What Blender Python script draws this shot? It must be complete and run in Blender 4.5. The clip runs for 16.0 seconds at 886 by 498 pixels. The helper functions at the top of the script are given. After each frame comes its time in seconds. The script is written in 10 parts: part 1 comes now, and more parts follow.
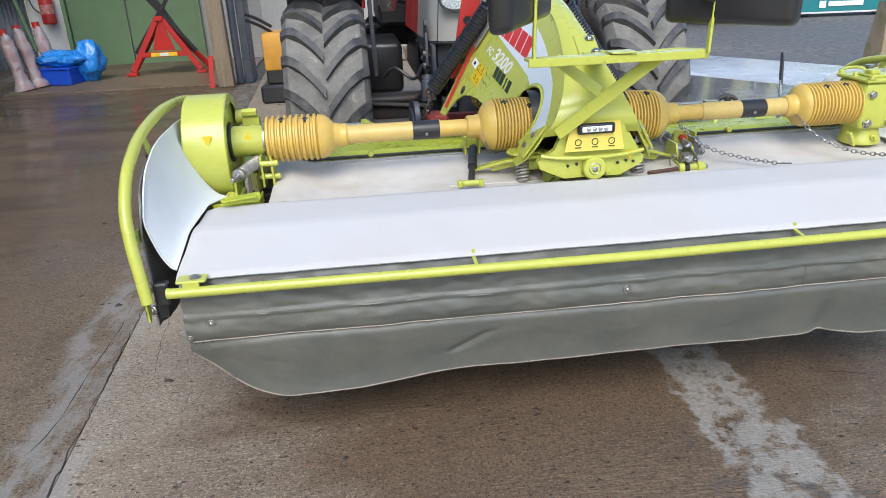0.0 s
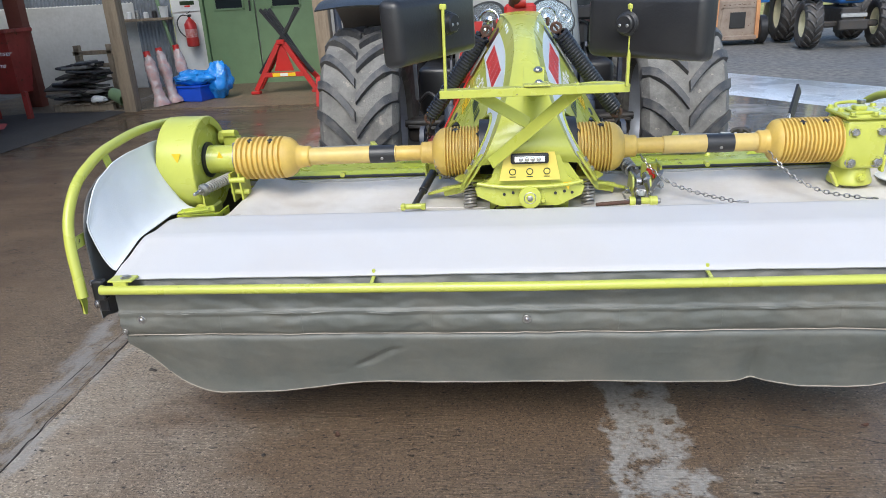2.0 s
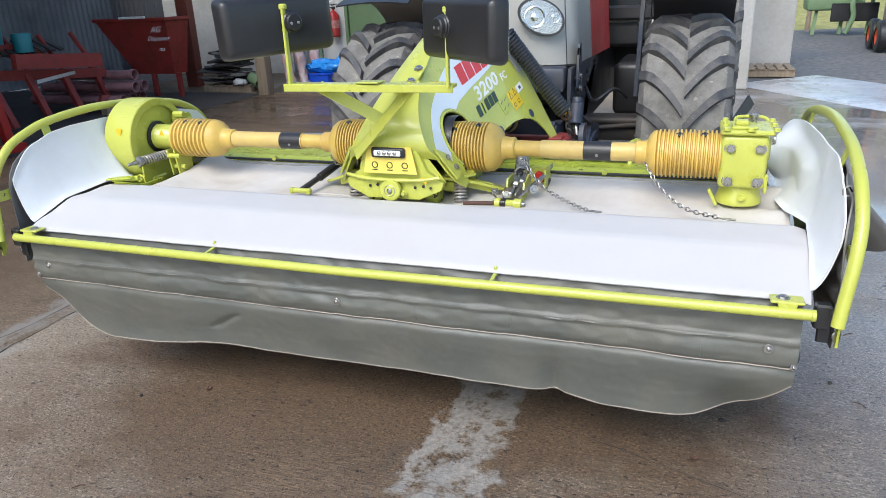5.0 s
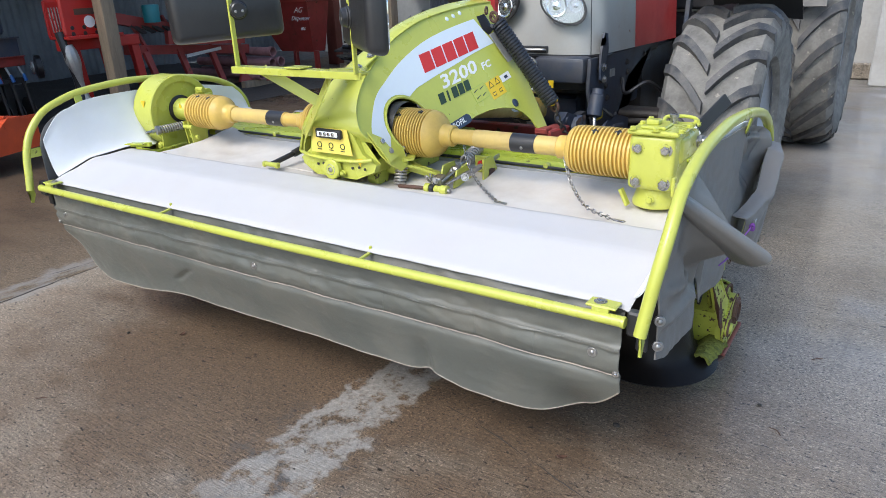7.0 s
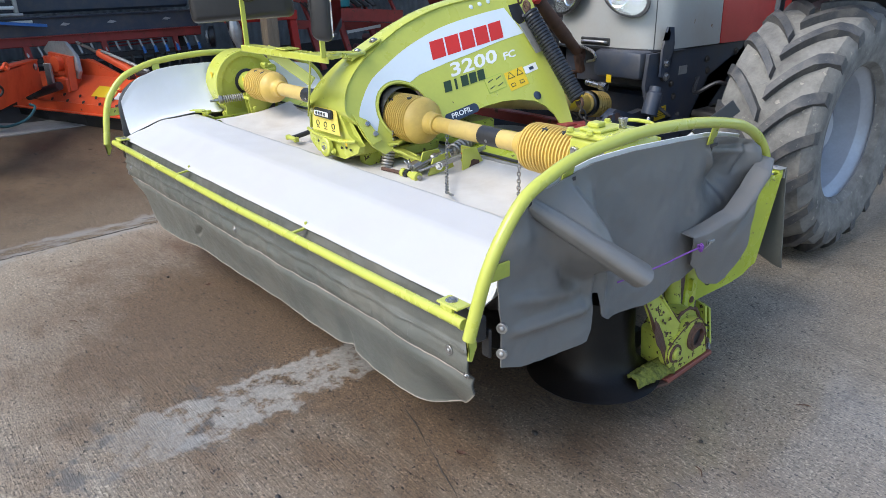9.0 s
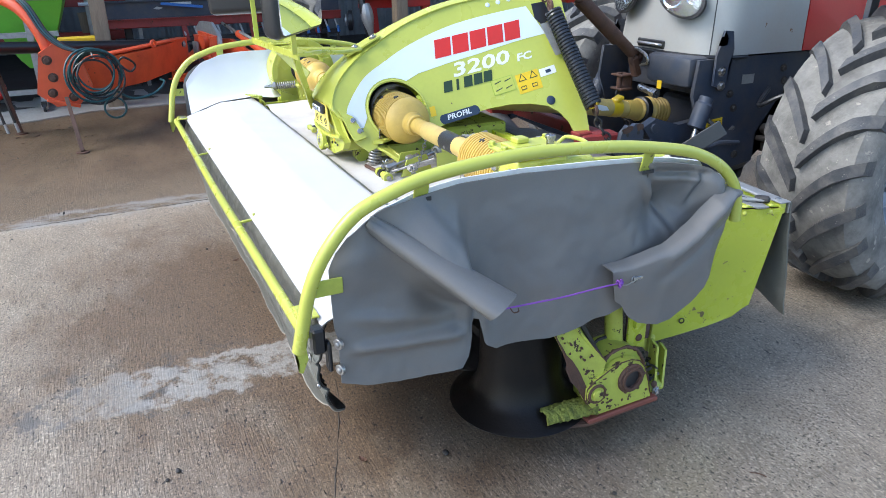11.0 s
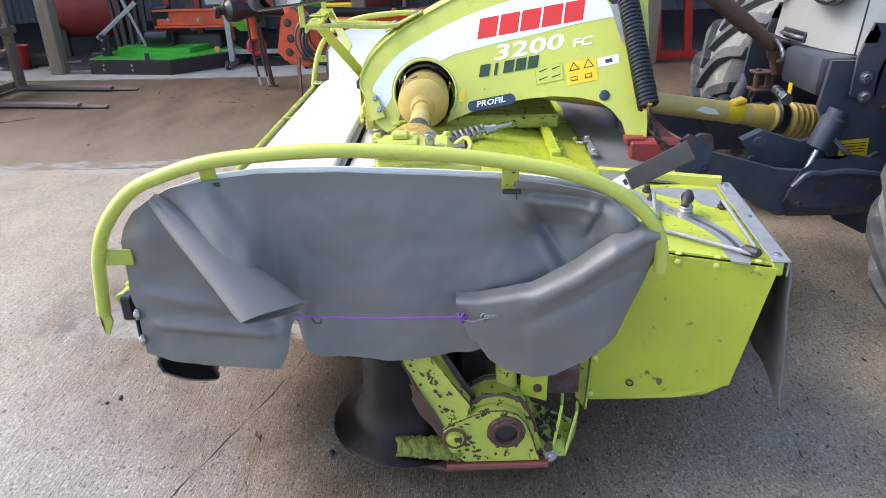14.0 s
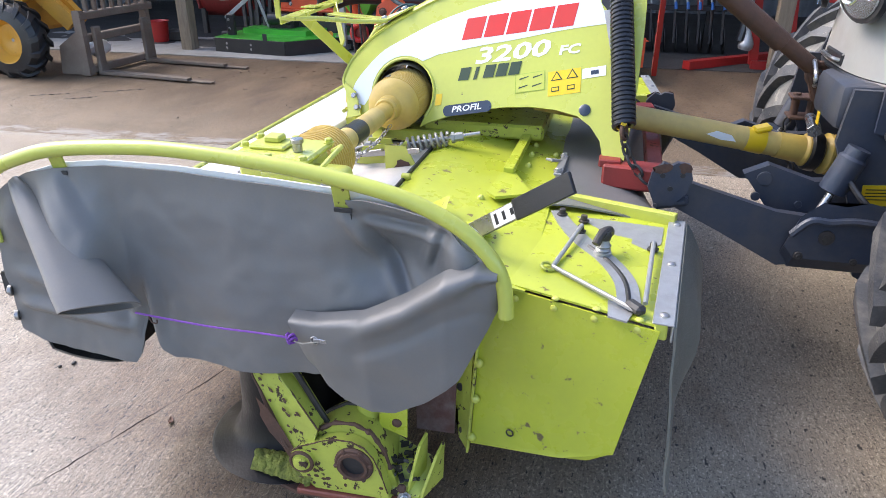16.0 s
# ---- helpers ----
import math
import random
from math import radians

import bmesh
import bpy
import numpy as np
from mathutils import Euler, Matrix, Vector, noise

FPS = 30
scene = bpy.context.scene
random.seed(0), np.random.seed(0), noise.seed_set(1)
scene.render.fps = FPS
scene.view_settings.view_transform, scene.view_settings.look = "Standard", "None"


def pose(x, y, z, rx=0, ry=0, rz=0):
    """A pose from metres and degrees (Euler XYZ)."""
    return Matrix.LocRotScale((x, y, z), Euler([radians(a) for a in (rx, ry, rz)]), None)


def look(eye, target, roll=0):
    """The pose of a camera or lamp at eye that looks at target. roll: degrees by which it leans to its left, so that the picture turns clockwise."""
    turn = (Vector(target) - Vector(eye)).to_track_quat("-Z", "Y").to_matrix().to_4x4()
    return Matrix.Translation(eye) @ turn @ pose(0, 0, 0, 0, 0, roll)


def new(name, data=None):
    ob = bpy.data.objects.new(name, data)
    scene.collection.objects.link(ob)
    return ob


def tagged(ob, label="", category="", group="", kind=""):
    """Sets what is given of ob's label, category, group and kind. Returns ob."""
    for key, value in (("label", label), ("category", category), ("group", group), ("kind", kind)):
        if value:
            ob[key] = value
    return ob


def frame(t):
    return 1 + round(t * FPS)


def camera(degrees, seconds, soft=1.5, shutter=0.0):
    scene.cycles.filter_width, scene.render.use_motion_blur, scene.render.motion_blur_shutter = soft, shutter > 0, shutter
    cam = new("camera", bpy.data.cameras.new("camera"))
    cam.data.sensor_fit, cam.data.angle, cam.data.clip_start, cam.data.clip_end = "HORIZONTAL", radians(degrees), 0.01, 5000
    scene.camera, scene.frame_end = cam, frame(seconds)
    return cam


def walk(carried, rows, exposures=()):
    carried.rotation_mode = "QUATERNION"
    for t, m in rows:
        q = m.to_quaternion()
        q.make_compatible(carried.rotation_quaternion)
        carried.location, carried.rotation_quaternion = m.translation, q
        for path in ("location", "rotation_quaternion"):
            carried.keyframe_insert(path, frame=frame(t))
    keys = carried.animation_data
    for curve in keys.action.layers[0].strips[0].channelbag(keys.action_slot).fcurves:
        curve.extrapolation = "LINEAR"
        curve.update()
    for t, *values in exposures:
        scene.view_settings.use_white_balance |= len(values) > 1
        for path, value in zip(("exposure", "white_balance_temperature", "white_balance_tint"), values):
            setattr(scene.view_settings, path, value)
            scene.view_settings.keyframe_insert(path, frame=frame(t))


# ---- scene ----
cam = camera(64.7, 16.0, soft=0.75)
PATH = [
    (0, (-0.883, -2.065, 1.619), (-0.679, -0.228, 0.855), -2.3),
    (0.5, (-0.66, -2.164, 1.619), (-0.527, -0.319, 0.859), -2.5),
    (1, (-0.479, -2.201, 1.617), (-0.409, -0.351, 0.861), -2.2),
    (1.5, (-0.282, -2.147, 1.606), (-0.323, -0.287, 0.873), -2.5),
    (2, (-0.091, -2.184, 1.633), (-0.275, -0.318, 0.937), -3.1),
    (2.5, (0.165, -2.338, 1.635), (-0.072, -0.466, 0.973), -3.3),
    (3, (0.347, -2.378, 1.632), (0.07, -0.511, 0.969), -2.6),
    (3.5, (0.518, -2.286, 1.606), (0.19, -0.427, 0.947), -2.3),
    (3.7, (0.585, -2.254, 1.612), (0.214, -0.403, 0.953), -2.2),
    (5.8, (1.495, -1.936, 1.596), (0.677, -0.25, 0.899), -2.6),
    (6, (1.574, -1.903, 1.598), (0.712, -0.238, 0.902), -2.6),
    (6.5, (1.856, -1.826, 1.6), (0.891, -0.218, 0.903), -3.0),
    (7, (2.074, -1.744, 1.603), (1.023, -0.199, 0.888), -2.2),
    (7.5, (2.196, -1.579, 1.578), (1.053, -0.105, 0.857), -1.5),
    (8, (2.324, -1.434, 1.59), (1.079, -0.055, 0.85), -1.0),
    (8.5, (2.569, -1.297, 1.59), (1.226, -0.016, 0.846), -1.0),
    (8.7, (2.663, -1.251, 1.595), (1.286, -0.004, 0.851), -1.1),
    (10.8, (3.14, -0.479, 1.653), (1.491, 0.348, 0.88), -0.8),
    (11, (3.176, -0.406, 1.65), (1.508, 0.38, 0.875), -0.8),
    (11.5, (3.182, -0.185, 1.621), (1.472, 0.502, 0.843), -0.1),
    (12, (3.206, 0.044, 1.633), (1.439, 0.562, 0.851), -0.5),
    (12.5, (3.316, 0.296, 1.65), (1.509, 0.64, 0.865), -1.1),
    (13, (3.366, 0.486, 1.656), (1.538, 0.683, 0.869), -1.2),
    (13.5, (3.294, 0.688, 1.628), (1.463, 0.761, 0.826), -1.4),
    (14, (3.231, 0.906, 1.621), (1.409, 0.86, 0.798), -1.4),
    (14.5, (3.279, 1.197, 1.636), (1.465, 1.024, 0.813), -1.7),
    (15, (3.273, 1.389, 1.648), (1.461, 1.185, 0.826), -0.7),
    (15.5, (3.112, 1.518, 1.622), (1.311, 1.241, 0.798), 0.1),
    (16, (2.973, 1.617, 1.62), (1.21, 1.181, 0.782), 0.0),
]
EXPOSURES = [(0, 0.83, 6350, 7), (2, 0.86, 6300, 7), (3.5, 0.95, 6350, 7), (6, 0.95, 6350, 8), (8.5, 0.99, 6300, 8), (11, 1.38, 6050, 7), (12.5, 1.76, 5850, 7), (13.5, 1.66, 6000, 9), (14, 1.56, 6450, 11), (14.5, 1.25, 6750, 13), (15, 1.22, 6650, 12), (15.5, 1.47, 6450, 13), (16, 1.65, 6550, 14)]
walk(cam, [(t, look(eye, target, roll)) for t, eye, target, roll in PATH], EXPOSURES)

# ---- light ----
SUN_AZ, SUN_EL = radians(190), radians(46)
world = bpy.data.worlds.new("sky")
scene.world = world
world.use_nodes = True
wn = world.node_tree
sky = wn.nodes.new("ShaderNodeTexSky")
sky.sky_type, sky.sun_disc = "NISHITA", False
sky.sun_elevation, sky.sun_rotation = SUN_EL, SUN_AZ
sky.air_density, sky.dust_density, sky.ozone_density = 1.0, 1.6, 1.2
wn.nodes["Background"].inputs["Strength"].default_value = 0.15
wn.links.new(sky.outputs["Color"], wn.nodes["Background"].inputs["Color"])
sun = new("sun", bpy.data.lights.new("sun", "SUN"))
sun.data.energy, sun.data.angle, sun.data.color = 1.35, radians(32), (1.0, 0.97, 0.93)
sun.matrix_world = look(
    (math.sin(SUN_AZ) * 30, math.cos(SUN_AZ) * 30, math.tan(SUN_EL) * 30), (0, 0, 0))


# ---- materials ----
def surface(name, color, rough=0.5, metal=0.0, stain=None, stain_amount=0.3, stain_scale=3.0, grain=0.15,
            grain_scale=60.0, bump=0.1, bump_scale=120.0, rough_var=0.1, chips=None, chip_level=0.68, chip_scale=14.0,
            coat=0.0, random_tint=0.0, stretch=(1, 1, 1), sheen=0.0):
    """A painted, woven or cast surface: base colour, large stains, fine grain, relief, and chipped or rusty spots."""
    m = bpy.data.materials.new(name)
    m.use_nodes = True
    t = m.node_tree
    N, L = t.nodes, t.links
    b = N["Principled BSDF"]
    co = N.new("ShaderNodeTexCoord")
    mp = N.new("ShaderNodeMapping")
    mp.inputs["Scale"].default_value = stretch
    L.new(co.outputs["Object"], mp.inputs["Vector"])

    def noise_tex(scale, detail=4.0, rough_=0.55):
        n = N.new("ShaderNodeTexNoise")
        n.inputs["Scale"].default_value = scale
        n.inputs["Detail"].default_value = detail
        n.inputs["Roughness"].default_value = rough_
        L.new(mp.outputs["Vector"], n.inputs["Vector"])
        return n.outputs["Fac"]

    def ramp(src, lo, hi):
        r = N.new("ShaderNodeMapRange")
        r.inputs["From Min"].default_value, r.inputs["From Max"].default_value = lo, hi
        r.clamp = True
        L.new(src, r.inputs["Value"])
        return r.outputs["Result"]

    def mix(fac, a, c, mode="MIX"):
        x = N.new("ShaderNodeMix")
        x.data_type, x.blend_type = "RGBA", mode
        if isinstance(fac, float):
            x.inputs[0].default_value = fac
        else:
            L.new(fac, x.inputs[0])
        for k, v in ((6, a), (7, c)):
            if isinstance(v, tuple):
                x.inputs[k].default_value = (*v, 1)
            else:
                L.new(v, x.inputs[k])
        return x.outputs[2]

    def scaled(src, f):
        x = N.new("ShaderNodeMath")
        x.operation = "MULTIPLY"
        L.new(src, x.inputs[0])
        x.inputs[1].default_value = f
        return x.outputs[0]

    stain = stain or tuple(c * 0.55 for c in color)
    big = ramp(noise_tex(stain_scale, 6.0, 0.62), 0.42, 0.72)
    out = mix(scaled(big, stain_amount), tuple(color), tuple(stain))
    fine = ramp(noise_tex(grain_scale, 3.0), 0.3, 0.7)
    out = mix(scaled(fine, grain), out, tuple(c * 0.5 for c in color))
    if random_tint:
        info = N.new("ShaderNodeObjectInfo")
        out = mix(scaled(info.outputs["Random"], random_tint), out, tuple(c * 0.45 for c in color))
    rgh = N.new("ShaderNodeMapRange")
    rgh.inputs["To Min"].default_value, rgh.inputs["To Max"].default_value = max(0.02, rough - rough_var), min(1.0, rough + rough_var)
    L.new(big, rgh.inputs["Value"])
    rough_out = rgh.outputs["Result"]
    if chips:
        spot = ramp(noise_tex(chip_scale, 5.0, 0.65), chip_level, chip_level + 0.03)
        out = mix(spot, out, tuple(chips))
        x = N.new("ShaderNodeMath")
        x.operation = "MAXIMUM"
        L.new(rough_out, x.inputs[0])
        L.new(scaled(spot, 0.8), x.inputs[1])
        rough_out = x.outputs[0]
    L.new(out, b.inputs["Base Color"])
    L.new(rough_out, b.inputs["Roughness"])
    b.inputs["Metallic"].default_value = metal
    b.inputs["Coat Weight"].default_value = coat
    b.inputs["Coat Roughness"].default_value = 0.15
    b.inputs["Sheen Weight"].default_value = sheen
    if bump:
        bp = N.new("ShaderNodeBump")
        bp.inputs["Strength"].default_value = bump
        bp.inputs["Distance"].default_value = 0.01
        L.new(noise_tex(bump_scale, 4.0), bp.inputs["Height"])
        L.new(bp.outputs["Normal"], b.inputs["Normal"])
    return m


RUST = (0.10, 0.045, 0.025)
LIME = surface("lime_paint", (0.505, 0.525, 0.088), 0.34, stain=(0.39, 0.42, 0.07), stain_amount=0.4, grain=0.08, bump=0.03, coat=0.25, chips=(0.16, 0.13, 0.06), chip_level=0.70, chip_scale=30)
LIME_WORN = surface("worn_lime_paint", (0.45, 0.49, 0.075), 0.42, stain=(0.28, 0.28, 0.05), stain_amount=0.6, stain_scale=9, grain=0.14,
                    bump=0.10, chips=(0.055, 0.030, 0.020), chip_level=0.585, chip_scale=26)
LIME_DECK = surface("deck_lime_paint", (0.425, 0.475, 0.040), 0.36, stain=(0.38, 0.42, 0.06), stain_amount=0.4, stain_scale=6, grain=0.08,
                    bump=0.04, chips=(0.13, 0.10, 0.04), chip_level=0.635, chip_scale=22)
LEAF = surface("leaf_litter_moss", (0.18, 0.20, 0.03), 0.9, stain=(0.06, 0.07, 0.02), stain_amount=0.9, stain_scale=40, bump=0.8, bump_scale=90)
LINING = surface("white_lining_canvas", (0.80, 0.81, 0.82), 0.6, stain=(0.70, 0.70, 0.68), stain_amount=0.5, stain_scale=3, grain=0.04, grain_scale=240, bump=0.12, bump_scale=260)
CANVAS = surface("white_canvas", (0.535, 0.520, 0.515), 0.62, stain=(0.505, 0.468, 0.438), stain_amount=0.5, stain_scale=2.2, grain=0.05,
                 grain_scale=240, bump=0.12, bump_scale=300, sheen=0.1)
CANVAS_DIRTY = surface("soiled_white_canvas", (0.63, 0.595, 0.55), 0.68, stain=(0.43, 0.365, 0.29), stain_amount=0.55, stain_scale=3.5, grain=0.08,
                       grain_scale=160, bump=0.15, bump_scale=260)
PVC = surface("grey_pvc_sheet", (0.112, 0.117, 0.104), 0.42, stain=(0.185, 0.172, 0.142), stain_amount=0.75, stain_scale=3.4, grain=0.16,
              grain_scale=150, bump=0.14, bump_scale=300, rough_var=0.08, chips=(0.30, 0.29, 0.265), chip_level=0.735, chip_scale=46)
PVC_SIDE = surface("dark_grey_pvc_sheet", (0.160, 0.157, 0.153), 0.45, coat=0.05, stain=(0.215, 0.188, 0.162), stain_amount=0.7, stain_scale=2.4, grain=0.08,
                   grain_scale=180, bump=0.10, bump_scale=420, rough_var=0.08)
SEAM = surface("dusty_seam", (0.38, 0.33, 0.275), 0.8, bump=0.1)
YELLOW = surface("yellow_guard_plastic", (0.64, 0.435, 0.098), 0.45, stain=(0.42, 0.26, 0.08), stain_amount=0.5, stain_scale=10, grain=0.12, bump=0.08)
YELLOW_PALE = surface("pale_yellow_tube", (0.61, 0.44, 0.135), 0.48, stain=(0.42, 0.29, 0.12), stain_amount=0.5, stain_scale=12, grain=0.12, bump=0.05,
                      chips=(0.12, 0.08, 0.04), chip_level=0.72, chip_scale=25)
LABEL_PALE = surface("pale_yellow_label", (0.80, 0.64, 0.13), 0.4, bump=0, grain=0.05)
DECAL_YELLOW = surface("yellow_label", (0.80, 0.53, 0.02), 0.4, bump=0, grain=0.05)
BLACK = surface("black_plastic", (0.018, 0.018, 0.02), 0.38, stain=(0.05, 0.048, 0.045), stain_amount=0.4, bump=0.08)
DISC_BLACK = surface("wet_black_disc", (0.006, 0.0052, 0.005), 0.42, stain=(0.022, 0.015, 0.010), stain_amount=0.4, stain_scale=7, grain=0.1, bump=0.12)
DISC_BLACK.node_tree.nodes["Principled BSDF"].inputs["Specular IOR Level"].default_value = 0.22
NAVY = surface("navy_black_iron", (0.033, 0.043, 0.067), 0.52, stain=(0.11, 0.095, 0.078), stain_amount=0.6, stain_scale=5, bump=0.1)
DARK = surface("dark_iron", (0.03, 0.028, 0.027), 0.6, stain=(0.07, 0.05, 0.035), stain_amount=0.6, stain_scale=6, bump=0.2)
RUSTY = surface("rusty_iron", (0.10, 0.048, 0.03), 0.75, stain=(0.05, 0.035, 0.03), stain_amount=0.7, stain_scale=12, bump=0.3)
STEEL = surface("dull_steel", (0.42, 0.41, 0.40), 0.36, metal=0.9, stain=(0.2, 0.18, 0.16), stain_amount=0.5, stain_scale=20, bump=0.06)
ZINC = surface("galvanised_strip", (0.40, 0.40, 0.39), 0.5, metal=0.55, stain=(0.26, 0.25, 0.24), stain_amount=0.6, stain_scale=14, bump=0.1)
SPRING = surface("spring_steel", (0.42, 0.40, 0.37), 0.45, metal=0.5, stain=(0.20, 0.16, 0.12), stain_amount=0.6, stain_scale=30)
COIL_BLACK = surface("black_spring_enamel", (0.02, 0.021, 0.026), 0.32, bump=0.04)
RED = surface("red_paint", (0.46, 0.022, 0.018), 0.42, stain=(0.25, 0.02, 0.015), stain_amount=0.5, grain=0.1, bump=0.05, chips=RUST, chip_level=0.69)
RED_FADED = surface("faded_red_paint", (0.30, 0.035, 0.028), 0.55, stain=(0.13, 0.03, 0.02), stain_amount=0.7, stain_scale=4, grain=0.15, bump=0.12, chips=RUST, chip_level=0.63)
ORANGE = surface("orange_red_paint", (0.74, 0.10, 0.03), 0.4, stain=(0.36, 0.05, 0.03), stain_amount=0.5, grain=0.1, bump=0.05, chips=RUST, chip_level=0.68)
RUBBER = surface("tyre_rubber", (0.215, 0.205, 0.185), 0.85, stain=(0.095, 0.089, 0.082), stain_amount=0.9, stain_scale=9, grain=0.35, grain_scale=50, bump=0.4, bump_scale=80, chips=(0.30, 0.275, 0.235), chip_level=0.63, chip_scale=19)
RUBBER_LUG = surface("worn_lug_rubber", (0.050, 0.051, 0.055), 0.58, stain=(0.17, 0.155, 0.135), stain_amount=0.75, stain_scale=13, grain=0.25, bump=0.25, chips=(0.22, 0.20, 0.175), chip_level=0.66, chip_scale=24)
RUBBER_BLACK = surface("black_rubber", (0.016, 0.016, 0.017), 0.45, stain=(0.04, 0.038, 0.035), stain_amount=0.5, bump=0.12)
RIM = surface("silver_rim_paint", (0.42, 0.45, 0.50), 0.42, metal=0.15, stain=(0.24, 0.23, 0.22), stain_amount=0.5, bump=0.05)
SILVER = surface("dusty_silver_bonnet", (0.33, 0.33, 0.315), 0.38, metal=0.1, stain=(0.33, 0.29, 0.24), stain_amount=0.55, stain_scale=3, grain=0.06, bump=0.04,
                 chips=(0.20, 0.11, 0.06), chip_level=0.70, chip_scale=9)
WHITE = surface("white_print", (0.80, 0.80, 0.79), 0.4, bump=0, grain=0.03)
WHITE_BAND = surface("pale_decal_film", (0.68, 0.74, 0.78), 0.38, bump=0.02, grain=0.03, stain_amount=0.1)
RED_PRINT = surface("red_print", (0.62, 0.030, 0.022), 0.4, bump=0, grain=0.03)
DARK_PRINT = surface("dark_green_print", (0.025, 0.05, 0.02), 0.4, bump=0, grain=0.03)
NAVY_PRINT = surface("navy_print", (0.03, 0.045, 0.075), 0.35, bump=0, grain=0.03)
OLIVE_PRINT = surface("olive_print", (0.30, 0.40, 0.035), 0.4, bump=0, grain=0.03)
PURPLE = surface("purple_twine", (0.25, 0.08, 0.42), 0.7, bump=0.3)
TIMBER = surface("weathered_timber", (0.33, 0.255, 0.175), 0.8, stain=(0.13, 0.10, 0.07), stain_amount=0.7, stain_scale=2.5, grain=0.4, grain_scale=25, bump=0.4,
                 bump_scale=40, stretch=(6, 6, 0.6), random_tint=0.3)
GREEN_DOOR = surface("sage_green_paint", (0.17, 0.26, 0.135), 0.5, stain=(0.12, 0.18, 0.09), stain_amount=0.4, bump=0.04)
BLUE = surface("blue_plastic", (0.012, 0.075, 0.55), 0.4, bump=0.05)
BLUE_FILM = surface("blue_polythene", (0.02, 0.22, 0.68), 0.28, stain=(0.06, 0.38, 0.80), stain_amount=0.5, stain_scale=8, bump=0.3, bump_scale=25)
TEAL = surface("teal_plastic", (0.015, 0.20, 0.22), 0.45, bump=0.05)
FORK_BROWN = surface("weathered_fork_steel", (0.16, 0.115, 0.085), 0.7, stain=(0.24, 0.20, 0.16), stain_amount=0.7, stain_scale=5, grain=0.3, bump=0.2)
SPREADER_GREEN = surface("apple_green_plastic", (0.17, 0.50, 0.045), 0.42, stain=(0.14, 0.36, 0.04), stain_amount=0.5, stain_scale=4, grain=0.08, bump=0.04)
PIPE_GREY = surface("dull_mauve_pipe", (0.34, 0.165, 0.17), 0.6, stain=(0.12, 0.08, 0.075), stain_amount=0.6, stain_scale=5, bump=0.08)
BRIGHT_GREEN = surface("bright_green_paint", (0.06, 0.42, 0.04), 0.4, stain=(0.05, 0.24, 0.03), stain_amount=0.5, bump=0.05)
SHED_TIN = surface("dull_tin_sheet", (0.225, 0.25, 0.285), 0.6, stain=(0.07, 0.065, 0.06), stain_amount=0.7, stain_scale=1.5, bump=0.1)
RENDER_WALL = surface("limewashed_render", (0.42, 0.41, 0.39), 0.85, stain=(0.32, 0.30, 0.26), stain_amount=0.7, stain_scale=1.1, grain=0.2, grain_scale=20, bump=0.5, bump_scale=14)
DARK_TIN = surface("navy_painted_tin", (0.055, 0.062, 0.080), 0.7, stain=(0.10, 0.095, 0.09), stain_amount=0.6, stain_scale=1.2, bump=0.15)
SHED_DARK = surface("shed_inner_sheet", (0.19, 0.20, 0.215), 0.8, stain=(0.06, 0.06, 0.062), stain_amount=0.8, stain_scale=0.8, bump=0.2)
SIGN_WHITE = surface("sign_board", (0.72, 0.72, 0.70), 0.5, bump=0)
BARE_ORANGE = surface("faded_orange_paint", (0.56, 0.27, 0.11), 0.55, stain=(0.28, 0.12, 0.07), stain_amount=0.7, bump=0.1, chips=RUST, chip_level=0.64)
FARM_BLUE = surface("tractor_blue_paint", (0.03, 0.14, 0.42), 0.4, bump=0.04)
LOADER_YELLOW = surface("loader_yellow_paint", (0.66, 0.33, 0.035), 0.5, stain=(0.4, 0.2, 0.05), stain_amount=0.6, bump=0.06, chips=RUST, chip_level=0.68)
WHITEWASH = surface("whitewashed_masonry", (0.52, 0.515, 0.49), 0.85, stain=(0.34, 0.32, 0.28), stain_amount=0.55, stain_scale=1.6, grain=0.2, grain_scale=16, bump=0.6, bump_scale=12)
IRON_RED = surface("rust_red_iron", (0.22, 0.060, 0.040), 0.6, stain=(0.18, 0.06, 0.04), stain_amount=0.6, stain_scale=4, grain=0.15, bump=0.12)
CLEAR_WRAP = surface("cloudy_plastic_wrap", (0.44, 0.39, 0.38), 0.3, stain=(0.42, 0.09, 0.07), stain_amount=0.7, stain_scale=11, bump=0.3, bump_scale=30)


def glass_like(name, color, rough, metal):
    m = bpy.data.materials.new(name)
    m.use_nodes = True
    b = m.node_tree.nodes["Principled BSDF"]
    b.inputs["Base Color"].default_value = (*color, 1)
    b.inputs["Roughness"].default_value = rough
    b.inputs["Metallic"].default_value = metal
    return m


MIRROR = glass_like("mirror_glass", (0.85, 0.87, 0.88), 0.02, 1.0)
REFLECTOR = glass_like("lamp_reflector", (0.62, 0.64, 0.66), 0.14, 1.0)
LAMP_BACK = glass_like("lamp_housing_silver", (0.26, 0.275, 0.285), 0.22, 0.8)
LENS = glass_like("lamp_glass", (1, 1, 1), 0.03, 0.0)
LENS.node_tree.nodes["Principled BSDF"].inputs["Transmission Weight"].default_value = 1.0
DARK_GLASS = glass_like("dark_window_glass", (0.02, 0.025, 0.028), 0.06, 0.0)
LED = glass_like("frosted_lamp_lens", (0.82, 0.82, 0.80), 0.15, 0.0)


# ---- shapes ----
def V(*a):
    return Vector(a)


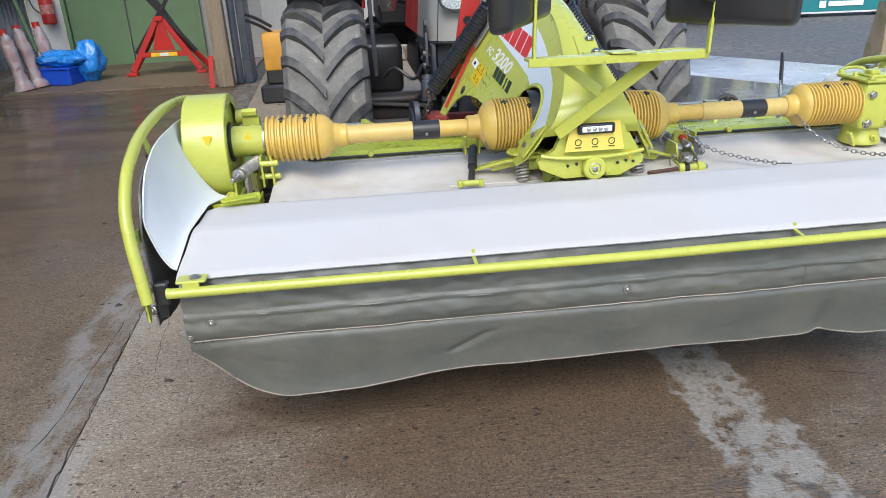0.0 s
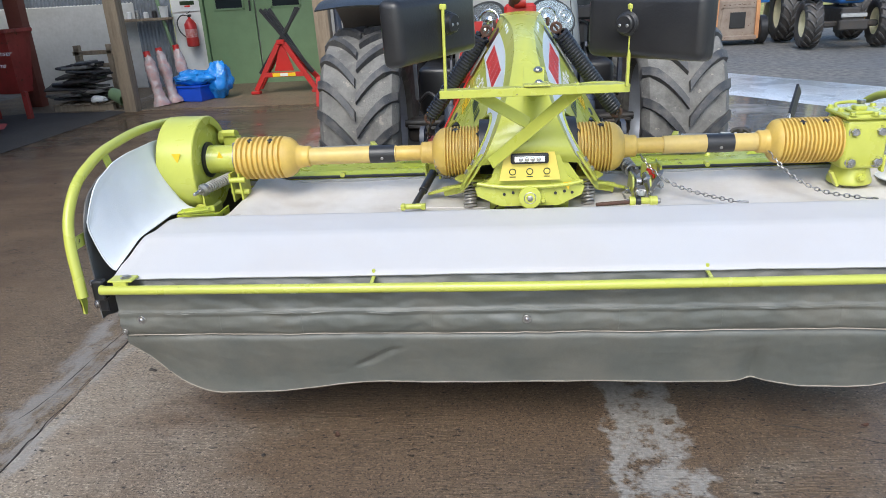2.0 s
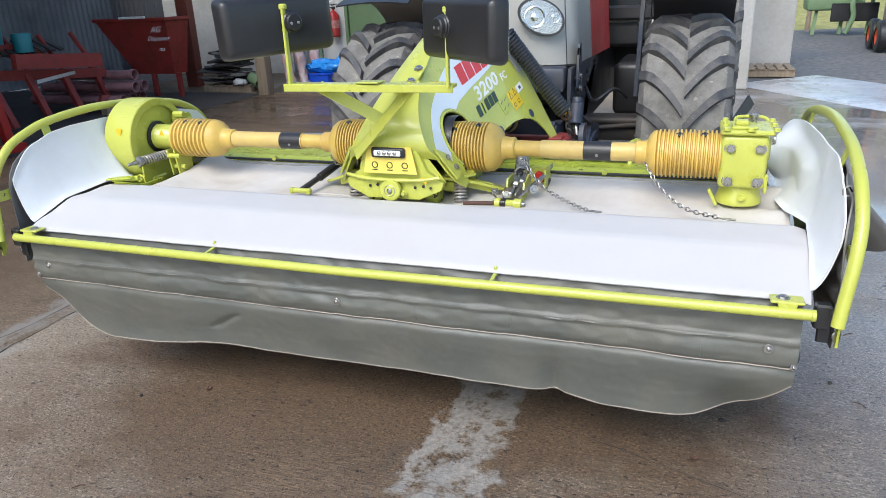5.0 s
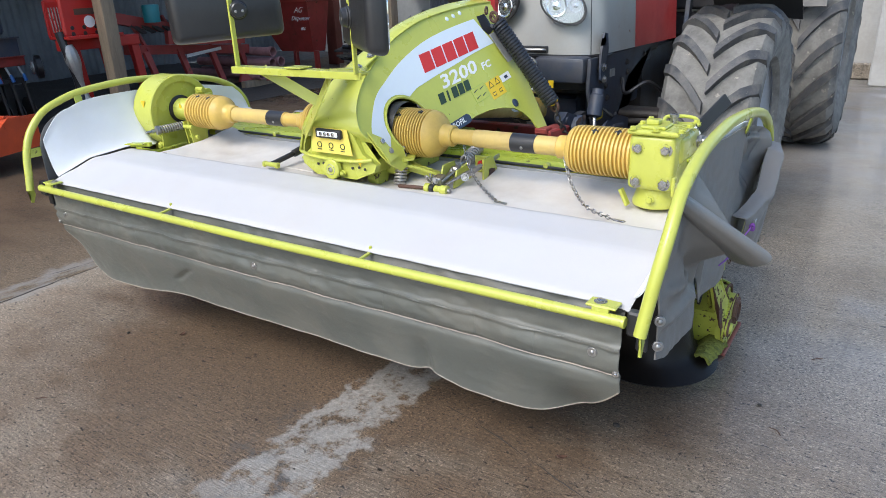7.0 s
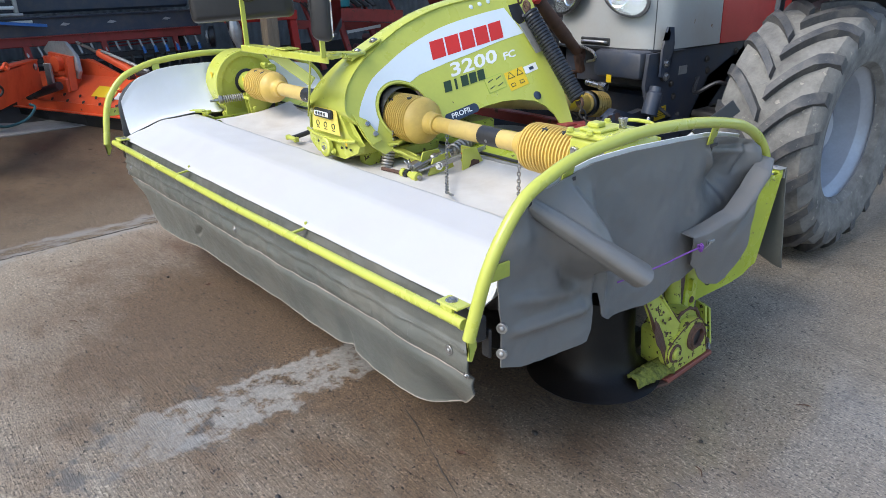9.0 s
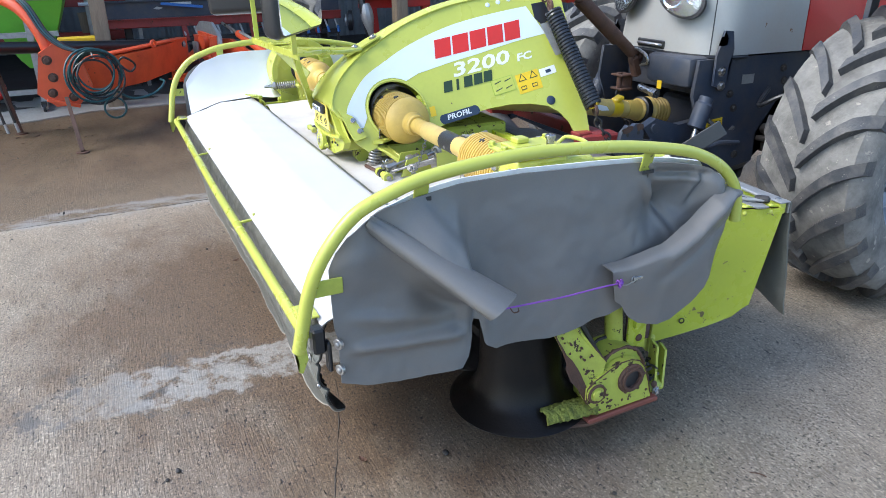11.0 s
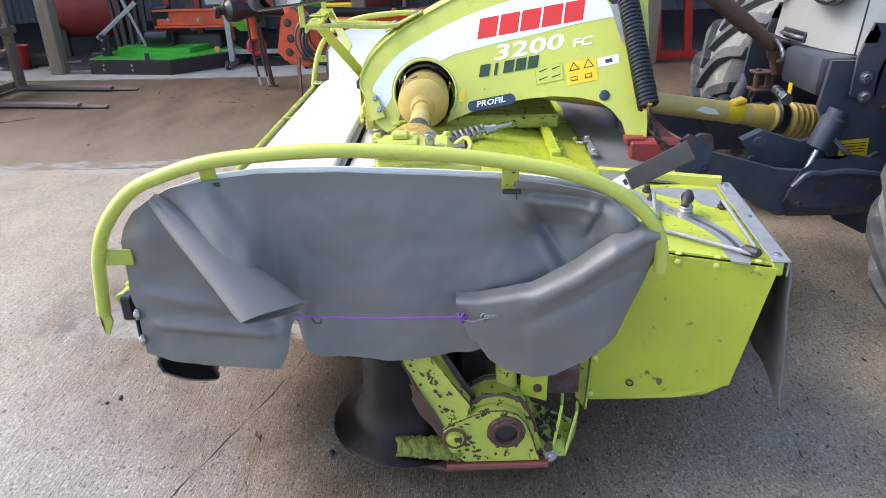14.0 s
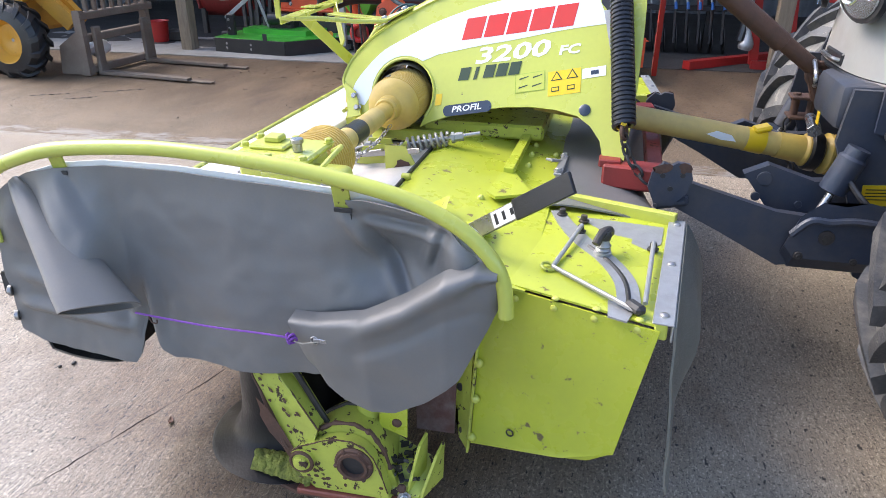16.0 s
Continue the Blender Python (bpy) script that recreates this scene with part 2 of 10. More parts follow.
def joined(*bms):
    """Several bmeshes as one."""
    out = bmesh.new()
    for b in bms:
        me = bpy.data.meshes.new("tmp")
        b.to_mesh(me)
        b.free()
        out.from_mesh(me)
        bpy.data.meshes.remove(me)
    return out


def mirrored(b):
    """The same shape on the other side of the x = 0 plane."""
    c = b.copy()
    c.transform(Matrix.Scale(-1, 4, (1, 0, 0)))
    bmesh.ops.reverse_faces(c, faces=c.faces)
    return c


def box(c, s, rot=(0, 0, 0), bev=0.003, seg=1):
    b = bmesh.new()
    bmesh.ops.create_cube(b, size=1)
    bmesh.ops.scale(b, vec=s, verts=b.verts)
    if bev:
        bmesh.ops.bevel(b, geom=b.edges[:], offset=min(bev, min(s) * 0.45), segments=seg, affect="EDGES", profile=0.5)
    b.transform(pose(*c, *rot))
    return b


def bar(p0, p1, w, h, up=(0, 0, 1), bev=0.002):
    """A flat bar from p0 to p1, w wide and h thick along up."""
    p0, p1, up = Vector(p0), Vector(p1), Vector(up)
    y = (p1 - p0).normalized()
    x = y.cross(up).normalized()
    z = x.cross(y)
    m = Matrix((x, y, z)).transposed().to_4x4()
    m.translation = (p0 + p1) / 2
    b = bmesh.new()
    bmesh.ops.create_cube(b, size=1)
    bmesh.ops.scale(b, vec=(w, (p1 - p0).length, h), verts=b.verts)
    if bev:
        bmesh.ops.bevel(b, geom=b.edges[:], offset=min(bev, w * 0.4, h * 0.4), segments=1, affect="EDGES", profile=0.5)
    b.transform(m)
    return b


def lathe(p0, axis, profile, seg=24, caps=True):
    """A turned shape: profile is a run of (distance along the axis, radius)."""
    p0, a = Vector(p0), Vector(axis).normalized()
    u = a.orthogonal().normalized()
    w = a.cross(u)
    b = bmesh.new()
    rings = []
    for d, r in profile:
        rings.append([b.verts.new(p0 + a * d + (u * math.cos(2 * math.pi * k / seg) + w * math.sin(2 * math.pi * k / seg)) * r) for k in range(seg)])
    for r0, r1 in zip(rings, rings[1:]):
        for k in range(seg):
            b.faces.new((r0[k], r0[(k + 1) % seg], r1[(k + 1) % seg], r1[k]))
    if caps:
        b.faces.new(rings[0][::-1])
        b.faces.new(rings[-1])
    return b


def cyl(p0, p1, r, r2=None, seg=20, bev=0.0015):
    p0, p1 = Vector(p0), Vector(p1)
    n = (p1 - p0).length
    r2 = r if r2 is None else r2
    e = min(bev, n * 0.3, r * 0.3)
    return lathe(p0, p1 - p0, [(0, max(r - e, 1e-4)), (e, r), (n - e, r2), (n, max(r2 - e, 1e-4))], seg)


def smooth_path(pts, n=8, closed=False):
    """A Catmull-Rom run through the points."""
    p = [Vector(q) for q in pts]
    out = []
    cnt = len(p)
    for i in range(cnt if closed else cnt - 1):
        a = p[(i - 1) % cnt] if closed or i > 0 else p[0] * 2 - p[1]
        b, c = p[i], p[(i + 1) % cnt]
        d = p[(i + 2) % cnt] if closed or i + 2 < cnt else p[-1] * 2 - p[-2]
        for k in range(n):
            t = k / n
            out.append(0.5 * ((2 * b) + (c - a) * t + (2 * a - 5 * b + 4 * c - d) * t * t + (3 * b - a - 3 * c + d) * t ** 3))
    if not closed:
        out.append(p[-1])
    return out


def sweep(pts, r, seg=10, closed=False):
    """A round tube along a run of points."""
    p = [Vector(q) for q in pts]
    n = len(p)
    b = bmesh.new()
    tang = []
    for i in range(n):
        if closed:
            d = p[(i + 1) % n] - p[i - 1]
        else:
            d = p[min(i + 1, n - 1)] - p[max(i - 1, 0)]
        tang.append(d.normalized())
    u = tang[0].orthogonal().normalized()
    rings = []
    for i in range(n):
        u = (u - tang[i] * u.dot(tang[i])).normalized()
        w = tang[i].cross(u)
        rr = r(i / max(1, n - 1)) if callable(r) else r
        rings.append([b.verts.new(p[i] + (u * math.cos(2 * math.pi * k / seg) + w * math.sin(2 * math.pi * k / seg)) * rr) for k in range(seg)])
    pairs = list(zip(rings, rings[1:]))
    if closed:
        pairs.append((rings[-1], rings[0]))
    for r0, r1 in pairs:
        for k in range(seg):
            b.faces.new((r0[k], r0[(k + 1) % seg], r1[(k + 1) % seg], r1[k]))
    if not closed:
        b.faces.new(rings[0][::-1])
        b.faces.new(rings[-1])
    return b


def plate(pts, thick):
    """A flat plate: a closed outline in one plane, made thick along the vector."""
    th = Vector(thick)
    b = bmesh.new()
    lo = [b.verts.new(Vector(p)) for p in pts]
    hi = [b.verts.new(Vector(p) + th) for p in pts]
    f0 = b.faces.new(lo[::-1])
    f1 = b.faces.new(hi)
    n = len(pts)
    for k in range(n):
        b.faces.new((lo[k], lo[(k + 1) % n], hi[(k + 1) % n], hi[k]))
    bmesh.ops.triangulate(b, faces=[f0, f1])
    bmesh.ops.recalc_face_normals(b, faces=b.faces)
    return b


def sheet(f, nu, nv, thick=0.004):
    """A thin sheet over u, v from 0 to 1, with both faces and closed edges."""
    g = [[Vector(f(i / nu, j / nv)) for j in range(nv + 1)] for i in range(nu + 1)]
    b = bmesh.new()
    top, bot = [], []
    for i in range(nu + 1):
        ta, ba = [], []
        for j in range(nv + 1):
            du = g[min(i + 1, nu)][j] - g[max(i - 1, 0)][j]
            dv = g[i][min(j + 1, nv)] - g[i][max(j - 1, 0)]
            n = du.cross(dv)
            n = n.normalized() if n.length > 1e-12 else Vector((0, 0, 1))
            ta.append(b.verts.new(g[i][j] + n * thick / 2))
            ba.append(b.verts.new(g[i][j] - n * thick / 2))
        top.append(ta)
        bot.append(ba)
    for i in range(nu):
        for j in range(nv):
            b.faces.new((top[i][j], top[i + 1][j], top[i + 1][j + 1], top[i][j + 1]))
            b.faces.new((bot[i][j], bot[i][j + 1], bot[i + 1][j + 1], bot[i + 1][j]))
    for i in range(nu):
        b.faces.new((top[i][0], bot[i][0], bot[i + 1][0], top[i + 1][0]))
        b.faces.new((top[i][nv], top[i + 1][nv], bot[i + 1][nv], bot[i][nv]))
    for j in range(nv):
        b.faces.new((top[0][j], top[0][j + 1], bot[0][j + 1], bot[0][j]))
        b.faces.new((top[nu][j], bot[nu][j], bot[nu][j + 1], top[nu][j + 1]))
    return b


def coil(p0, p1, R, r, turns, per=16, seg=7):
    p0, p1 = Vector(p0), Vector(p1)
    a = (p1 - p0).normalized()
    u = a.orthogonal().normalized()
    w = a.cross(u)
    n = int(turns * per)
    pts = []
    for k in range(n + 1):
        t = k / n
        ang = 2 * math.pi * turns * t
        pts.append(p0.lerp(p1, t) + (u * math.cos(ang) + w * math.sin(ang)) * R)
    return sweep(pts, r, seg)


def ring(c, axis, R, r, seg=20, rs=8):
    c, a = Vector(c), Vector(axis).normalized()
    u = a.orthogonal().normalized()
    w = a.cross(u)
    return sweep([c + (u * math.cos(2 * math.pi * k / seg) + w * math.sin(2 * math.pi * k / seg)) * R for k in range(seg)], r, rs, True)


def bolt(p, d, r=0.012, h=0.009):
    """A hexagon head on a washer."""
    p, d = Vector(p), Vector(d).normalized()
    return joined(cyl(p, p + d * 0.002, r * 1.45, seg=16, bev=0), lathe(p + d * 0.002, d, [(0, r), (h * 0.8, r), (h, r * 0.82)], 6))


def flake(c, e1, e2, seed):
    """A ragged thin patch spread over e1 and e2."""
    c = V(*c)
    pts = []
    for k in range(11):
        a = 2 * math.pi * k / 11
        r = 1 + 0.55 * noise.noise(V(math.cos(a) * 1.7, math.sin(a) * 1.7, seed * 3.1))
        pts.append(c + (e1 * math.cos(a) + e2 * math.sin(a)) * r)
    return plate(pts, (0.0008, 0, 0))


def dome(p, d, r=0.012, h=0.006):
    p, d = Vector(p), Vector(d).normalized()
    return lathe(p, d, [(0, r), (h * 0.45, r * 0.93), (h * 0.8, r * 0.65), (h, r * 0.15)], 14)


def chain(pts, link=0.023, r=0.0023):
    """Oval links along a run of points, each turned a quarter against the last."""
    p = smooth_path(pts, 24)
    dist = [0.0]
    for a, b_ in zip(p, p[1:]):
        dist.append(dist[-1] + (b_ - a).length)
    n = max(2, int(dist[-1] / (link * 0.74)))

    def at(s):
        for i in range(len(dist) - 1):
            if dist[i + 1] >= s:
                f = (s - dist[i]) / max(1e-9, dist[i + 1] - dist[i])
                return p[i].lerp(p[i + 1], f)
        return p[-1]
    out = []
    for k in range(n):
        c = at(dist[-1] * (k + 0.5) / n)
        d = (at(min(dist[-1], dist[-1] * (k + 0.9) / n)) - at(dist[-1] * (k + 0.1) / n)).normalized()
        u = d.cross(Vector((0.3, 0.2, 1))).normalized()
        if k % 2:
            u = d.cross(u)
        loop = []
        for q in range(12):
            a = 2 * math.pi * q / 12
            loop.append(c + d * math.cos(a) * link * 0.5 + u * math.sin(a) * link * 0.3)
        out.append(sweep(loop, r, 5, True))
    return joined(*out)


def wave(x, y, z, scale, seed=0.0):
    return noise.noise(Vector((x * scale + seed, y * scale + seed * 1.7, z * scale - seed)))


def step(a, b, x):
    t = min(1.0, max(0.0, (x - a) / (b - a)))
    return t * t * (3 - 2 * t)


def interp(x, table):
    """Straight runs between (x, value) pairs."""
    if x <= table[0][0]:
        return table[0][1]
    for (x0, v0), (x1, v1) in zip(table, table[1:]):
        if x <= x1:
            return v0 + (v1 - v0) * (x - x0) / (x1 - x0)
    return table[-1][1]


# ---- things and parts ----
PLACE = {}


def thing(name, at, label, category, group="", kind=""):
    ob = new(name)
    ob.empty_display_size = 0.1
    ob.location = at
    PLACE[ob.name] = Vector(at)
    return tagged(ob, label, category, group, kind)


def mesh_of(name, b, material, at=(0, 0, 0), sharp=35):
    me = bpy.data.meshes.new(name)
    b.transform(Matrix.Translation(-Vector(at)))
    b.to_mesh(me)
    b.free()
    me.materials.append(material)
    me.polygons.foreach_set("use_smooth", [True] * len(me.polygons))
    me.set_sharp_from_angle(angle=radians(sharp))
    return me


def part(name, b, material, parent, label="", sharp=35):
    """One mesh under a thing or a part, given in world places."""
    at = PLACE[parent.name]
    ob = new(name, mesh_of(name, b, material, at, sharp))
    ob.parent = parent
    PLACE[ob.name] = at
    if label:
        ob["label"] = label
    return ob


def solid(name, b, material, label, category, group="", kind="", at=None, sharp=35):
    """A thing that is one mesh."""
    at = Vector(at) if at is not None else sum((v.co for v in b.verts), Vector()) / len(b.verts)
    ob = new(name, mesh_of(name, b, material, at, sharp))
    ob.location = at
    PLACE[ob.name] = at
    return tagged(ob, label, category, group, kind)


def lettering(body, size, m, thick=0.0008, shear=0.0, spacing=1.0, bold=0.0):
    """Built-in letters as a bmesh, laid by m from their own x, y plane."""
    cu = bpy.data.curves.new("letters", "FONT")
    cu.body, cu.size, cu.extrude, cu.shear, cu.space_character, cu.resolution_u, cu.offset = body, size, thick, shear, spacing, 2, bold
    ob = bpy.data.objects.new("letters", cu)
    scene.collection.objects.link(ob)
    me = bpy.data.meshes.new_from_object(ob.evaluated_get(bpy.context.evaluated_depsgraph_get()))
    b = bmesh.new()
    b.from_mesh(me)
    bpy.data.objects.remove(ob)
    bpy.data.curves.remove(cu)
    bpy.data.meshes.remove(me)
    b.transform(m)
    return b


def frame_at(o, x, y):
    """A pose from its place and two axes."""
    x, y = Vector(x).normalized(), Vector(y)
    z = x.cross(y).normalized()
    y = z.cross(x)
    m = Matrix((x, y, z)).transposed().to_4x4()
    m.translation = Vector(o)
    return m


# ---- ground ----
def concrete_material(name, light, dark, patch_on=False, sheen=0.3, worn_joint=True, earthy=False):
    """Brushed yard concrete: damp film, paler dry parts, broom lines, grit, pores, stains, painted shade and sky sheen.
    """
    m = bpy.data.materials.new(name)
    m.use_nodes = True
    t = m.node_tree
    N, L = t.nodes, t.links
    b = N["Principled BSDF"]
    co = N.new("ShaderNodeTexCoord").outputs["Object"]

    def mapped(scale, rot=0.0):
        mp = N.new("ShaderNodeMapping")
        mp.inputs["Scale"].default_value = scale
        mp.inputs["Rotation"].default_value = (0, 0, rot)
        L.new(co, mp.inputs["Vector"])
        return mp.outputs["Vector"]

    def noise_tex(vec, scale, detail=5.0, rough=0.6):
        n = N.new("ShaderNodeTexNoise")
        n.inputs["Scale"].default_value, n.inputs["Detail"].default_value, n.inputs["Roughness"].default_value = scale, detail, rough
        L.new(vec, n.inputs["Vector"])
        return n.outputs["Fac"]

    def rng(src, lo, hi, a=0.0, c=1.0):
        r = N.new("ShaderNodeMapRange")
        for k, v in (("From Min", lo), ("From Max", hi), ("To Min", a), ("To Max", c)):
            r.inputs[k].default_value = v
        L.new(src, r.inputs["Value"])
        return r.outputs["Result"]

    def op(kind, a, c):
        x = N.new("ShaderNodeMath")
        x.operation = kind
        for k, v in ((0, a), (1, c)):
            if isinstance(v, (int, float)):
                x.inputs[k].default_value = v
            else:
                L.new(v, x.inputs[k])
        return x.outputs[0]

    def mix(f, a, c):
        x = N.new("ShaderNodeMix")
        x.data_type = "RGBA"
        L.new(f, x.inputs[0])
        for k, v in ((6, a), (7, c)):
            if isinstance(v, tuple):
                x.inputs[k].default_value = (*v, 1)
            else:
                L.new(v, x.inputs[k])
        return x.outputs[2]

    plain = mapped((1, 1, 1))
    broom = noise_tex(mapped((2.6, 40, 1), 0.06), 3.0, 4.0, 0.65)
    broom_fine = noise_tex(mapped((5.0, 72, 1), 0.03), 3.0, 3.0, 0.7)
    broomed = rng(noise_tex(plain, 0.8, 4.0), 0.38, 0.62, 0.25, 1.0)
    large = noise_tex(plain, 0.5, 6.0, 0.62)
    mid = noise_tex(mapped((0.7, 1.2, 1)), 2.6, 7.0, 0.68)
    fine = noise_tex(plain, 42.0, 5.0, 0.8)
    grit = noise_tex(plain, 120.0, 3.0, 0.8)
    pits = noise_tex(mapped((0.55, 1.1, 1), 0.15), 46.0, 3.0, 0.55)
    pits_small = noise_tex(mapped((0.7, 1, 1), -0.2), 110.0, 2.0, 0.5)
    where = noise_tex(plain, 1.4, 5.0, 0.6)
    base = tuple((p + q) / 2 for p, q in zip(light, dark))
    sharp_specks = noise_tex(plain, 70.0, 2.0, 0.6)
    tan_specks = noise_tex(mapped((0.7, 1, 1), 0.4), 105.0, 2.0, 0.6)
    col = mix(rng(large, 0.36, 0.64), dark, light)
    col = mix(op("MULTIPLY", rng(mid, 0.46, 0.68), 0.65), col, tuple(c * 0.5 for c in base))
    col = mix(op("MULTIPLY", rng(mid, 0.42, 0.26), 0.5), col, tuple(min(1, c * 1.3) for c in light))
    lines = op("MULTIPLY", rng(broom, 0.52, 0.62), broomed)
    col = mix(op("MULTIPLY", lines, 0.6), col, tuple(c * 1.6 for c in light))
    dark_lines = op("MULTIPLY", rng(broom_fine, 0.47, 0.40), broomed)
    col = mix(op("MULTIPLY", dark_lines, 0.85), col, tuple(c * 0.4 for c in dark))
    col = mix(op("MULTIPLY", rng(fine, 0.55, 0.63), 0.48), col, tuple(c * 1.7 for c in light))
    col = mix(op("MULTIPLY", rng(tan_specks, 0.59, 0.615), 0.60), col, tuple(c * 1.9 for c in light))
    col = mix(op("MULTIPLY", rng(sharp_specks, 0.60, 0.625), 0.75), col, tuple(c * 0.3 for c in dark))
    col = mix(op("MULTIPLY", rng(grit, 0.56, 0.61), 0.75), col, tuple(c * 0.35 for c in dark))
    pitted = op("MAXIMUM", op("MULTIPLY", rng(pits, 0.640, 0.665), rng(where, 0.40, 0.50)), op("MULTIPLY", rng(pits_small, 0.625, 0.65), rng(where, 0.55, 0.45)))
    col = mix(op("MULTIPLY", pitted, 0.95), col, (0.020, 0.016, 0.013))
    # rubbed tyre streaks
    streak = noise_tex(mapped((6.0, 0.5, 1), 0.35), 1.6, 5.0, 0.6)
    col = mix(op("MULTIPLY", rng(streak, 0.58, 0.72), 0.35), col, tuple(c * 0.5 for c in dark))
    sep = N.new("ShaderNodeSeparateXYZ")
    L.new(co, sep.inputs[0])
    patch = None
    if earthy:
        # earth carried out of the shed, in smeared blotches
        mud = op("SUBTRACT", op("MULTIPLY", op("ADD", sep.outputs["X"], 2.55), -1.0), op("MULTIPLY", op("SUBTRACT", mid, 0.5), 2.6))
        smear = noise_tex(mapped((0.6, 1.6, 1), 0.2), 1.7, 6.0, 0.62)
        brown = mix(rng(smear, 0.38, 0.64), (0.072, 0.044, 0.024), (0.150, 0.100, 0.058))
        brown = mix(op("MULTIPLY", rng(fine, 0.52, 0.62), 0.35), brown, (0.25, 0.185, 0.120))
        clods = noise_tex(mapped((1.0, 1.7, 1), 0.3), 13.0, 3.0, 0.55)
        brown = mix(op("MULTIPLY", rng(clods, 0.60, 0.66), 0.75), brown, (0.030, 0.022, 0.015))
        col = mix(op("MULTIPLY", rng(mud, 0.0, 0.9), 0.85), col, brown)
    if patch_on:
        # brown stain, with the machine's shade painted into the colour round it
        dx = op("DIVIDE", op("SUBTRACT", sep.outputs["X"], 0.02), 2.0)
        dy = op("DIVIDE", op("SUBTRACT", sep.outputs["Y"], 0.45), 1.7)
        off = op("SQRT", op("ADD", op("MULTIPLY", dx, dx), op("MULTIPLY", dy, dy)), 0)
        stain_shade = rng(op("ADD", off, op("MULTIPLY", op("SUBTRACT", mid, 0.5), 1.6)), 1.10, 0.55)
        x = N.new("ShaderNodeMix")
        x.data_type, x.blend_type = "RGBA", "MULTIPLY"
        L.new(op("MULTIPLY", stain_shade, 0.9), x.inputs[0])
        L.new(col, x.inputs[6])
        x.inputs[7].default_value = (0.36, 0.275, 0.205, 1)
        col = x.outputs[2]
    if patch_on:
        # pale scraped patch that runs out from under the machine
        away = op("ABSOLUTE", op("SUBTRACT", sep.outputs["X"], op("ADD", 0.42, op("MULTIPLY", sep.outputs["Y"], 0.02))), 0)
        wide = op("ADD", op("MULTIPLY", noise_tex(plain, 4.5, 6.0, 0.7), 0.75), op("MULTIPLY", noise_tex(plain, 17.0, 4.0), 0.25))
        across = op("SUBTRACT", op("MULTIPLY", wide, 0.44), op("ADD", away, 0.06))
        along = op("MULTIPLY", rng(sep.outputs["Y"], -0.95, -0.45), rng(sep.outputs["Y"], 0.75, 0.45))
        patch = op("MULTIPLY", rng(across, 0.0, 0.03), along)
        patch = op("MULTIPLY", patch, rng(noise_tex(plain, 8.0, 5.0, 0.7), 0.60, 0.50))
        oily = op("MULTIPLY", rng(across, -0.15, -0.04), rng(noise_tex(plain, 7.0, 5.0, 0.7), 0.53, 0.60))
        oily = op("MULTIPLY", oily, op("MULTIPLY", rng(sep.outputs["Y"], -1.25, -0.9), rng(sep.outputs["Y"], 0.05, -0.35)))
        col = mix(op("MULTIPLY", oily, 0.72), col, (0.075, 0.074, 0.075))
        scuffed = mix(op("MULTIPLY", rng(fine, 0.40, 0.62), 0.8), (0.27, 0.255, 0.23), (0.43, 0.415, 0.38))
        col = mix(op("MULTIPLY", patch, 0.74), col, scuffed)
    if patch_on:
        # pale sky reflection painted into the colour on the open side of the yard
        sky_pale = op("MULTIPLY", rng(sep.outputs["Y"], 3.6, 5.2), rng(sep.outputs["X"], 0.7, 1.6))
        sky_pale = op("MULTIPLY", sky_pale, rng(where, 0.62, 0.46, 0.25, 1.0))
        col = mix(op("MULTIPLY", sky_pale, 0.60), col, (0.34, 0.345, 0.355))
    if worn_joint:
        # worn grey strip along the joint
        edge = op("ABSOLUTE", op("ADD", sep.outputs["X"], op("ADD", 2.10, op("MULTIPLY", sep.outputs["Y"], 0.045))), 0)
        rubbed = rng(op("SUBTRACT", op("MULTIPLY", mid, 0.40), edge), 0.03, 0.09)
        rubbed = op("MULTIPLY", rubbed, rng(noise_tex(mapped((1.6, 0.6, 1), 0.1), 5.0, 6.0, 0.7), 0.44, 0.56))
        col = mix(op("MULTIPLY", rubbed, 0.62), col, (0.33, 0.315, 0.29))
    if patch_on:
        # damp, darker concrete on the open side
        soak = op("MULTIPLY", rng(sep.outputs["X"], 0.9, 2.4), rng(sep.outputs["Y"], 5.0, 3.2))
        damp = N.new("ShaderNodeMix")
        damp.data_type, damp.blend_type = "RGBA", "MULTIPLY"
        L.new(soak, damp.inputs[0])
        L.new(col, damp.inputs[6])
        damp.inputs[7].default_value = (0.70, 0.70, 0.70, 1)
        col = damp.outputs[2]
    L.new(col, b.inputs["Base Color"])
    wet = rng(noise_tex(plain, 0.8, 5.0, 0.62), 0.36, 0.62)
    dampness = op("ADD", 0.35, op("MULTIPLY", rng(sep.outputs["X"], 0.6, 2.4), 0.65))
    rough = op("SUBTRACT", 0.60, op("MULTIPLY", op("MULTIPLY", wet, dampness), sheen))
    rough = op("ADD", rough, op("MULTIPLY", op("SUBTRACT", fine, 0.5), 0.35))
    if patch is not None:
        rough = op("ADD", rough, op("MULTIPLY", patch, 0.15))
    L.new(rough, b.inputs["Roughness"])
    # film of rain water, thickest on the open side of the yard
    film = op("MULTIPLY", rng(sep.outputs["X"], 0.9, 2.0), rng(sep.outputs["Y"], -1.6, 3.5, 0.62, 1.0))
    film = op("MULTIPLY", film, rng(noise_tex(mapped((0.8, 1, 1)), 0.7, 5.0, 0.65), 0.34, 0.50))
    if earthy:
        puddled = op("MULTIPLY", rng(sep.outputs["Y"], 3.0, 6.0), rng(noise_tex(mapped((0.5, 1, 1)), 0.9, 5.0, 0.62), 0.44, 0.54))
        film = op("MAXIMUM", film, op("MULTIPLY", puddled, 0.6))
    L.new(op("ADD", film, op("MULTIPLY", wet, 0.12)), b.inputs["Coat Weight"])
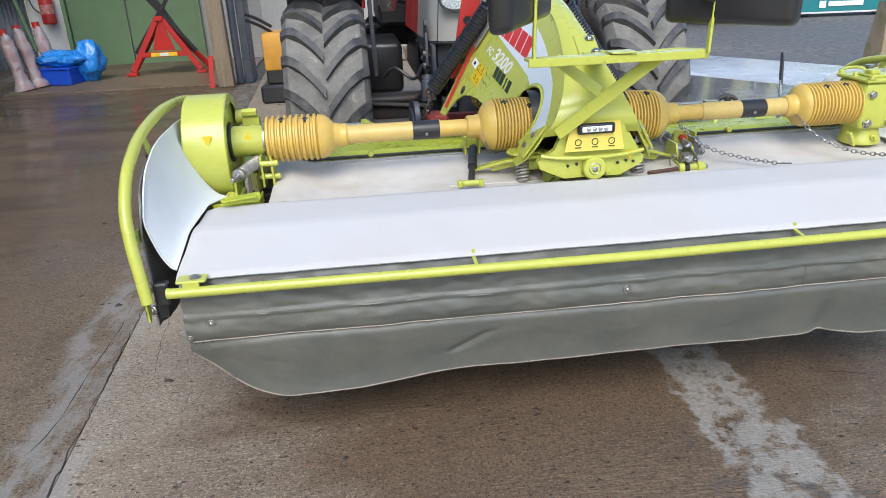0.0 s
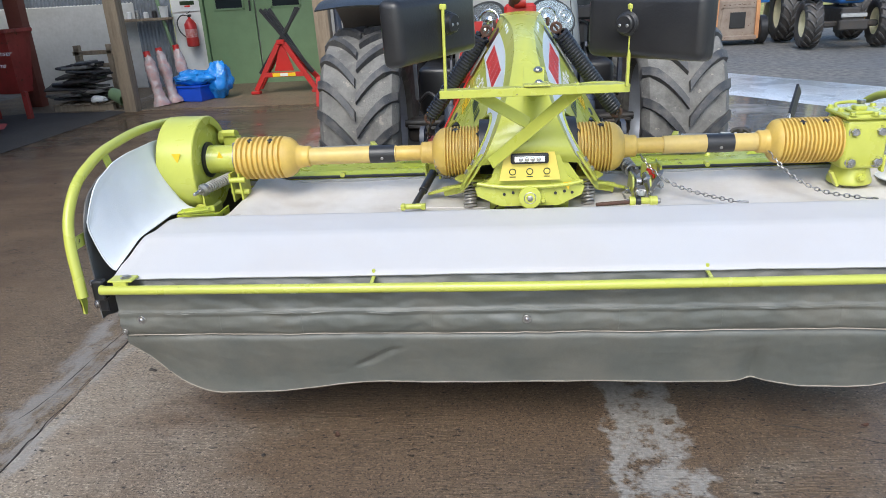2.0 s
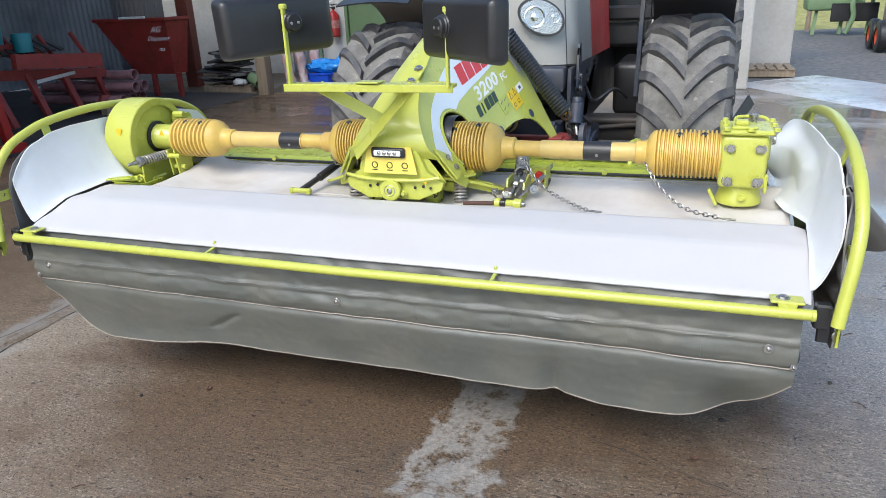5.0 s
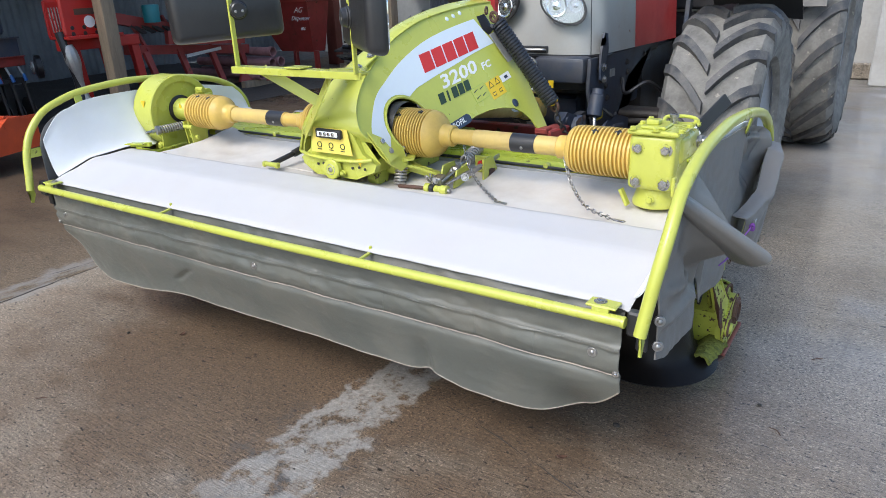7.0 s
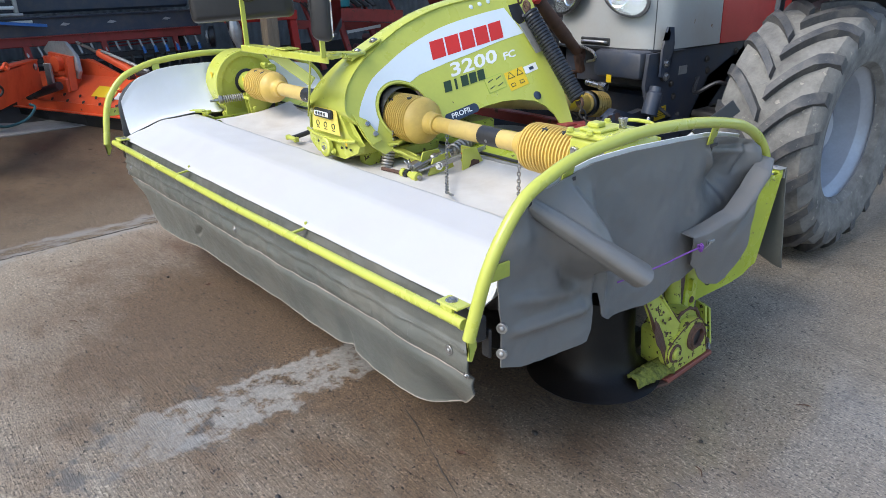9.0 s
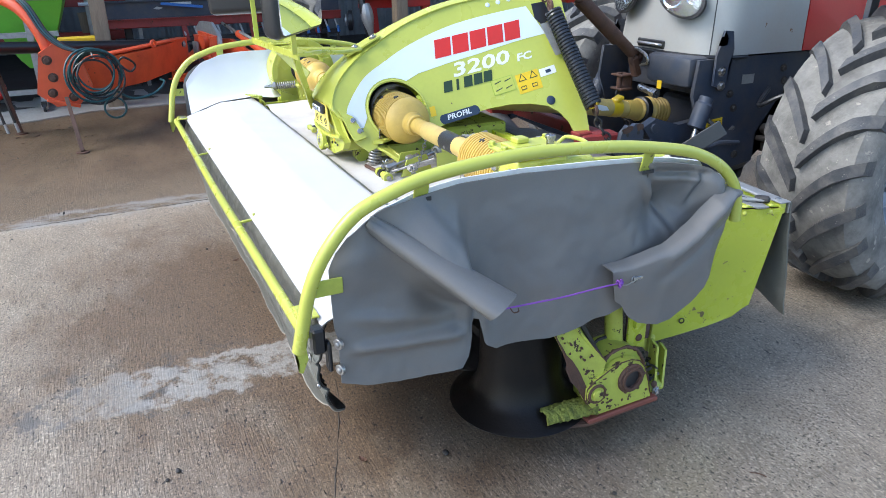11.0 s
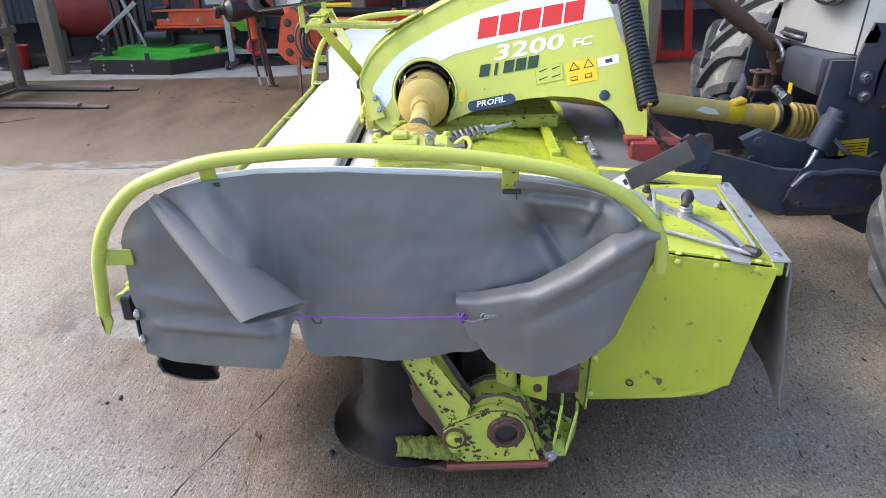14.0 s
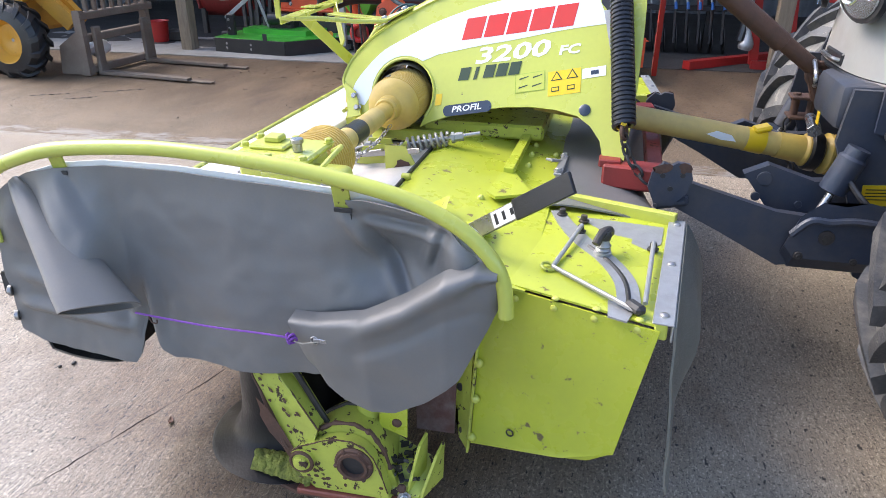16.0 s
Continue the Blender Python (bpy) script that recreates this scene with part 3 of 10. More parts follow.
    b.inputs["Coat Roughness"].default_value = 0.10 if worn_joint else 0.30
    b.inputs["Coat IOR"].default_value = 1.45
    b.inputs["Specular IOR Level"].default_value = 0.35 if earthy else 0.6
    h = op("ADD", op("MULTIPLY", op("MULTIPLY", broom, broomed), 0.9), op("ADD", op("MULTIPLY", fine, 0.5), op("MULTIPLY", grit, 0.4)))
    h = op("SUBTRACT", op("ADD", h, op("MULTIPLY", op("MULTIPLY", broom_fine, broomed), 0.5)), op("MULTIPLY", pitted, 0.9))
    bp = N.new("ShaderNodeBump")
    bp.inputs["Strength"].default_value, bp.inputs["Distance"].default_value = 0.75, 0.007
    L.new(h, bp.inputs["Height"])
    L.new(bp.outputs["Normal"], b.inputs["Normal"])
    return m


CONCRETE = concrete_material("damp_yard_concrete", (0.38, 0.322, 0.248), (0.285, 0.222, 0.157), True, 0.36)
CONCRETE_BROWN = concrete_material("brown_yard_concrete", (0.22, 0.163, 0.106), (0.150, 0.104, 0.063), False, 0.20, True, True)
# base lightened and blued to imitate sky mirrored in the wet slab
CONCRETE_FAR = concrete_material("wet_sky_pale_concrete", (0.66, 0.68, 0.71), (0.50, 0.48, 0.45), False, 0.46, False)
GRAVEL = surface("grey_gravel", (0.155, 0.152, 0.147), 0.8, stain=(0.30, 0.27, 0.225), stain_amount=0.8, stain_scale=0.30, grain=1.0, grain_scale=9, bump=1.0, bump_scale=14)
GRASS = surface("rough_grass", (0.36, 0.34, 0.12), 0.9, stain=(0.15, 0.18, 0.05), stain_amount=0.8, stain_scale=1.6, grain=0.6, grain_scale=7, bump=0.8, bump_scale=14)
JOINT = surface("joint_dirt", (0.05, 0.042, 0.035), 0.9, bump=0.4)


def ground_sheet():
    b = bmesh.new()
    xs = [-400, -60, -20, -7, 7.6, 20, 60, 400]
    ys = [-400, -60, -20, -9, 9.4, 20, 60, 400]
    g = [[b.verts.new((x, y, -0.016)) for y in ys] for x in xs]
    for i in range(len(xs) - 1):
        for j in range(len(ys) - 1):
            b.faces.new((g[i][j], g[i + 1][j], g[i + 1][j + 1], g[i][j + 1]))
    return b


ground = solid("ground", ground_sheet(), GRAVEL, "grey gravel and dirt ground of a farmyard", "ground", kind="structure", at=(0, 0, 0))
pavement = thing("pavement", (0, 0, 0), "brown wet brushed concrete yard slabs with worn joints", "pavement", kind="structure")


def slab(pts):
    """One cast bay of the yard, with a rounded arris; the corners run anticlockwise."""
    e = 0.002
    c = sum((Vector((x, y, 0)) for x, y in pts), Vector()) / len(pts)
    ins = [Vector((x, y, 0)) + (c - Vector((x, y, 0))).normalized() * e for x, y in pts]
    b = plate([(p.x, p.y, -0.16) for p in ins], (0, 0, 0.16))
    top = [ed for ed in b.edges if all(v.co.z > -0.01 for v in ed.verts)]
    outer = [ed for ed in top if len({round(f.normal.z) for f in ed.link_faces}) == 2]
    bmesh.ops.bevel(b, geom=outer, offset=0.004, segments=2, affect="EDGES", profile=0.5)
    return b


def joint_x(y):
    """The long joint between the shed side and the open yard."""
    return -2.03 - 0.035 * y


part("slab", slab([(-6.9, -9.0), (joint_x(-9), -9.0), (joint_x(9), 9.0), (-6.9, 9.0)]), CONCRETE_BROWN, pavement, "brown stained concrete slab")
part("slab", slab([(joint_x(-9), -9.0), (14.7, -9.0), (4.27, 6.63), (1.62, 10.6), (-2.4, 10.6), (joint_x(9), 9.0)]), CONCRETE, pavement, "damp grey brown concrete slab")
part("slab", slab([(14.7, -9.0), (17.0, -9.0), (5.87, 7.70), (3.10, 11.85), (1.62, 10.6), (4.27, 6.63)]), CONCRETE_FAR, pavement, "wet concrete slab with sky reflection lightened into its colour")


def crack_line(pts, r, name="crack", label="thin dark crack", jitter=0.008, seed=0.0):
    run = smooth_path([(x, y, -r * 0.35) for x, y in pts], 14)
    run = [Vector((p.x + jitter * wave(p.x, p.y, 0, 14, seed) + jitter * 0.5 * wave(p.x, p.y, 0, 45, seed), p.y + jitter * wave(p.x, p.y, 0, 14, seed + 5) + jitter * 0.5 * wave(p.x, p.y, 0, 45, seed + 9), p.z)) for p in run]
    return part(name, sweep(run, lambda f: r * (0.75 + 0.25 * math.sin(f * 37 + seed)) * (1 - 0.7 * abs(2 * f - 1) ** 3), 5), JOINT, pavement, label)


crack_line([(2.35, -0.27), (1.67, -0.07), (1.33, 0.05), (0.9, 0.20), (0.6, 0.27)], 0.004, seed=1)
crack_line([(joint_x(y) - 0.004, y) for y in (-2.6, -1.6, -0.8, -0.2, 0.5, 1.2, 2.0, 3.0)], 0.0045, "joint_crack", "ragged broken joint edge", 0.016, 3)
crack_line([(-2.30, 0.0), (-2.17, 0.30), (-2.155, 0.75), (-2.14, 1.15), (-2.16, 1.5)], 0.0035, jitter=0.006, seed=5)
crack_line([(-1.85, 0.62), (-1.90, 0.95), (-1.92, 1.3)], 0.0018, jitter=0.006, seed=8)
for k, run in enumerate((((-3.10, -4.45), (-3.22, -4.20), (-3.36, -4.0)), ((-3.40, -3.85), (-3.63, -3.51), (-3.72, -3.36)), ((-3.05, -3.95), (-3.18, -3.75), (-3.30, -3.60)))):
    crack_line(list(run), 0.016, "tyre_track", "dark muddy tyre track", 0.02, 20 + k)
crack_line([(-4.2, 2.6), (-3.6, 2.3), (-3.05, 1.9), (-2.6, 1.75)], 0.002, jitter=0.01, seed=9)



# ---- front disc mower ----
mower = thing("front_disc_mower", (0, 0.8, 0), "lime green disc mower with white covers, lifted on a tractor linkage", "mower")


# front skirt of grey sheet
def skirt_low(x):
    a = abs(x)
    z = 0.262 + 0.008 * math.exp(-((x - 0.78) / 0.07) ** 2) + 0.010 * math.exp(-((x + 0.60) / 0.14) ** 2)
    z += 0.016 * step(-0.9, -0.4, x) * (1 - step(0.75, 0.95, x)) - 0.004 * step(0.8, 1.0, x) - 0.026 * step(0.7, 1.05, -x)
    if x > 1.10:
        z += 0.185 * min(1.0, (a - 1.10) / 0.39) ** 2.6
    if x < -1.18:
        z += 0.225 * min(1.0, (a - 1.18) / 0.31) ** 2.0
    return z


def skirt_point(u, v):
    x = (u - 0.5) * 2 * 1.492
    z0, z1 = 0.726, skirt_low(x)
    z = z0 + (z1 - z0) * v
    y = 0.026 - 0.022 * step(0.725, 0.66, z) + 0.050 * step(0.52, 0.25, z)
    y += 0.010 * wave(x, 0, z, 3.2, 3) * step(0.70, 0.55, z) + 0.005 * wave(x, 0, z, 9, 7) + 0.0050 * wave(x, 0, z * 2, 20, 9) * step(0.48, 0.54, z) + 0.0018 * wave(x, 0, z, 45, 2)
    y -= 0.016 * math.exp(-((z - 0.552) / 0.035) ** 2) * (0.7 + 0.6 * wave(x, 0, 0, 5.5, 11))
    y += 0.012 * math.exp(-((z - 0.497) / 0.010) ** 2) - 0.010 * math.exp(-((z - 0.593) / 0.007) ** 2)
    # the band between the seams is puckered in slow vertical waves
    y += 0.0075 * wave(x * 2.2, 0, z * 0.6, 3.1, 21) * step(0.495, 0.535, z) * step(0.625, 0.575, z)
    y += 0.035 * step(1.30, 1.49, -x) * step(0.54, 0.34, z)
    # near the far corner the hem is kicked back under the machine
    y += 0.055 * math.exp(-((x - 1.33) / 0.085) ** 2) * step(0.46, 0.27, z) + 0.012 * step(1.30, 1.49, x) * step(0.54, 0.34, z)
    y += 0.020 * math.exp(-((x - 0.76) / 0.03) ** 2) * step(0.52, 0.30, z)
    y += 0.012 * math.exp(-((x + 0.56 - (z - 0.40) * 1.6) / 0.022) ** 2) * step(0.45, 0.42, z) * step(0.34, 0.37, z)
    return (x, y, z)


skirt = part("front_skirt", sheet(skirt_point, 220, 72, 0.004), PVC, mower, "grey sheet skirt, creased and sagging", 60)
part("skirt_backing", sheet(lambda u, v: Vector(skirt_point(u, 0.04 + 0.955 * v)) + V(-0.004 * (u - 0.5), 0.006, 0), 110, 36, 0.003), RUBBER_BLACK, skirt, "black inner face", 60)
seam = []
for zs, r in ((0.503, 0.0026), (0.598, 0.0014)):
    pts = []
    for k in range(120):
        x = -1.48 + 2.96 * k / 119
        zc = zs + 0.004 * wave(x, 0, 0, 2, 5)
        u = x / 2.984 + 0.5
        v = (0.726 - zc) / (0.726 - skirt_low(x))
        p = skirt_point(u, v)
        pts.append((p[0], p[1] - 0.005, p[2]))
    seam.append(sweep(pts, r, 5))
part("seam", seam[0], SEAM, skirt, "dusty welded seam")
part("seam", seam[1], PVC, skirt)
hem = []
for k in range(160):
    x = -1.488 + 2.976 * k / 159
    p = skirt_point(x / 2.984 + 0.5, 1.0)
    hem.append((p[0], p[1], p[2]))
part("hem", sweep(hem, 0.0035, 5), SEAM, skirt, "pale dusty bottom hem")
for x in (-1.12, -0.82, -0.36, 0.28, 0.62, 1.0, 1.22):
    pts = []
    for k in range(9):
        z = 0.592 - 0.087 * k / 8
        p = skirt_point(x / 2.984 + 0.5, (0.726 - z) / (0.726 - skirt_low(x)))
        pts.append((p[0], p[1] - 0.002, p[2]))
    part("pleat", sweep(pts, 0.0011, 5), PVC, skirt)
for x, z, r in ((-1.41, 0.571, 0.015), (-0.03, 0.560, 0.015), (1.41, 0.569, 0.015), (1.484, 0.516, 0.011), (-1.484, 0.522, 0.011)):
    p = skirt_point(x / 2.984 + 0.5, (0.726 - z) / (0.726 - skirt_low(x)))
    w = part("washer", joined(cyl((x, p[1] - 0.002, z), (x, p[1] - 0.006, z), r, seg=18, bev=0.001), dome((x, p[1] - 0.006, z), (0, -1, 0), r * 0.5, 0.005)), STEEL, skirt, "bright steel washer and screw")

part("end_tray", joined(box((-1.365, 0.545, 0.775), (0.17, 0.15, 0.010), bev=0.003), box((-1.365, 0.474, 0.800), (0.17, 0.006, 0.03), bev=0.002), box((-1.285, 0.545, 0.795), (0.006, 0.15, 0.03), bev=0.002)), LIME_DECK, mower, "lime green tray beside the drive housing")

# front rail
rail = part("front_rail", sweep([(-1.507, -0.045, 0.705), (0, -0.050, 0.700), (1.503, -0.040, 0.705)], 0.0165, 14), LIME, mower, "straight lime green tube rail")
for s in (-1, 1):
    part("rail_end", cyl((s * 1.503, -0.042, 0.705), (s * 1.515, -0.042, 0.705), 0.0175, seg=14), LIME, rail)
    part("hinge_plate", joined(box((s * 1.44, -0.015, 0.735), (0.09, 0.055, 0.008), bev=0.003), box((s * 1.44, -0.038, 0.722), (0.05, 0.012, 0.03), bev=0.002)), LIME, rail)
    part("hinge_bolt", bolt((s * 1.43, -0.012, 0.739), (0, 0, 1), 0.013, 0.006), STEEL, rail)
    part("corner_bracket", joined(box((s * 1.535, -0.012, 0.695), (0.045, 0.035, 0.075), bev=0.006), box((s * 1.548, 0.012, 0.645), (0.034, 0.012, 0.09), bev=0.004)), BLACK, rail, "black moulded corner bracket")
for x in (-0.552, 0.565):
    part("peg", joined(bar((x, 0.02, 0.718), (x, -0.045, 0.712), 0.012, 0.008, bev=0.001), cyl((x, 0.02, 0.712), (x, 0.02, 0.742), 0.006, seg=10)), LIME, rail)


# white canvas covers
def cover_z(v):
    """Height of the front cover from its front edge to its back edge, with one pressed fold."""
    return interp(v, [(0, 0.724), (0.04, 0.736), (0.50, 0.802), (0.56, 0.807), (0.94, 0.818), (0.985, 0.817), (1.0, 0.800)])


def cover_point(u, v):
    x = interp(v, [(0, -1.497), (1, -1.458)]) * (1 - u) + interp(v, [(0, 1.507), (1, 1.528)]) * u
    y = 0.008 + 0.430 * v
    z = cover_z(v) + 0.003 * wave(x, y, 0, 2.6, 2) + 0.0020 * wave(x, y, 0, 9, 4)
    z += 0.006 * step(0.95, 1.0, abs(u - 0.5) * 2) * wave(x, y, 0, 12, 8) - 0.008 * math.exp(-(abs(u - 0.5) * 2 - 1) ** 2 / 0.0002)
    return (x, y, z)


front_cover = part("front_cover", sheet(cover_point, 150, 50, 0.005), CANVAS, mower, "clean white canvas cover, lightly creased", 60)
part("back_strip", sheet(lambda u, v: (-1.40 + 2.86 * u, 0.438 + 0.024 * v, 0.800 - 0.004 * v + 0.003 * wave(u * 30, v, 0, 1.2, 3)), 90, 3, 0.004), PVC, front_cover, "grey sheet strip along the back edge")
part("back_web", box((0.02, 0.452, 0.745), (2.86, 0.006, 0.10), bev=0.002), DARK, front_cover)
for k in range(13):
    part("strip_rivet", dome((-1.30 + 0.225 * k, 0.452, 0.800), (0, 0, 1), 0.007, 0.003), STEEL, front_cover)


def rear_point(u, v):
    x = -1.25 + 2.755 * u
    y = 0.47 + 0.475 * v
    z = 0.770 + 0.045 * v - 0.016 * math.sin(math.pi * v)
    z += 0.010 * wave(x, y, 0, 3.0, 6) + 0.004 * wave(x, y, 0, 10, 4)
    z += 0.035 * math.exp(-((u - 0.02) / 0.03) ** 2) + 0.016 * step(0.94, 1, u) * math.sin(y * 30)
    return (x, y, z)


rear_cover = part("rear_cover", sheet(rear_point, 120, 30, 0.005), CANVAS_DIRTY, mower, "soiled white canvas over the cutting bed", 60)
part("crease", sweep([(-0.55 + 0.05 * k, 0.62 + 0.006 * wave(k, 0, 0, 0.8), rear_point((-0.55 + 0.05 * k + 1.25) / 2.755, 0.32)[2] + 0.003) for k in range(12)], 0.003, 5), CANVAS_DIRTY, rear_cover)


# side guards: hoop rail, outer grey sheet, inner white lining
def flap_top(y):
    return interp(y, [(0.03, 0.90), (0.045, 0.95), (0.075, 0.99), (0.12, 1.022), (0.18, 1.052), (0.27, 1.072), (0.40, 1.084), (0.60, 1.085),
                      (0.85, 1.073), (1.03, 1.060), (1.16, 1.04), (1.29, 1.012), (1.345, 0.965), (1.375, 0.92), (1.40, 0.86)])


def flap_bottom(y):
    return interp(y, [(0.03, 0.572), (0.10, 0.548), (0.20, 0.530), (0.40, 0.520), (0.425, 0.56), (0.445, 0.66), (0.465, 0.66), (0.48, 0.575), (0.52, 0.548), (0.70, 0.540), (0.93, 0.562),
                      (1.05, 0.60), (1.15, 0.64), (1.25, 0.69), (1.33, 0.74), (1.385, 0.80), (1.40, 0.83)])


def pocket_line(y):
    """Height of the fold along which the rear corner is turned up."""
    return interp(y, [(0.88, 0.748), (0.96, 0.757), (1.09, 0.795), (1.20, 0.855), (1.29, 0.922), (1.36, 0.945), (1.41, 0.93)])


def flap_point(u, v):
    y = 0.032 + 1.368 * u
    z0, z1 = flap_bottom(y), flap_top(y)
    z = z0 + (z1 - z0) * v
    x = 1.580 - 0.010 * step(0.75, 1.0, v)
    x += (0.014 * wave(0, y, z, 3.5, 1) + 0.006 * wave(0, y, z, 9, 2) + 0.003 * wave(0, y, z, 24, 5)) * (1 - 0.7 * step(0.80, 1.0, v))
    # the gathered front corner swells into a fold that runs down to the string
    t = min(1.0, max(0.0, (y - 0.13) / 0.33))
    d = z - (1.035 - 0.285 * t)
    out = step(0.0, 0.6, t) * (1 - step(0.375, 0.43, y))
    x += (0.030 + 0.120 * t) * out * (math.exp(-(d / 0.135) ** 2) if d > 0 else math.exp(-(d / (0.105 - 0.070 * t)) ** 2))
    # hollow under the fold, and waves below it
    x -= 0.035 * math.exp(-(((y - 0.33) / 0.09) ** 2 + ((d + 0.11) / 0.05) ** 2))
    front = (1 - step(0.36, 0.45, y)) * step(0.03, 0.13, y)
    x += front * (0.022 * math.exp(-((z - 0.655 + 0.10 * (y - 0.2)) / 0.018) ** 2) + 0.014 * math.exp(-((z - 0.735 + 0.2 * (y - 0.2)) / 0.02) ** 2) + 0.012 * step(0.62, 0.54, z))
    x += 0.015 * math.exp(-((y - 0.10) / 0.045) ** 2) * step(0.78, 0.95, z)
    # tight pleats where the string gathers the sheet
    x += 0.016 * math.sin((y - 0.40) * 95) * math.exp(-(((y - 0.46) / 0.06) ** 2 + ((z - 0.70) / 0.07) ** 2))
    # the middle hangs in shallow vertical folds
    x += 0.010 * math.sin(y * 17 + 2.0 * z) * step(0.90, 0.62, z) * step(0.46, 0.56, y) * (1 - step(0.85, 0.95, y))
    # dished rear upper corner with a crease from the tab
    x -= 0.070 * math.exp(-(((y - 1.14) / 0.10) ** 2 + ((z - 0.90) / 0.085) ** 2))
    x += 0.045 * math.exp(-(((y - 1.32) / 0.05) ** 2 + ((z - 0.95) / 0.09) ** 2))
    x += 0.016 * math.exp(-((y - 1.055 - 0.25 * (1.05 - z)) / 0.018) ** 2) * step(0.86, 0.98, z)
    for (ya, za), (yb, zb), deep, wide in (((1.05, 1.03), (1.20, 0.80), 0.016, 0.014), ((1.08, 1.02), (1.30, 0.99), 0.012, 0.012), ((0.30, 1.06), (0.42, 0.90), 0.007, 0.014), ((1.28, 1.00), (1.24, 0.88), 0.012, 0.012)):
        ly, lz = yb - ya, zb - za
        f = ((y - ya) * ly + (z - za) * lz) / (ly * ly + lz * lz)
        off = ((y - ya) * lz - (z - za) * ly) / math.hypot(ly, lz)
        x -= deep * math.exp(-(off / wide) ** 2) * step(-0.1, 0.12, f) * (1 - step(0.7, 1.1, f))
        x += deep * 0.7 * math.exp(-((off - 1.9 * wide) / wide) ** 2) * step(-0.1, 0.12, f) * (1 - step(0.7, 1.1, f))
    # the front edge wraps round to the rail above the screws
    y -= 0.008 * (1 - step(0.0, 0.10, u)) * step(0.70, 0.75, z) * (1 - step(0.90, 0.97, z))
    return (x, y, z)


def plain_point(u, v):
    """The other side's sheet, which hangs straight."""
    y = 0.032 + 1.368 * u
    z0, z1 = min(flap_bottom(y), 0.56 + 0.27 * step(1.0, 1.4, y)), flap_top(y)
    z = z0 + (z1 - z0) * v
    x = 1.578 - 0.006 * step(0.75, 1.0, v) + 0.010 * wave(0, y, z, 4.0, 1) * (1 - 0.6 * step(0.80, 1.0, v)) + 0.004 * wave(0, y, z, 11, 2)
    return (x, y, z)


def pocket_point(u, v):
    """The rear corner, turned up and tied: a free front edge, a rounded fold on top."""
    y = 0.895 + 0.510 * u
    hi = pocket_line(y)
    lo = interp(y, [(0.88, 0.640), (0.935, 0.610), (0.97, 0.565), (1.02, 0.532), (1.10, 0.512), (1.16, 0.516), (1.24, 0.565), (1.32, 0.635), (1.38, 0.765), (1.41, 0.84)])
    z = lo + (hi - lo) * v
    y += 0.035 * (1 - v) * (1 - u) ** 6
    bulge = interp(y, [(0.88, 1.628), (1.00, 1.652), (1.10, 1.664), (1.29, 1.655), (1.36, 1.63), (1.42, 1.605)])
    x = bulge - 0.028 * (1 - v) ** 1.5 - 0.050 * step(0.955, 1.0, v)
    x += 0.010 * wave(0, y, z, 5, 3) + 0.004 * wave(0, y, z, 14, 6)
    x += 0.022 * math.exp(-((v - 0.90) / 0.09) ** 2) * step(1.04, 1.16, y)
    x -= 0.006 * math.exp(-((z - hi + 0.085 + 0.1 * (y - 1.0)) / 0.018) ** 2) * step(1.02, 1.12, y)
    return (x, y, z)


def lining(u, v, foot, limit):
    """A canvas wall that stands on the cover's end and bellies out to the hoop."""
    y = 0.050 + 1.345 * u
    z0 = interp(y, [(0.05, 0.742), (0.22, 0.803), (0.44, 0.826), (0.56, 0.815), (0.66, 0.800), (0.95, 0.80), (1.395, 0.872)])
    z1 = flap_top(y) - 0.030 * (1 - step(0.05, 0.16, y))
    z = z0 + (z1 - z0) * v
    xb = interp(y, foot)
    x = xb + (1.574 - xb) * v ** 0.55 - 0.004 * step(0.75, 1.0, v)
    x += (0.004 * wave(0, y, z, 5, 9) + 0.0015 * wave(0, y, z, 13, 3)) * min(1.0, v * 5)
    return (min(x, limit(y, z)), y, z + 0.012 * step(0.8, 1.0, v) * step(0.18, 0.32, y))


def lining_point(u, v):
    def limit(y, z):
        low = flap_bottom(y)
        close = flap_point((y - 0.032) / 1.368, min(1.0, (z - low) / (flap_top(y) - low)))[0] - 0.009
        loose = 1.524 + 0.036 * step(0.96, 1.04, z) - 0.080 * math.exp(-(((y - 1.14) / 0.13) ** 2 + ((z - 0.90) / 0.11) ** 2))
        return close + (loose - close) * step(0.45, 0.70, y)
    return lining(u, v, [(0.05, 1.506), (0.44, 1.530), (0.60, 1.495), (0.80, 1.462), (1.395, 1.515)], limit)


def plain_lining(u, v):
    """The other side's lining, tucked in beside the drive housing."""
    return lining(u, v, [(0.05, 1.498), (0.25, 1.482), (0.44, 1.455), (0.565, 1.405), (0.61, 1.46), (0.70, 1.545), (1.395, 1.53)], lambda y, z: 1.566)


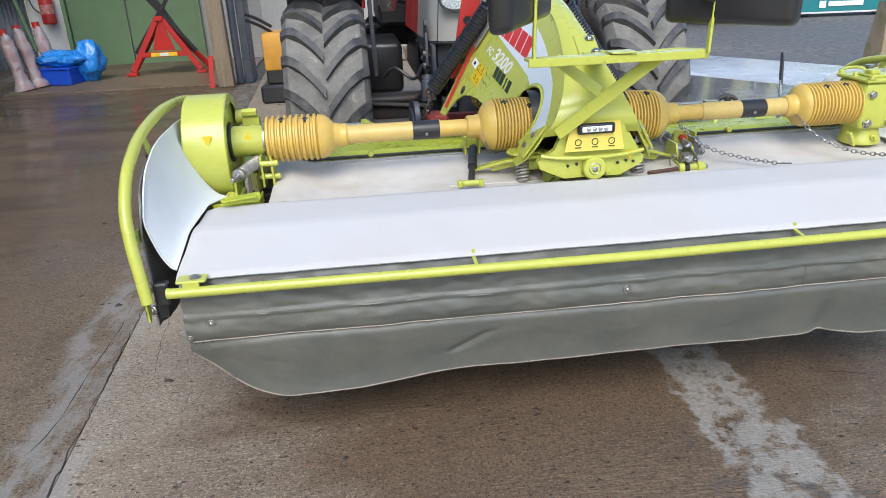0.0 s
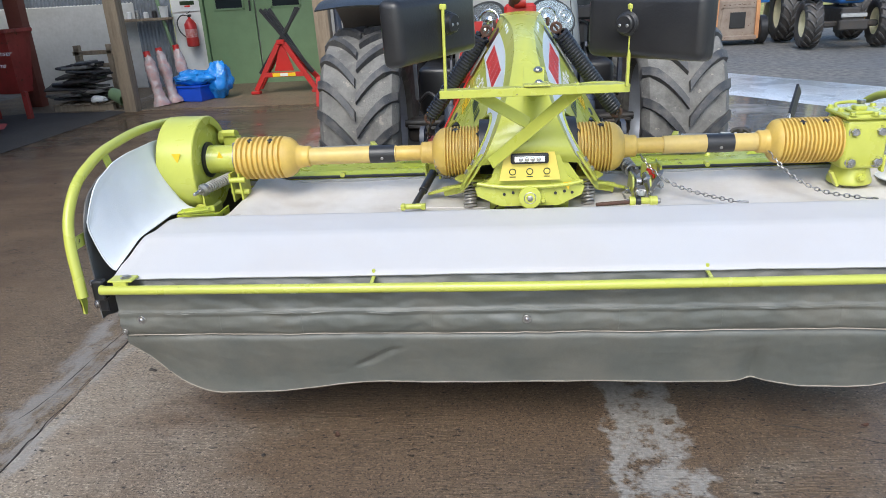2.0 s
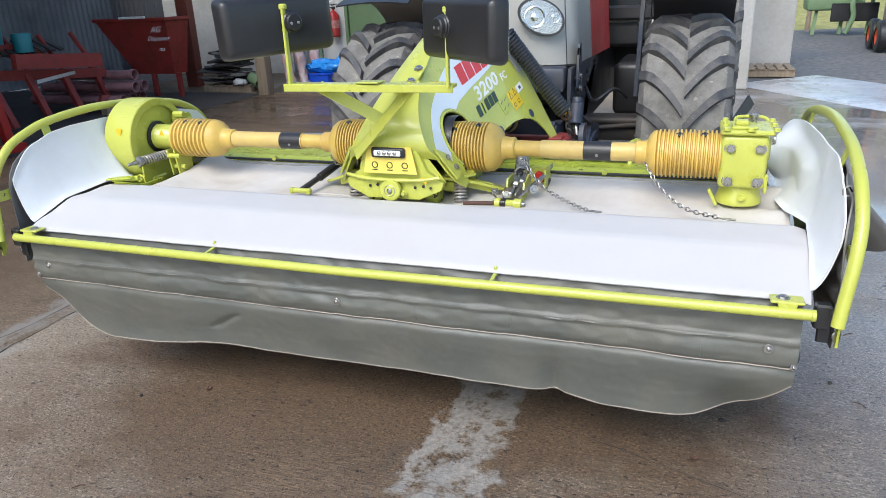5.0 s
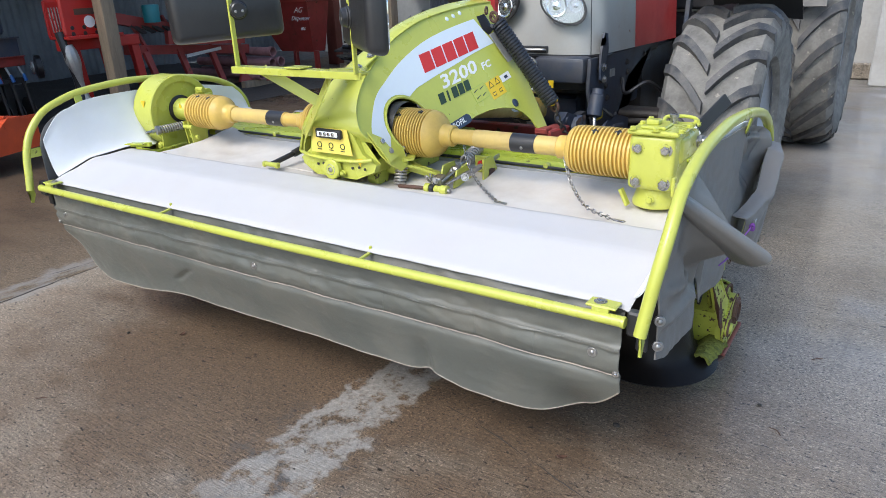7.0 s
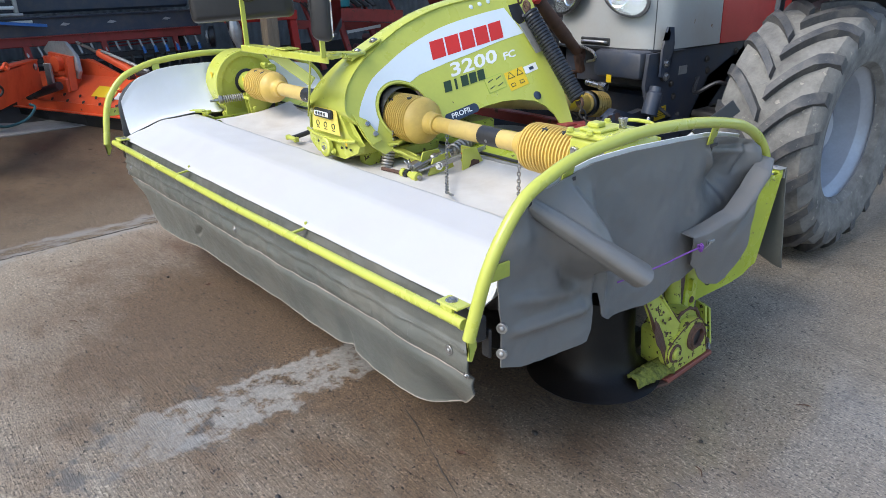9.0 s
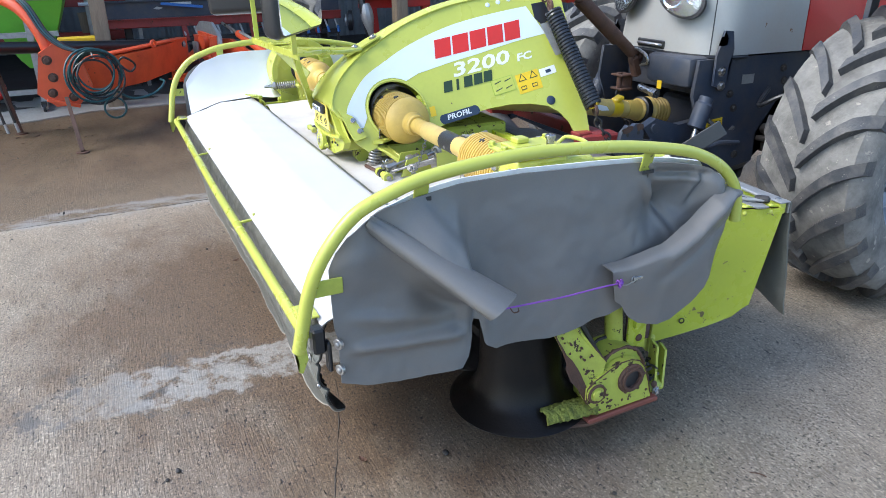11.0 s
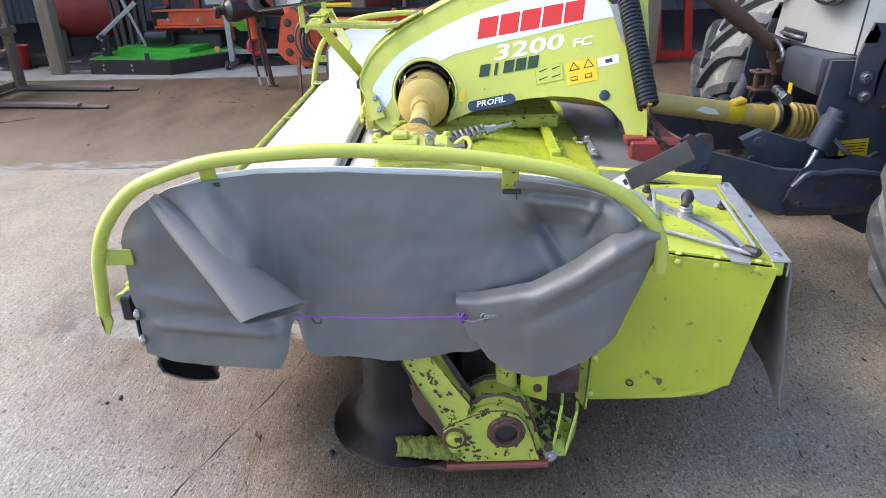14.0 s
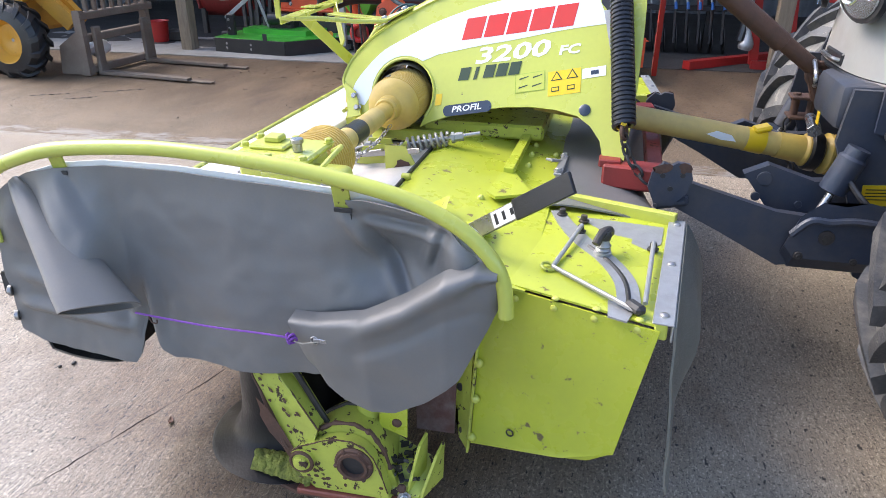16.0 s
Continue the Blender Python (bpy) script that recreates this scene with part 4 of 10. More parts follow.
HOOP = [(1.566, -0.072, 0.69), (1.575, -0.058, 0.76), (1.59, -0.034, 0.87), (1.60, 0.010, 0.965), (1.60, 0.090, 1.052), (1.60, 0.19, 1.097), (1.60, 0.31, 1.128),
        (1.60, 0.52, 1.147), (1.60, 0.68, 1.147), (1.60, 0.90, 1.131), (1.60, 1.09, 1.102), (1.60, 1.21, 1.072), (1.60, 1.32, 1.018), (1.60, 1.39, 0.950), (1.60, 1.418, 0.885), (1.60, 1.425, 0.814)]
for s in (1, -1):
    fix = (lambda b: b) if s > 0 else mirrored
    flap = part("side_flap", fix(sheet(flap_point if s > 0 else plain_point, 190, 80, 0.005)), PVC_SIDE, mower, "dark grey sheet side guard, folded and tied up" if s > 0 else "dark grey sheet side guard", 70)
    part("flap_lining", fix(sheet(lining_point if s > 0 else plain_lining, 90, 30, 0.005)), LINING, flap, "white canvas lining", 60)
    hoop = part("side_rail", fix(sweep(smooth_path(HOOP, 6), 0.0185, 14)), LIME, mower, "bent lime green tube hoop")
    part("rail_hook", fix(joined(plate([(1.566, -0.085, 0.71), (1.566, -0.055, 0.715), (1.566, -0.05, 0.665), (1.566, -0.068, 0.625), (1.566, -0.078, 0.63), (1.566, -0.075, 0.66)], (0.008, 0, 0)))), LIME_WORN, hoop)
    for y, z, dy, dz in ((0.285, 1.118, 0, -0.05), (1.035, 1.108, 0, -0.07)):
        part("rail_tab", fix(joined(box((1.583, y, z + dz * 0.5), (0.007, 0.042, abs(dz) + 0.01), (0, 14, 0), bev=0.002))), LIME_WORN, hoop, "chipped lime green tab")
        part("tab_slot", fix(box((1.586, y + 0.004, z + dz - 0.006), (0.004, 0.046, 0.012), bev=0.002)), BLACK, hoop)
    part("rail_tab", fix(box((1.588, 0.012, 0.868), (0.007, 0.085, 0.045), bev=0.002)), LIME_WORN, hoop, "chipped lime green tab")
    for z in (0.618, 0.697):
        part("flap_screw", fix(joined(cyl((1.585, 0.036, z), (1.590, 0.026, z), 0.016, seg=18), dome((1.590, 0.026, z), (0.45, -0.9, 0), 0.009, 0.006))), STEEL, flap, "steel screw and washer")
    if s > 0:
        # gathered corner: a flattened roll that ends in an open mouth
        def roll_point(u, v):
            a = Vector((1.578, 0.135, 1.025)).lerp(Vector((1.728, 0.452, 0.772)), v)
            ax = Vector((0.140, 0.322, -0.258)).normalized()
            e1 = Vector((0.83, -0.55, 0.06))
            e1 = (e1 - ax * e1.dot(ax)).normalized()
            e2 = ax.cross(e1)
            ang = 2 * math.pi * u + 2.6
            wide, thin = 0.012 + 0.074 * v ** 0.8, 0.014 + 0.022 * v ** 0.5
            lip = 0.006 * wave(math.cos(ang), math.sin(ang), v, 1.5, 4)
            return a + e1 * math.cos(ang) * (wide + lip) + e2 * math.sin(ang) * (thin + lip * 0.6) + ax * step(0.6, 1.0, v) * (-0.010 * math.sin(ang) - 0.034 * math.cos(ang))
        part("rolled_corner", sheet(roll_point, 48, 26, 0.005), PVC_SIDE, flap, "corner rolled into an open cone", 70)
        part("folded_corner", sheet(pocket_point, 80, 44, 0.005), PVC_SIDE, flap, "rear corner turned up and tied", 70)
        part("string", sweep(smooth_path([(1.640, 0.47, 0.715), (1.652, 0.56, 0.718), (1.652, 0.70, 0.712), (1.650, 0.82, 0.712), (1.652, 0.905, 0.712)], 6), 0.0028, 6), PURPLE, flap, "purple twine tie")
        part("knot", joined(*[ring((1.655, 0.905 + 0.004 * k, 0.712 + 0.004 * (-1) ** k), (0.3 * k, 1, 0.4 - 0.3 * k), 0.009, 0.003, 12, 5) for k in range(4)]), PURPLE, flap)
        part("clip", joined(ring((1.650, 0.97, 0.712), (1, 0, 0.1), 0.010, 0.002, 12, 5), sweep([(1.652, 0.91, 0.705), (1.655, 0.94, 0.702), (1.652, 0.985, 0.712)], 0.002, 6), box((1.652, 0.985, 0.714), (0.004, 0.035, 0.012), bev=0.002)), STEEL, flap, "wire clip and eyelet")
        part("hook", sweep(smooth_path([(1.655, 0.52, 0.72), (1.658, 0.53, 0.705), (1.660, 0.545, 0.706), (1.658, 0.545, 0.715)], 5), 0.002, 6), RUSTY, flap)
        part("tear", sweep([(1.573, 1.05, 1.035), (1.571, 1.053, 1.01), (1.573, 1.049, 0.985)], 0.0016, 5), BLACK, flap)


# ---- drive line over the covers ----
AX_Y, AX_Z = 0.765, 0.978


def bellows(x0, x1, r_small, r_big, n, shoulder=0.19):
    """A ribbed guard along x from x0, closed by a blunt shoulder and a neck at x1."""
    L_ = abs(x1 - x0)
    rib = (1 - shoulder) * L_ / n
    prof = [(0, r_big * 0.80), (0.003, r_big * 0.90)]
    for k in range(n):
        d, r = k * rib, r_big * (0.985 - 0.02 * abs(2 * k / n - 1))
        prof += [(d + rib * 0.10, r * 0.875), (d + rib * 0.30, r), (d + rib * 0.68, r), (d + rib * 0.88, r * 0.875)]
    d = (1 - shoulder) * L_
    e = L_ - d
    prof += [(d + e * 0.04, r_big * 0.95), (d + e * 0.30, r_big * 0.90), (d + e * 0.52, r_big * 0.76), (d + e * 0.66, r_big * 0.58), (d + e * 0.72, r_small * 1.25), (L_, r_small * 1.15)]
    return lathe((x0, AX_Y, AX_Z), (1 if x1 > x0 else -1, 0, 0), prof, 40, True)


for s, inner, outer, n_in, n_out in ((1, 0.130, 1.255, 15, 15), (-1, 0.138, 1.262, 15, 9)):
    shaft = part("drive_shaft", cyl((s * 0.36, AX_Y, AX_Z), (s * 1.05, AX_Y, AX_Z), 0.030, seg=24), YELLOW_PALE, mower, "yellow plastic guarded drive shaft")
    part("outer_tube", cyl((s * 0.56, AX_Y, AX_Z), (s * 0.985, AX_Y, AX_Z), 0.0375, seg=28), YELLOW_PALE, shaft)
    part("inner_tube", cyl((s * 0.43, AX_Y, AX_Z), (s * 0.565, AX_Y, AX_Z), 0.033, seg=28), YELLOW, shaft)
    bx = 0.79 if s > 0 else 0.62
    part("dark_band", cyl((s * (bx - 0.055), AX_Y, AX_Z), (s * (bx + 0.055), AX_Y, AX_Z), 0.0385, seg=28, bev=0.0005), BLACK, shaft, "dark grey warning band")
    part("rivet", dome((s * bx, AX_Y - 0.036, AX_Z - 0.012), (0, -1, -0.3), 0.007, 0.004), STEEL, shaft)
    part("inner_bellows", bellows(s * inner, s * 0.425, 0.04, 0.109, n_in, 0.30), YELLOW, shaft, "ribbed yellow guard cone")
    part("outer_bellows", bellows(s * outer, s * 0.965, 0.04, 0.095, n_out, 0.19 if s > 0 else 0.30), YELLOW, shaft, "ribbed yellow guard cone")
    for xx, rr in ((0.430, 0.046), (0.960, 0.046)):
        part("collar", lathe((s * xx, AX_Y, AX_Z), (s, 0, 0), [(-0.022, rr * 0.9), (-0.016, rr), (0.016, rr), (0.022, rr * 0.9)], 28), YELLOW, shaft)
    for xx, aa in ((0.30, 1.9), (0.20, 2.2), (1.19, 1.95), (1.10, 2.0), (0.24, 4.0)):
        rr = 0.104 if xx < 0.5 else 0.089
        c = V(s * xx, AX_Y + rr * math.cos(aa), AX_Z + rr * math.sin(aa))
        part("vent_slot", joined(box(c, (0.026, 0.010, 0.010), (math.degrees(aa) - 90, 0, 0), bev=0.002), box(c, (0.010, 0.024, 0.010), (math.degrees(aa) - 90, 0, 0), bev=0.002)), BLACK, shaft, "black vent slot")

# chains hanging from the guards
chain1 = part("guard_chain", chain([(0.478, 0.795, 0.931), (0.53, 0.745, 0.868), (0.61, 0.675, 0.824), (0.71, 0.590, 0.806), (0.803, 0.510, 0.800)]), STEEL, mower, "slack bright steel chain")
part("chain_hook", bar((0.80, 0.514, 0.801), (0.845, 0.505, 0.801), 0.012, 0.006), STEEL, chain1)
chain2 = part("guard_chain", chain([(0.960, 0.745, 1.005), (0.990, 0.715, 0.935), (1.045, 0.655, 0.865), (1.14, 0.565, 0.818), (1.27, 0.50, 0.806)]), STEEL, mower, "slack bright steel chain")
part("chain_hook", bar((1.27, 0.50, 0.806), (1.315, 0.492, 0.806), 0.014, 0.006), STEEL, chain2)
part("guard_chain", chain([(-0.37, 0.725, 1.012), (-0.385, 0.70, 0.96), (-0.375, 0.71, 0.90), (-0.34, 0.75, 0.868), (-0.31, 0.78, 0.865)]), STEEL, mower, "short steel chain")

# drum housing at the driven end
drum = part("belt_drum", lathe((-1.375, 0.765, 0.962), (-1, 0, 0), [(0.012, 0.17), (0.012, 0.203), (0.016, 0.207), (0.166, 0.207), (0.17, 0.203), (0.17, 0.10)], 56, False), LIME, mower, "round lime green drive housing")
part("drum_face", lathe((-1.402, 0.765, 0.962), (-1, 0, 0), [(0.0, 0.202), (0.006, 0.202)], 48), LIME, drum)
part("drum_back", lathe((-1.535, 0.765, 0.962), (-1, 0, 0), [(0.0, 0.202), (0.006, 0.202)], 48), LIME, drum)
part("drum_foot", joined(box((-1.45, 0.70, 0.775), (0.17, 0.10, 0.04), bev=0.006), plate([(-1.385, 0.60, 0.86), (-1.385, 0.60, 0.77), (-1.385, 0.74, 0.755), (-1.385, 0.74, 0.80)], (0.008, 0, 0))), LIME, drum)
part("stub_tube", lathe((-1.40, 0.765, 0.978), (1, 0, 0), [(0, 0.068), (0.01, 0.062), (0.135, 0.060), (0.14, 0.057)], 32), LIME, drum)
part("stub_collar", lathe((-1.401, 0.765, 0.978), (1, 0, 0), [(0, 0.078), (0.008, 0.078), (0.012, 0.07)], 32), BLACK, drum)
part("clamp_ring", joined(lathe((-1.27, 0.765, 0.978), (1, 0, 0), [(0, 0.066), (0.016, 0.066)], 32), box((-1.262, 0.735, 1.045), (0.018, 0.022, 0.02), bev=0.003)), STEEL, drum, "steel hose clamp")
for x, z, y in ((-1.45, 1.03, 0.566), (-1.325, 1.005, 0.708)):
    part("warning_label", plate([(x - 0.019, y, z + 0.02), (x + 0.019, y, z + 0.02), (x, y, z - 0.022)] if x < -1.4 else [(x - 0.018, y, z - 0.018), (x + 0.018, y, z - 0.018), (x, y, z + 0.02)], (0, -0.0012, 0)), DECAL_YELLOW, drum, "yellow warning triangle")
part("lug_bolts", joined(cyl((-1.36, 0.86, 1.075), (-1.30, 0.86, 1.075), 0.016, seg=6), cyl((-1.39, 0.90, 1.05), (-1.31, 0.90, 1.05), 0.03, seg=16), box((-1.33, 0.89, 1.03), (0.07, 0.05, 0.05), bev=0.004)), LIME, drum)
part("side_bracket", joined(plate([(-1.25, 0.68, 0.93), (-1.25, 0.80, 0.93), (-1.25, 0.80, 0.80), (-1.25, 0.70, 0.80)], (0.008, 0, 0)), plate([(-1.29, 0.68, 0.93), (-1.29, 0.80, 0.93), (-1.29, 0.80, 0.80), (-1.29, 0.70, 0.80)], (0.008, 0, 0)), cyl((-1.30, 0.69, 0.90), (-1.22, 0.69, 0.90), 0.012, seg=12), cyl((-1.30, 0.72, 0.84), (-1.22, 0.72, 0.84), 0.012, seg=12)), LIME, drum)
tension = part("tension_spring", coil((-1.352, 0.57, 0.896), (-1.30, 0.72, 0.905), 0.020, 0.004, 12), SPRING, drum, "tension spring on a threaded rod")
part("spring_rod", cyl((-1.372, 0.50, 0.892), (-1.29, 0.75, 0.908), 0.008, seg=12), STEEL, tension)
part("spring_cap", joined(lathe((-1.357, 0.548, 0.895), (0.055, 0.165, 0.012), [(0, 0.014), (0.006, 0.026), (0.022, 0.026), (0.026, 0.02)], 20), lathe((-1.362, 0.53, 0.894), (0.055, 0.165, 0.012), [(0, 0.012), (0.018, 0.012)], 6)), STEEL, tension)
part("rusty_lug", bolt((-1.40, 0.60, 0.80), (0, -1, 0), 0.016, 0.014), LIME, drum)
part("cover_strap", joined(bar((-1.40, 0.39, 0.850), (-1.28, 0.42, 0.856), 0.03, 0.006), bar((-1.40, 0.42, 0.842), (-1.27, 0.45, 0.848), 0.024, 0.02)), LIME_DECK, drum)

# angle gearbox at the other end
gear = part("angle_gearbox", joined(box((1.330, 0.775, 0.970), (0.165, 0.19, 0.20), bev=0.018, seg=3), lathe((1.33, 0.775, 0.885), (0, 0, -1), [(0, 0.07), (0.03, 0.072), (0.06, 0.078), (0.07, 0.084), (0.085, 0.084), (0.09, 0.078)], 36), lathe((1.26, AX_Y, AX_Z), (-1, 0, 0), [(0, 0.075), (0.02, 0.072), (0.035, 0.062)], 32)), LIME, mower, "cast lime green angle gearbox")
part("gearbox_lid", box((1.335, 0.775, 1.080), (0.185, 0.215, 0.018), bev=0.006), LIME, gear)
part("filler_cover", box((1.325, 0.745, 1.094), (0.09, 0.10, 0.012), bev=0.004), LIME, gear)
for x in (1.283, 1.381):
    for z in (0.900, 1.022):
        part("gearbox_bolt", bolt((x, 0.682, z), (0, -1, 0), 0.0165, 0.014), STEEL, gear, "large steel bolt head")
for x, y in ((1.262, 0.675), (1.43, 0.68), (1.262, 0.875), (1.43, 0.875), (1.345, 0.672), (1.262, 0.78), (1.43, 0.78)):
    part("lid_bolt", bolt((x, y, 1.089), (0, 0, 1), 0.011, 0.010), LIME, gear)
part("breather", joined(cyl((1.36, 0.83, 1.089), (1.36, 0.83, 1.112), 0.013, seg=14), cyl((1.36, 0.83, 1.112), (1.36, 0.83, 1.124), 0.017, seg=14)), STEEL, gear, "steel breather cap")
part("lifting_lug", box((1.315, 0.745, 1.108), (0.045, 0.045, 0.018), bev=0.004), LIME, gear)
part("bent_bar", sweep(smooth_path([(1.30, 0.90, 1.075), (1.31, 0.93, 1.095), (1.40, 0.94, 1.095), (1.43, 0.92, 1.07)], 5), 0.007, 8), LIME, gear)
part("drain_plug", bolt((1.335, 0.685, 0.835), (0, -1, 0), 0.012, 0.01), LIME, gear)
part("base_casting", box((1.372, 0.855, 1.005), (0.105, 0.23, 0.10), bev=0.022, seg=3), LIME, gear)
part("side_ear", box((1.414, 0.70, 0.89), (0.012, 0.03, 0.07), bev=0.003), LIME, gear)
part("front_ear", bar((1.22, 0.70, 0.86), (1.25, 0.70, 0.80), 0.03, 0.012), LIME, gear)
part("plug", joined(cyl((1.41, 0.93, 1.01), (1.455, 0.93, 1.01), 0.020, seg=14), cyl((1.43, 0.93, 1.01), (1.445, 0.93, 1.01), 0.026, seg=6)), STEEL, gear)

# ---- headstock arm ----
def arm_x(y, z):
    return 0.124 + 0.57 * (1.247 - z) + 0.17 * (y - 1.013)


ARM_N = V(1, -0.17, 0.57).normalized()


def on_arm(y, z, off=0.0):
    return V(arm_x(y, z), y, z) + ARM_N * off


TOPLINE = [(0.52, 0.975), (0.485, 1.03), (0.52, 1.115), (0.60, 1.195), (0.70, 1.26), (0.88, 1.352), (1.06, 1.415), (1.25, 1.452), (1.45, 1.476), (1.60, 1.487), (1.69, 1.49)]
top_s = [(p[1], p[2]) for p in smooth_path([(0, y, z) for y, z in TOPLINE], 4)]
under = [(1.695, 1.30), (1.69, 1.08), (1.668, 0.852), (1.590, 0.856), (1.575, 0.905), (1.535, 0.950), (1.485, 0.978), (1.40, 0.992), (1.30, 0.994), (1.20, 0.984), (1.10, 0.966), (0.98, 0.935), (0.90, 0.905), (0.86, 0.885)]
cut = [(0.77 + 0.135 * math.cos(a), 1.00 + 0.125 * math.sin(a)) for a in [radians(-38 + 256 * k / 22) for k in range(23)]]
front_low = [(0.645, 0.86), (0.60, 0.845), (0.555, 0.88), (0.53, 0.93)]
outline = top_s + under + cut + front_low
arm = part("headstock_arm", plate([on_arm(y, z) for y, z in outline], -ARM_N * 0.008), LIME, mower, "curved lime green headstock arm with a pale swoosh")
part("side_plate", mirrored(plate([on_arm(y, z) for y, z in outline], -ARM_N * 0.008)), LIME, arm)


def spine(u, v):
    i = u * (len(top_s) - 1)
    k = min(int(i), len(top_s) - 2)
    f = i - k
    y = top_s[k][0] * (1 - f) + top_s[k + 1][0] * f
    z = top_s[k][1] * (1 - f) + top_s[k + 1][1] * f
    hw = max(0.045, arm_x(y, z) + 0.006)
    a = (v - 0.5) * 2
    crown = 0.012 * (1 - a * a)
    return (hw * a, y - crown * (0.7 if u < 0.5 else 0.1), z + crown)


part("top_plate", sheet(spine, 50, 10, 0.008), LIME, arm, "", 50)
part("rear_plate", plate([(-arm_x(1.69, 1.48), 1.692, 1.48), (arm_x(1.69, 1.48), 1.692, 1.48), (arm_x(1.69, 1.02), 1.688, 1.02), (-arm_x(1.69, 1.02), 1.688, 1.02)], (0, -0.008, 0)), LIME, arm)
part("inner_web", plate([(-0.20, 1.02, 1.06), (0.20, 1.02, 1.06), (0.24, 1.58, 1.09), (-0.24, 1.58, 1.09)], (0, 0, 0.01)), LIME, arm)
part("cut_rim", sweep([on_arm(y, z, 0.001) for y, z in cut], 0.006, 6), LIME, arm)
part("cut_rim", mirrored(sweep([on_arm(y, z, 0.001) for y, z in cut], 0.006, 6)), LIME, arm)
part("inner_guard", lathe((0.20, 0.77, 0.99), (-1, 0, 0), [(0, 0.118), (0.02, 0.12), (0.40, 0.12)], 32, False), BLACK, arm, "black inner shaft guard")


def decal(pts, off=0.0006, thick=0.0008):
    return plate([on_arm(y, z, off) for y, z in pts], ARM_N * thick)


up_edge = smooth_path([(0, 0.535, 0.972), (0, 0.545, 1.02), (0, 0.593, 1.085), (0, 0.66, 1.15), (0, 0.758, 1.205), (0, 0.86, 1.257), (0, 0.972, 1.302), (0, 1.10, 1.343), (0, 1.235, 1.373), (0, 1.38, 1.398), (0, 1.50, 1.415)], 3)
low_edge = smooth_path([(0, 1.565, 1.292), (0, 1.40, 1.262), (0, 1.213, 1.219), (0, 1.084, 1.192), (0, 0.97, 1.165), (0, 0.90, 1.148)], 3)
notch = [(0.77 + 0.146 * math.cos(a), 1.00 + 0.136 * math.sin(a)) for a in [radians(62 + 126 * k / 12) for k in range(13)]]
swoosh = [(p[1], p[2]) for p in up_edge] + [(p[1], p[2]) for p in low_edge] + notch + [(0.60, 0.94), (0.56, 0.945)]
for fix in (lambda b: b, mirrored):
    side = fix
    part("swoosh", side(decal(swoosh)), WHITE_BAND, arm, "pale printed swoosh")
    # maker's mark as five plain slanted blocks
    for k in range(5):
        y0 = 0.996 + 0.0895 * k
        z0 = 1.204 + 0.0152 * k
        w, h, sl = 0.080, 0.079, 0.014
        part("mark_block", side(decal([(y0, z0), (y0 + w, z0 + w * 0.17), (y0 + w + sl, z0 + w * 0.17 + h), (y0 + sl, z0 + h)], 0.0016)), RED_PRINT, arm, "red printed block of the maker's mark")
    # model name as plain dark blocks
    for k in range(5):
        y0 = 1.000 + 0.0505 * k
        z0 = 1.060 + 0.0085 * k
        w, h, sl = 0.042 if k != 1 else 0.013, 0.046, 0.009
        y0 += 0.012 if k == 1 else 0
        part("name_block", side(decal([(y0, z0), (y0 + w, z0 + w * 0.16), (y0 + w + sl, z0 + w * 0.16 + h), (y0 + sl, z0 + h)], 0.0016)), DARK_PRINT, arm, "dark printed block")


def arm_text(body, y, z, size, slope, mirror=False, shear=0.2, spacing=1.0, off=0.0012, wide=1.0, bold=0.0):
    o = on_arm(y, z, off)
    if not mirror:
        xd = on_arm(y + 0.1, z + 0.1 * slope) - on_arm(y, z)
        m = frame_at(o, xd, ARM_N.cross(xd))
    else:
        o = V(-o.x, o.y, o.z)
        n = V(-ARM_N.x, ARM_N.y, ARM_N.z)
        e = on_arm(y - 0.1, z - 0.1 * slope) - on_arm(y, z)
        xd = V(-e.x, e.y, e.z)
        m = frame_at(o, xd, n.cross(xd))
    return lettering(body, size, m @ Matrix.Scale(wide, 4, (1, 0, 0)), 0.0004, shear, spacing, bold)


part("model_number", arm_text("3200", 1.058, 1.124, 0.090, 0.17, wide=1.66, bold=0.0022), WHITE, arm, "white printed 3200")
part("model_suffix", arm_text("FC", 1.388, 1.176, 0.050, 0.17, wide=1.38, bold=0.0014), WHITE, arm, "white printed FC")
part("model_number", arm_text("3200", 1.366, 1.169, 0.088, 0.17, True, wide=1.50, bold=0.0022), WHITE, arm, "white printed 3200")
part("model_suffix", arm_text("FC", 1.47, 1.19, 0.050, 0.17, True, wide=1.38, bold=0.0014), WHITE, arm, "white printed FC")


def rounded(y0, z0, y1, z1, h, slope=0.2):
    """A bar decal with round ends along a sloping line."""
    out = []
    for k in range(9):
        a = radians(90 + 180 * k / 8)
        out.append((y0 + h * math.cos(a), z0 + h * math.sin(a)))
    for k in range(9):
        a = radians(-90 + 180 * k / 8)
        out.append((y1 + h * math.cos(a), z1 + h * math.sin(a)))
    return out


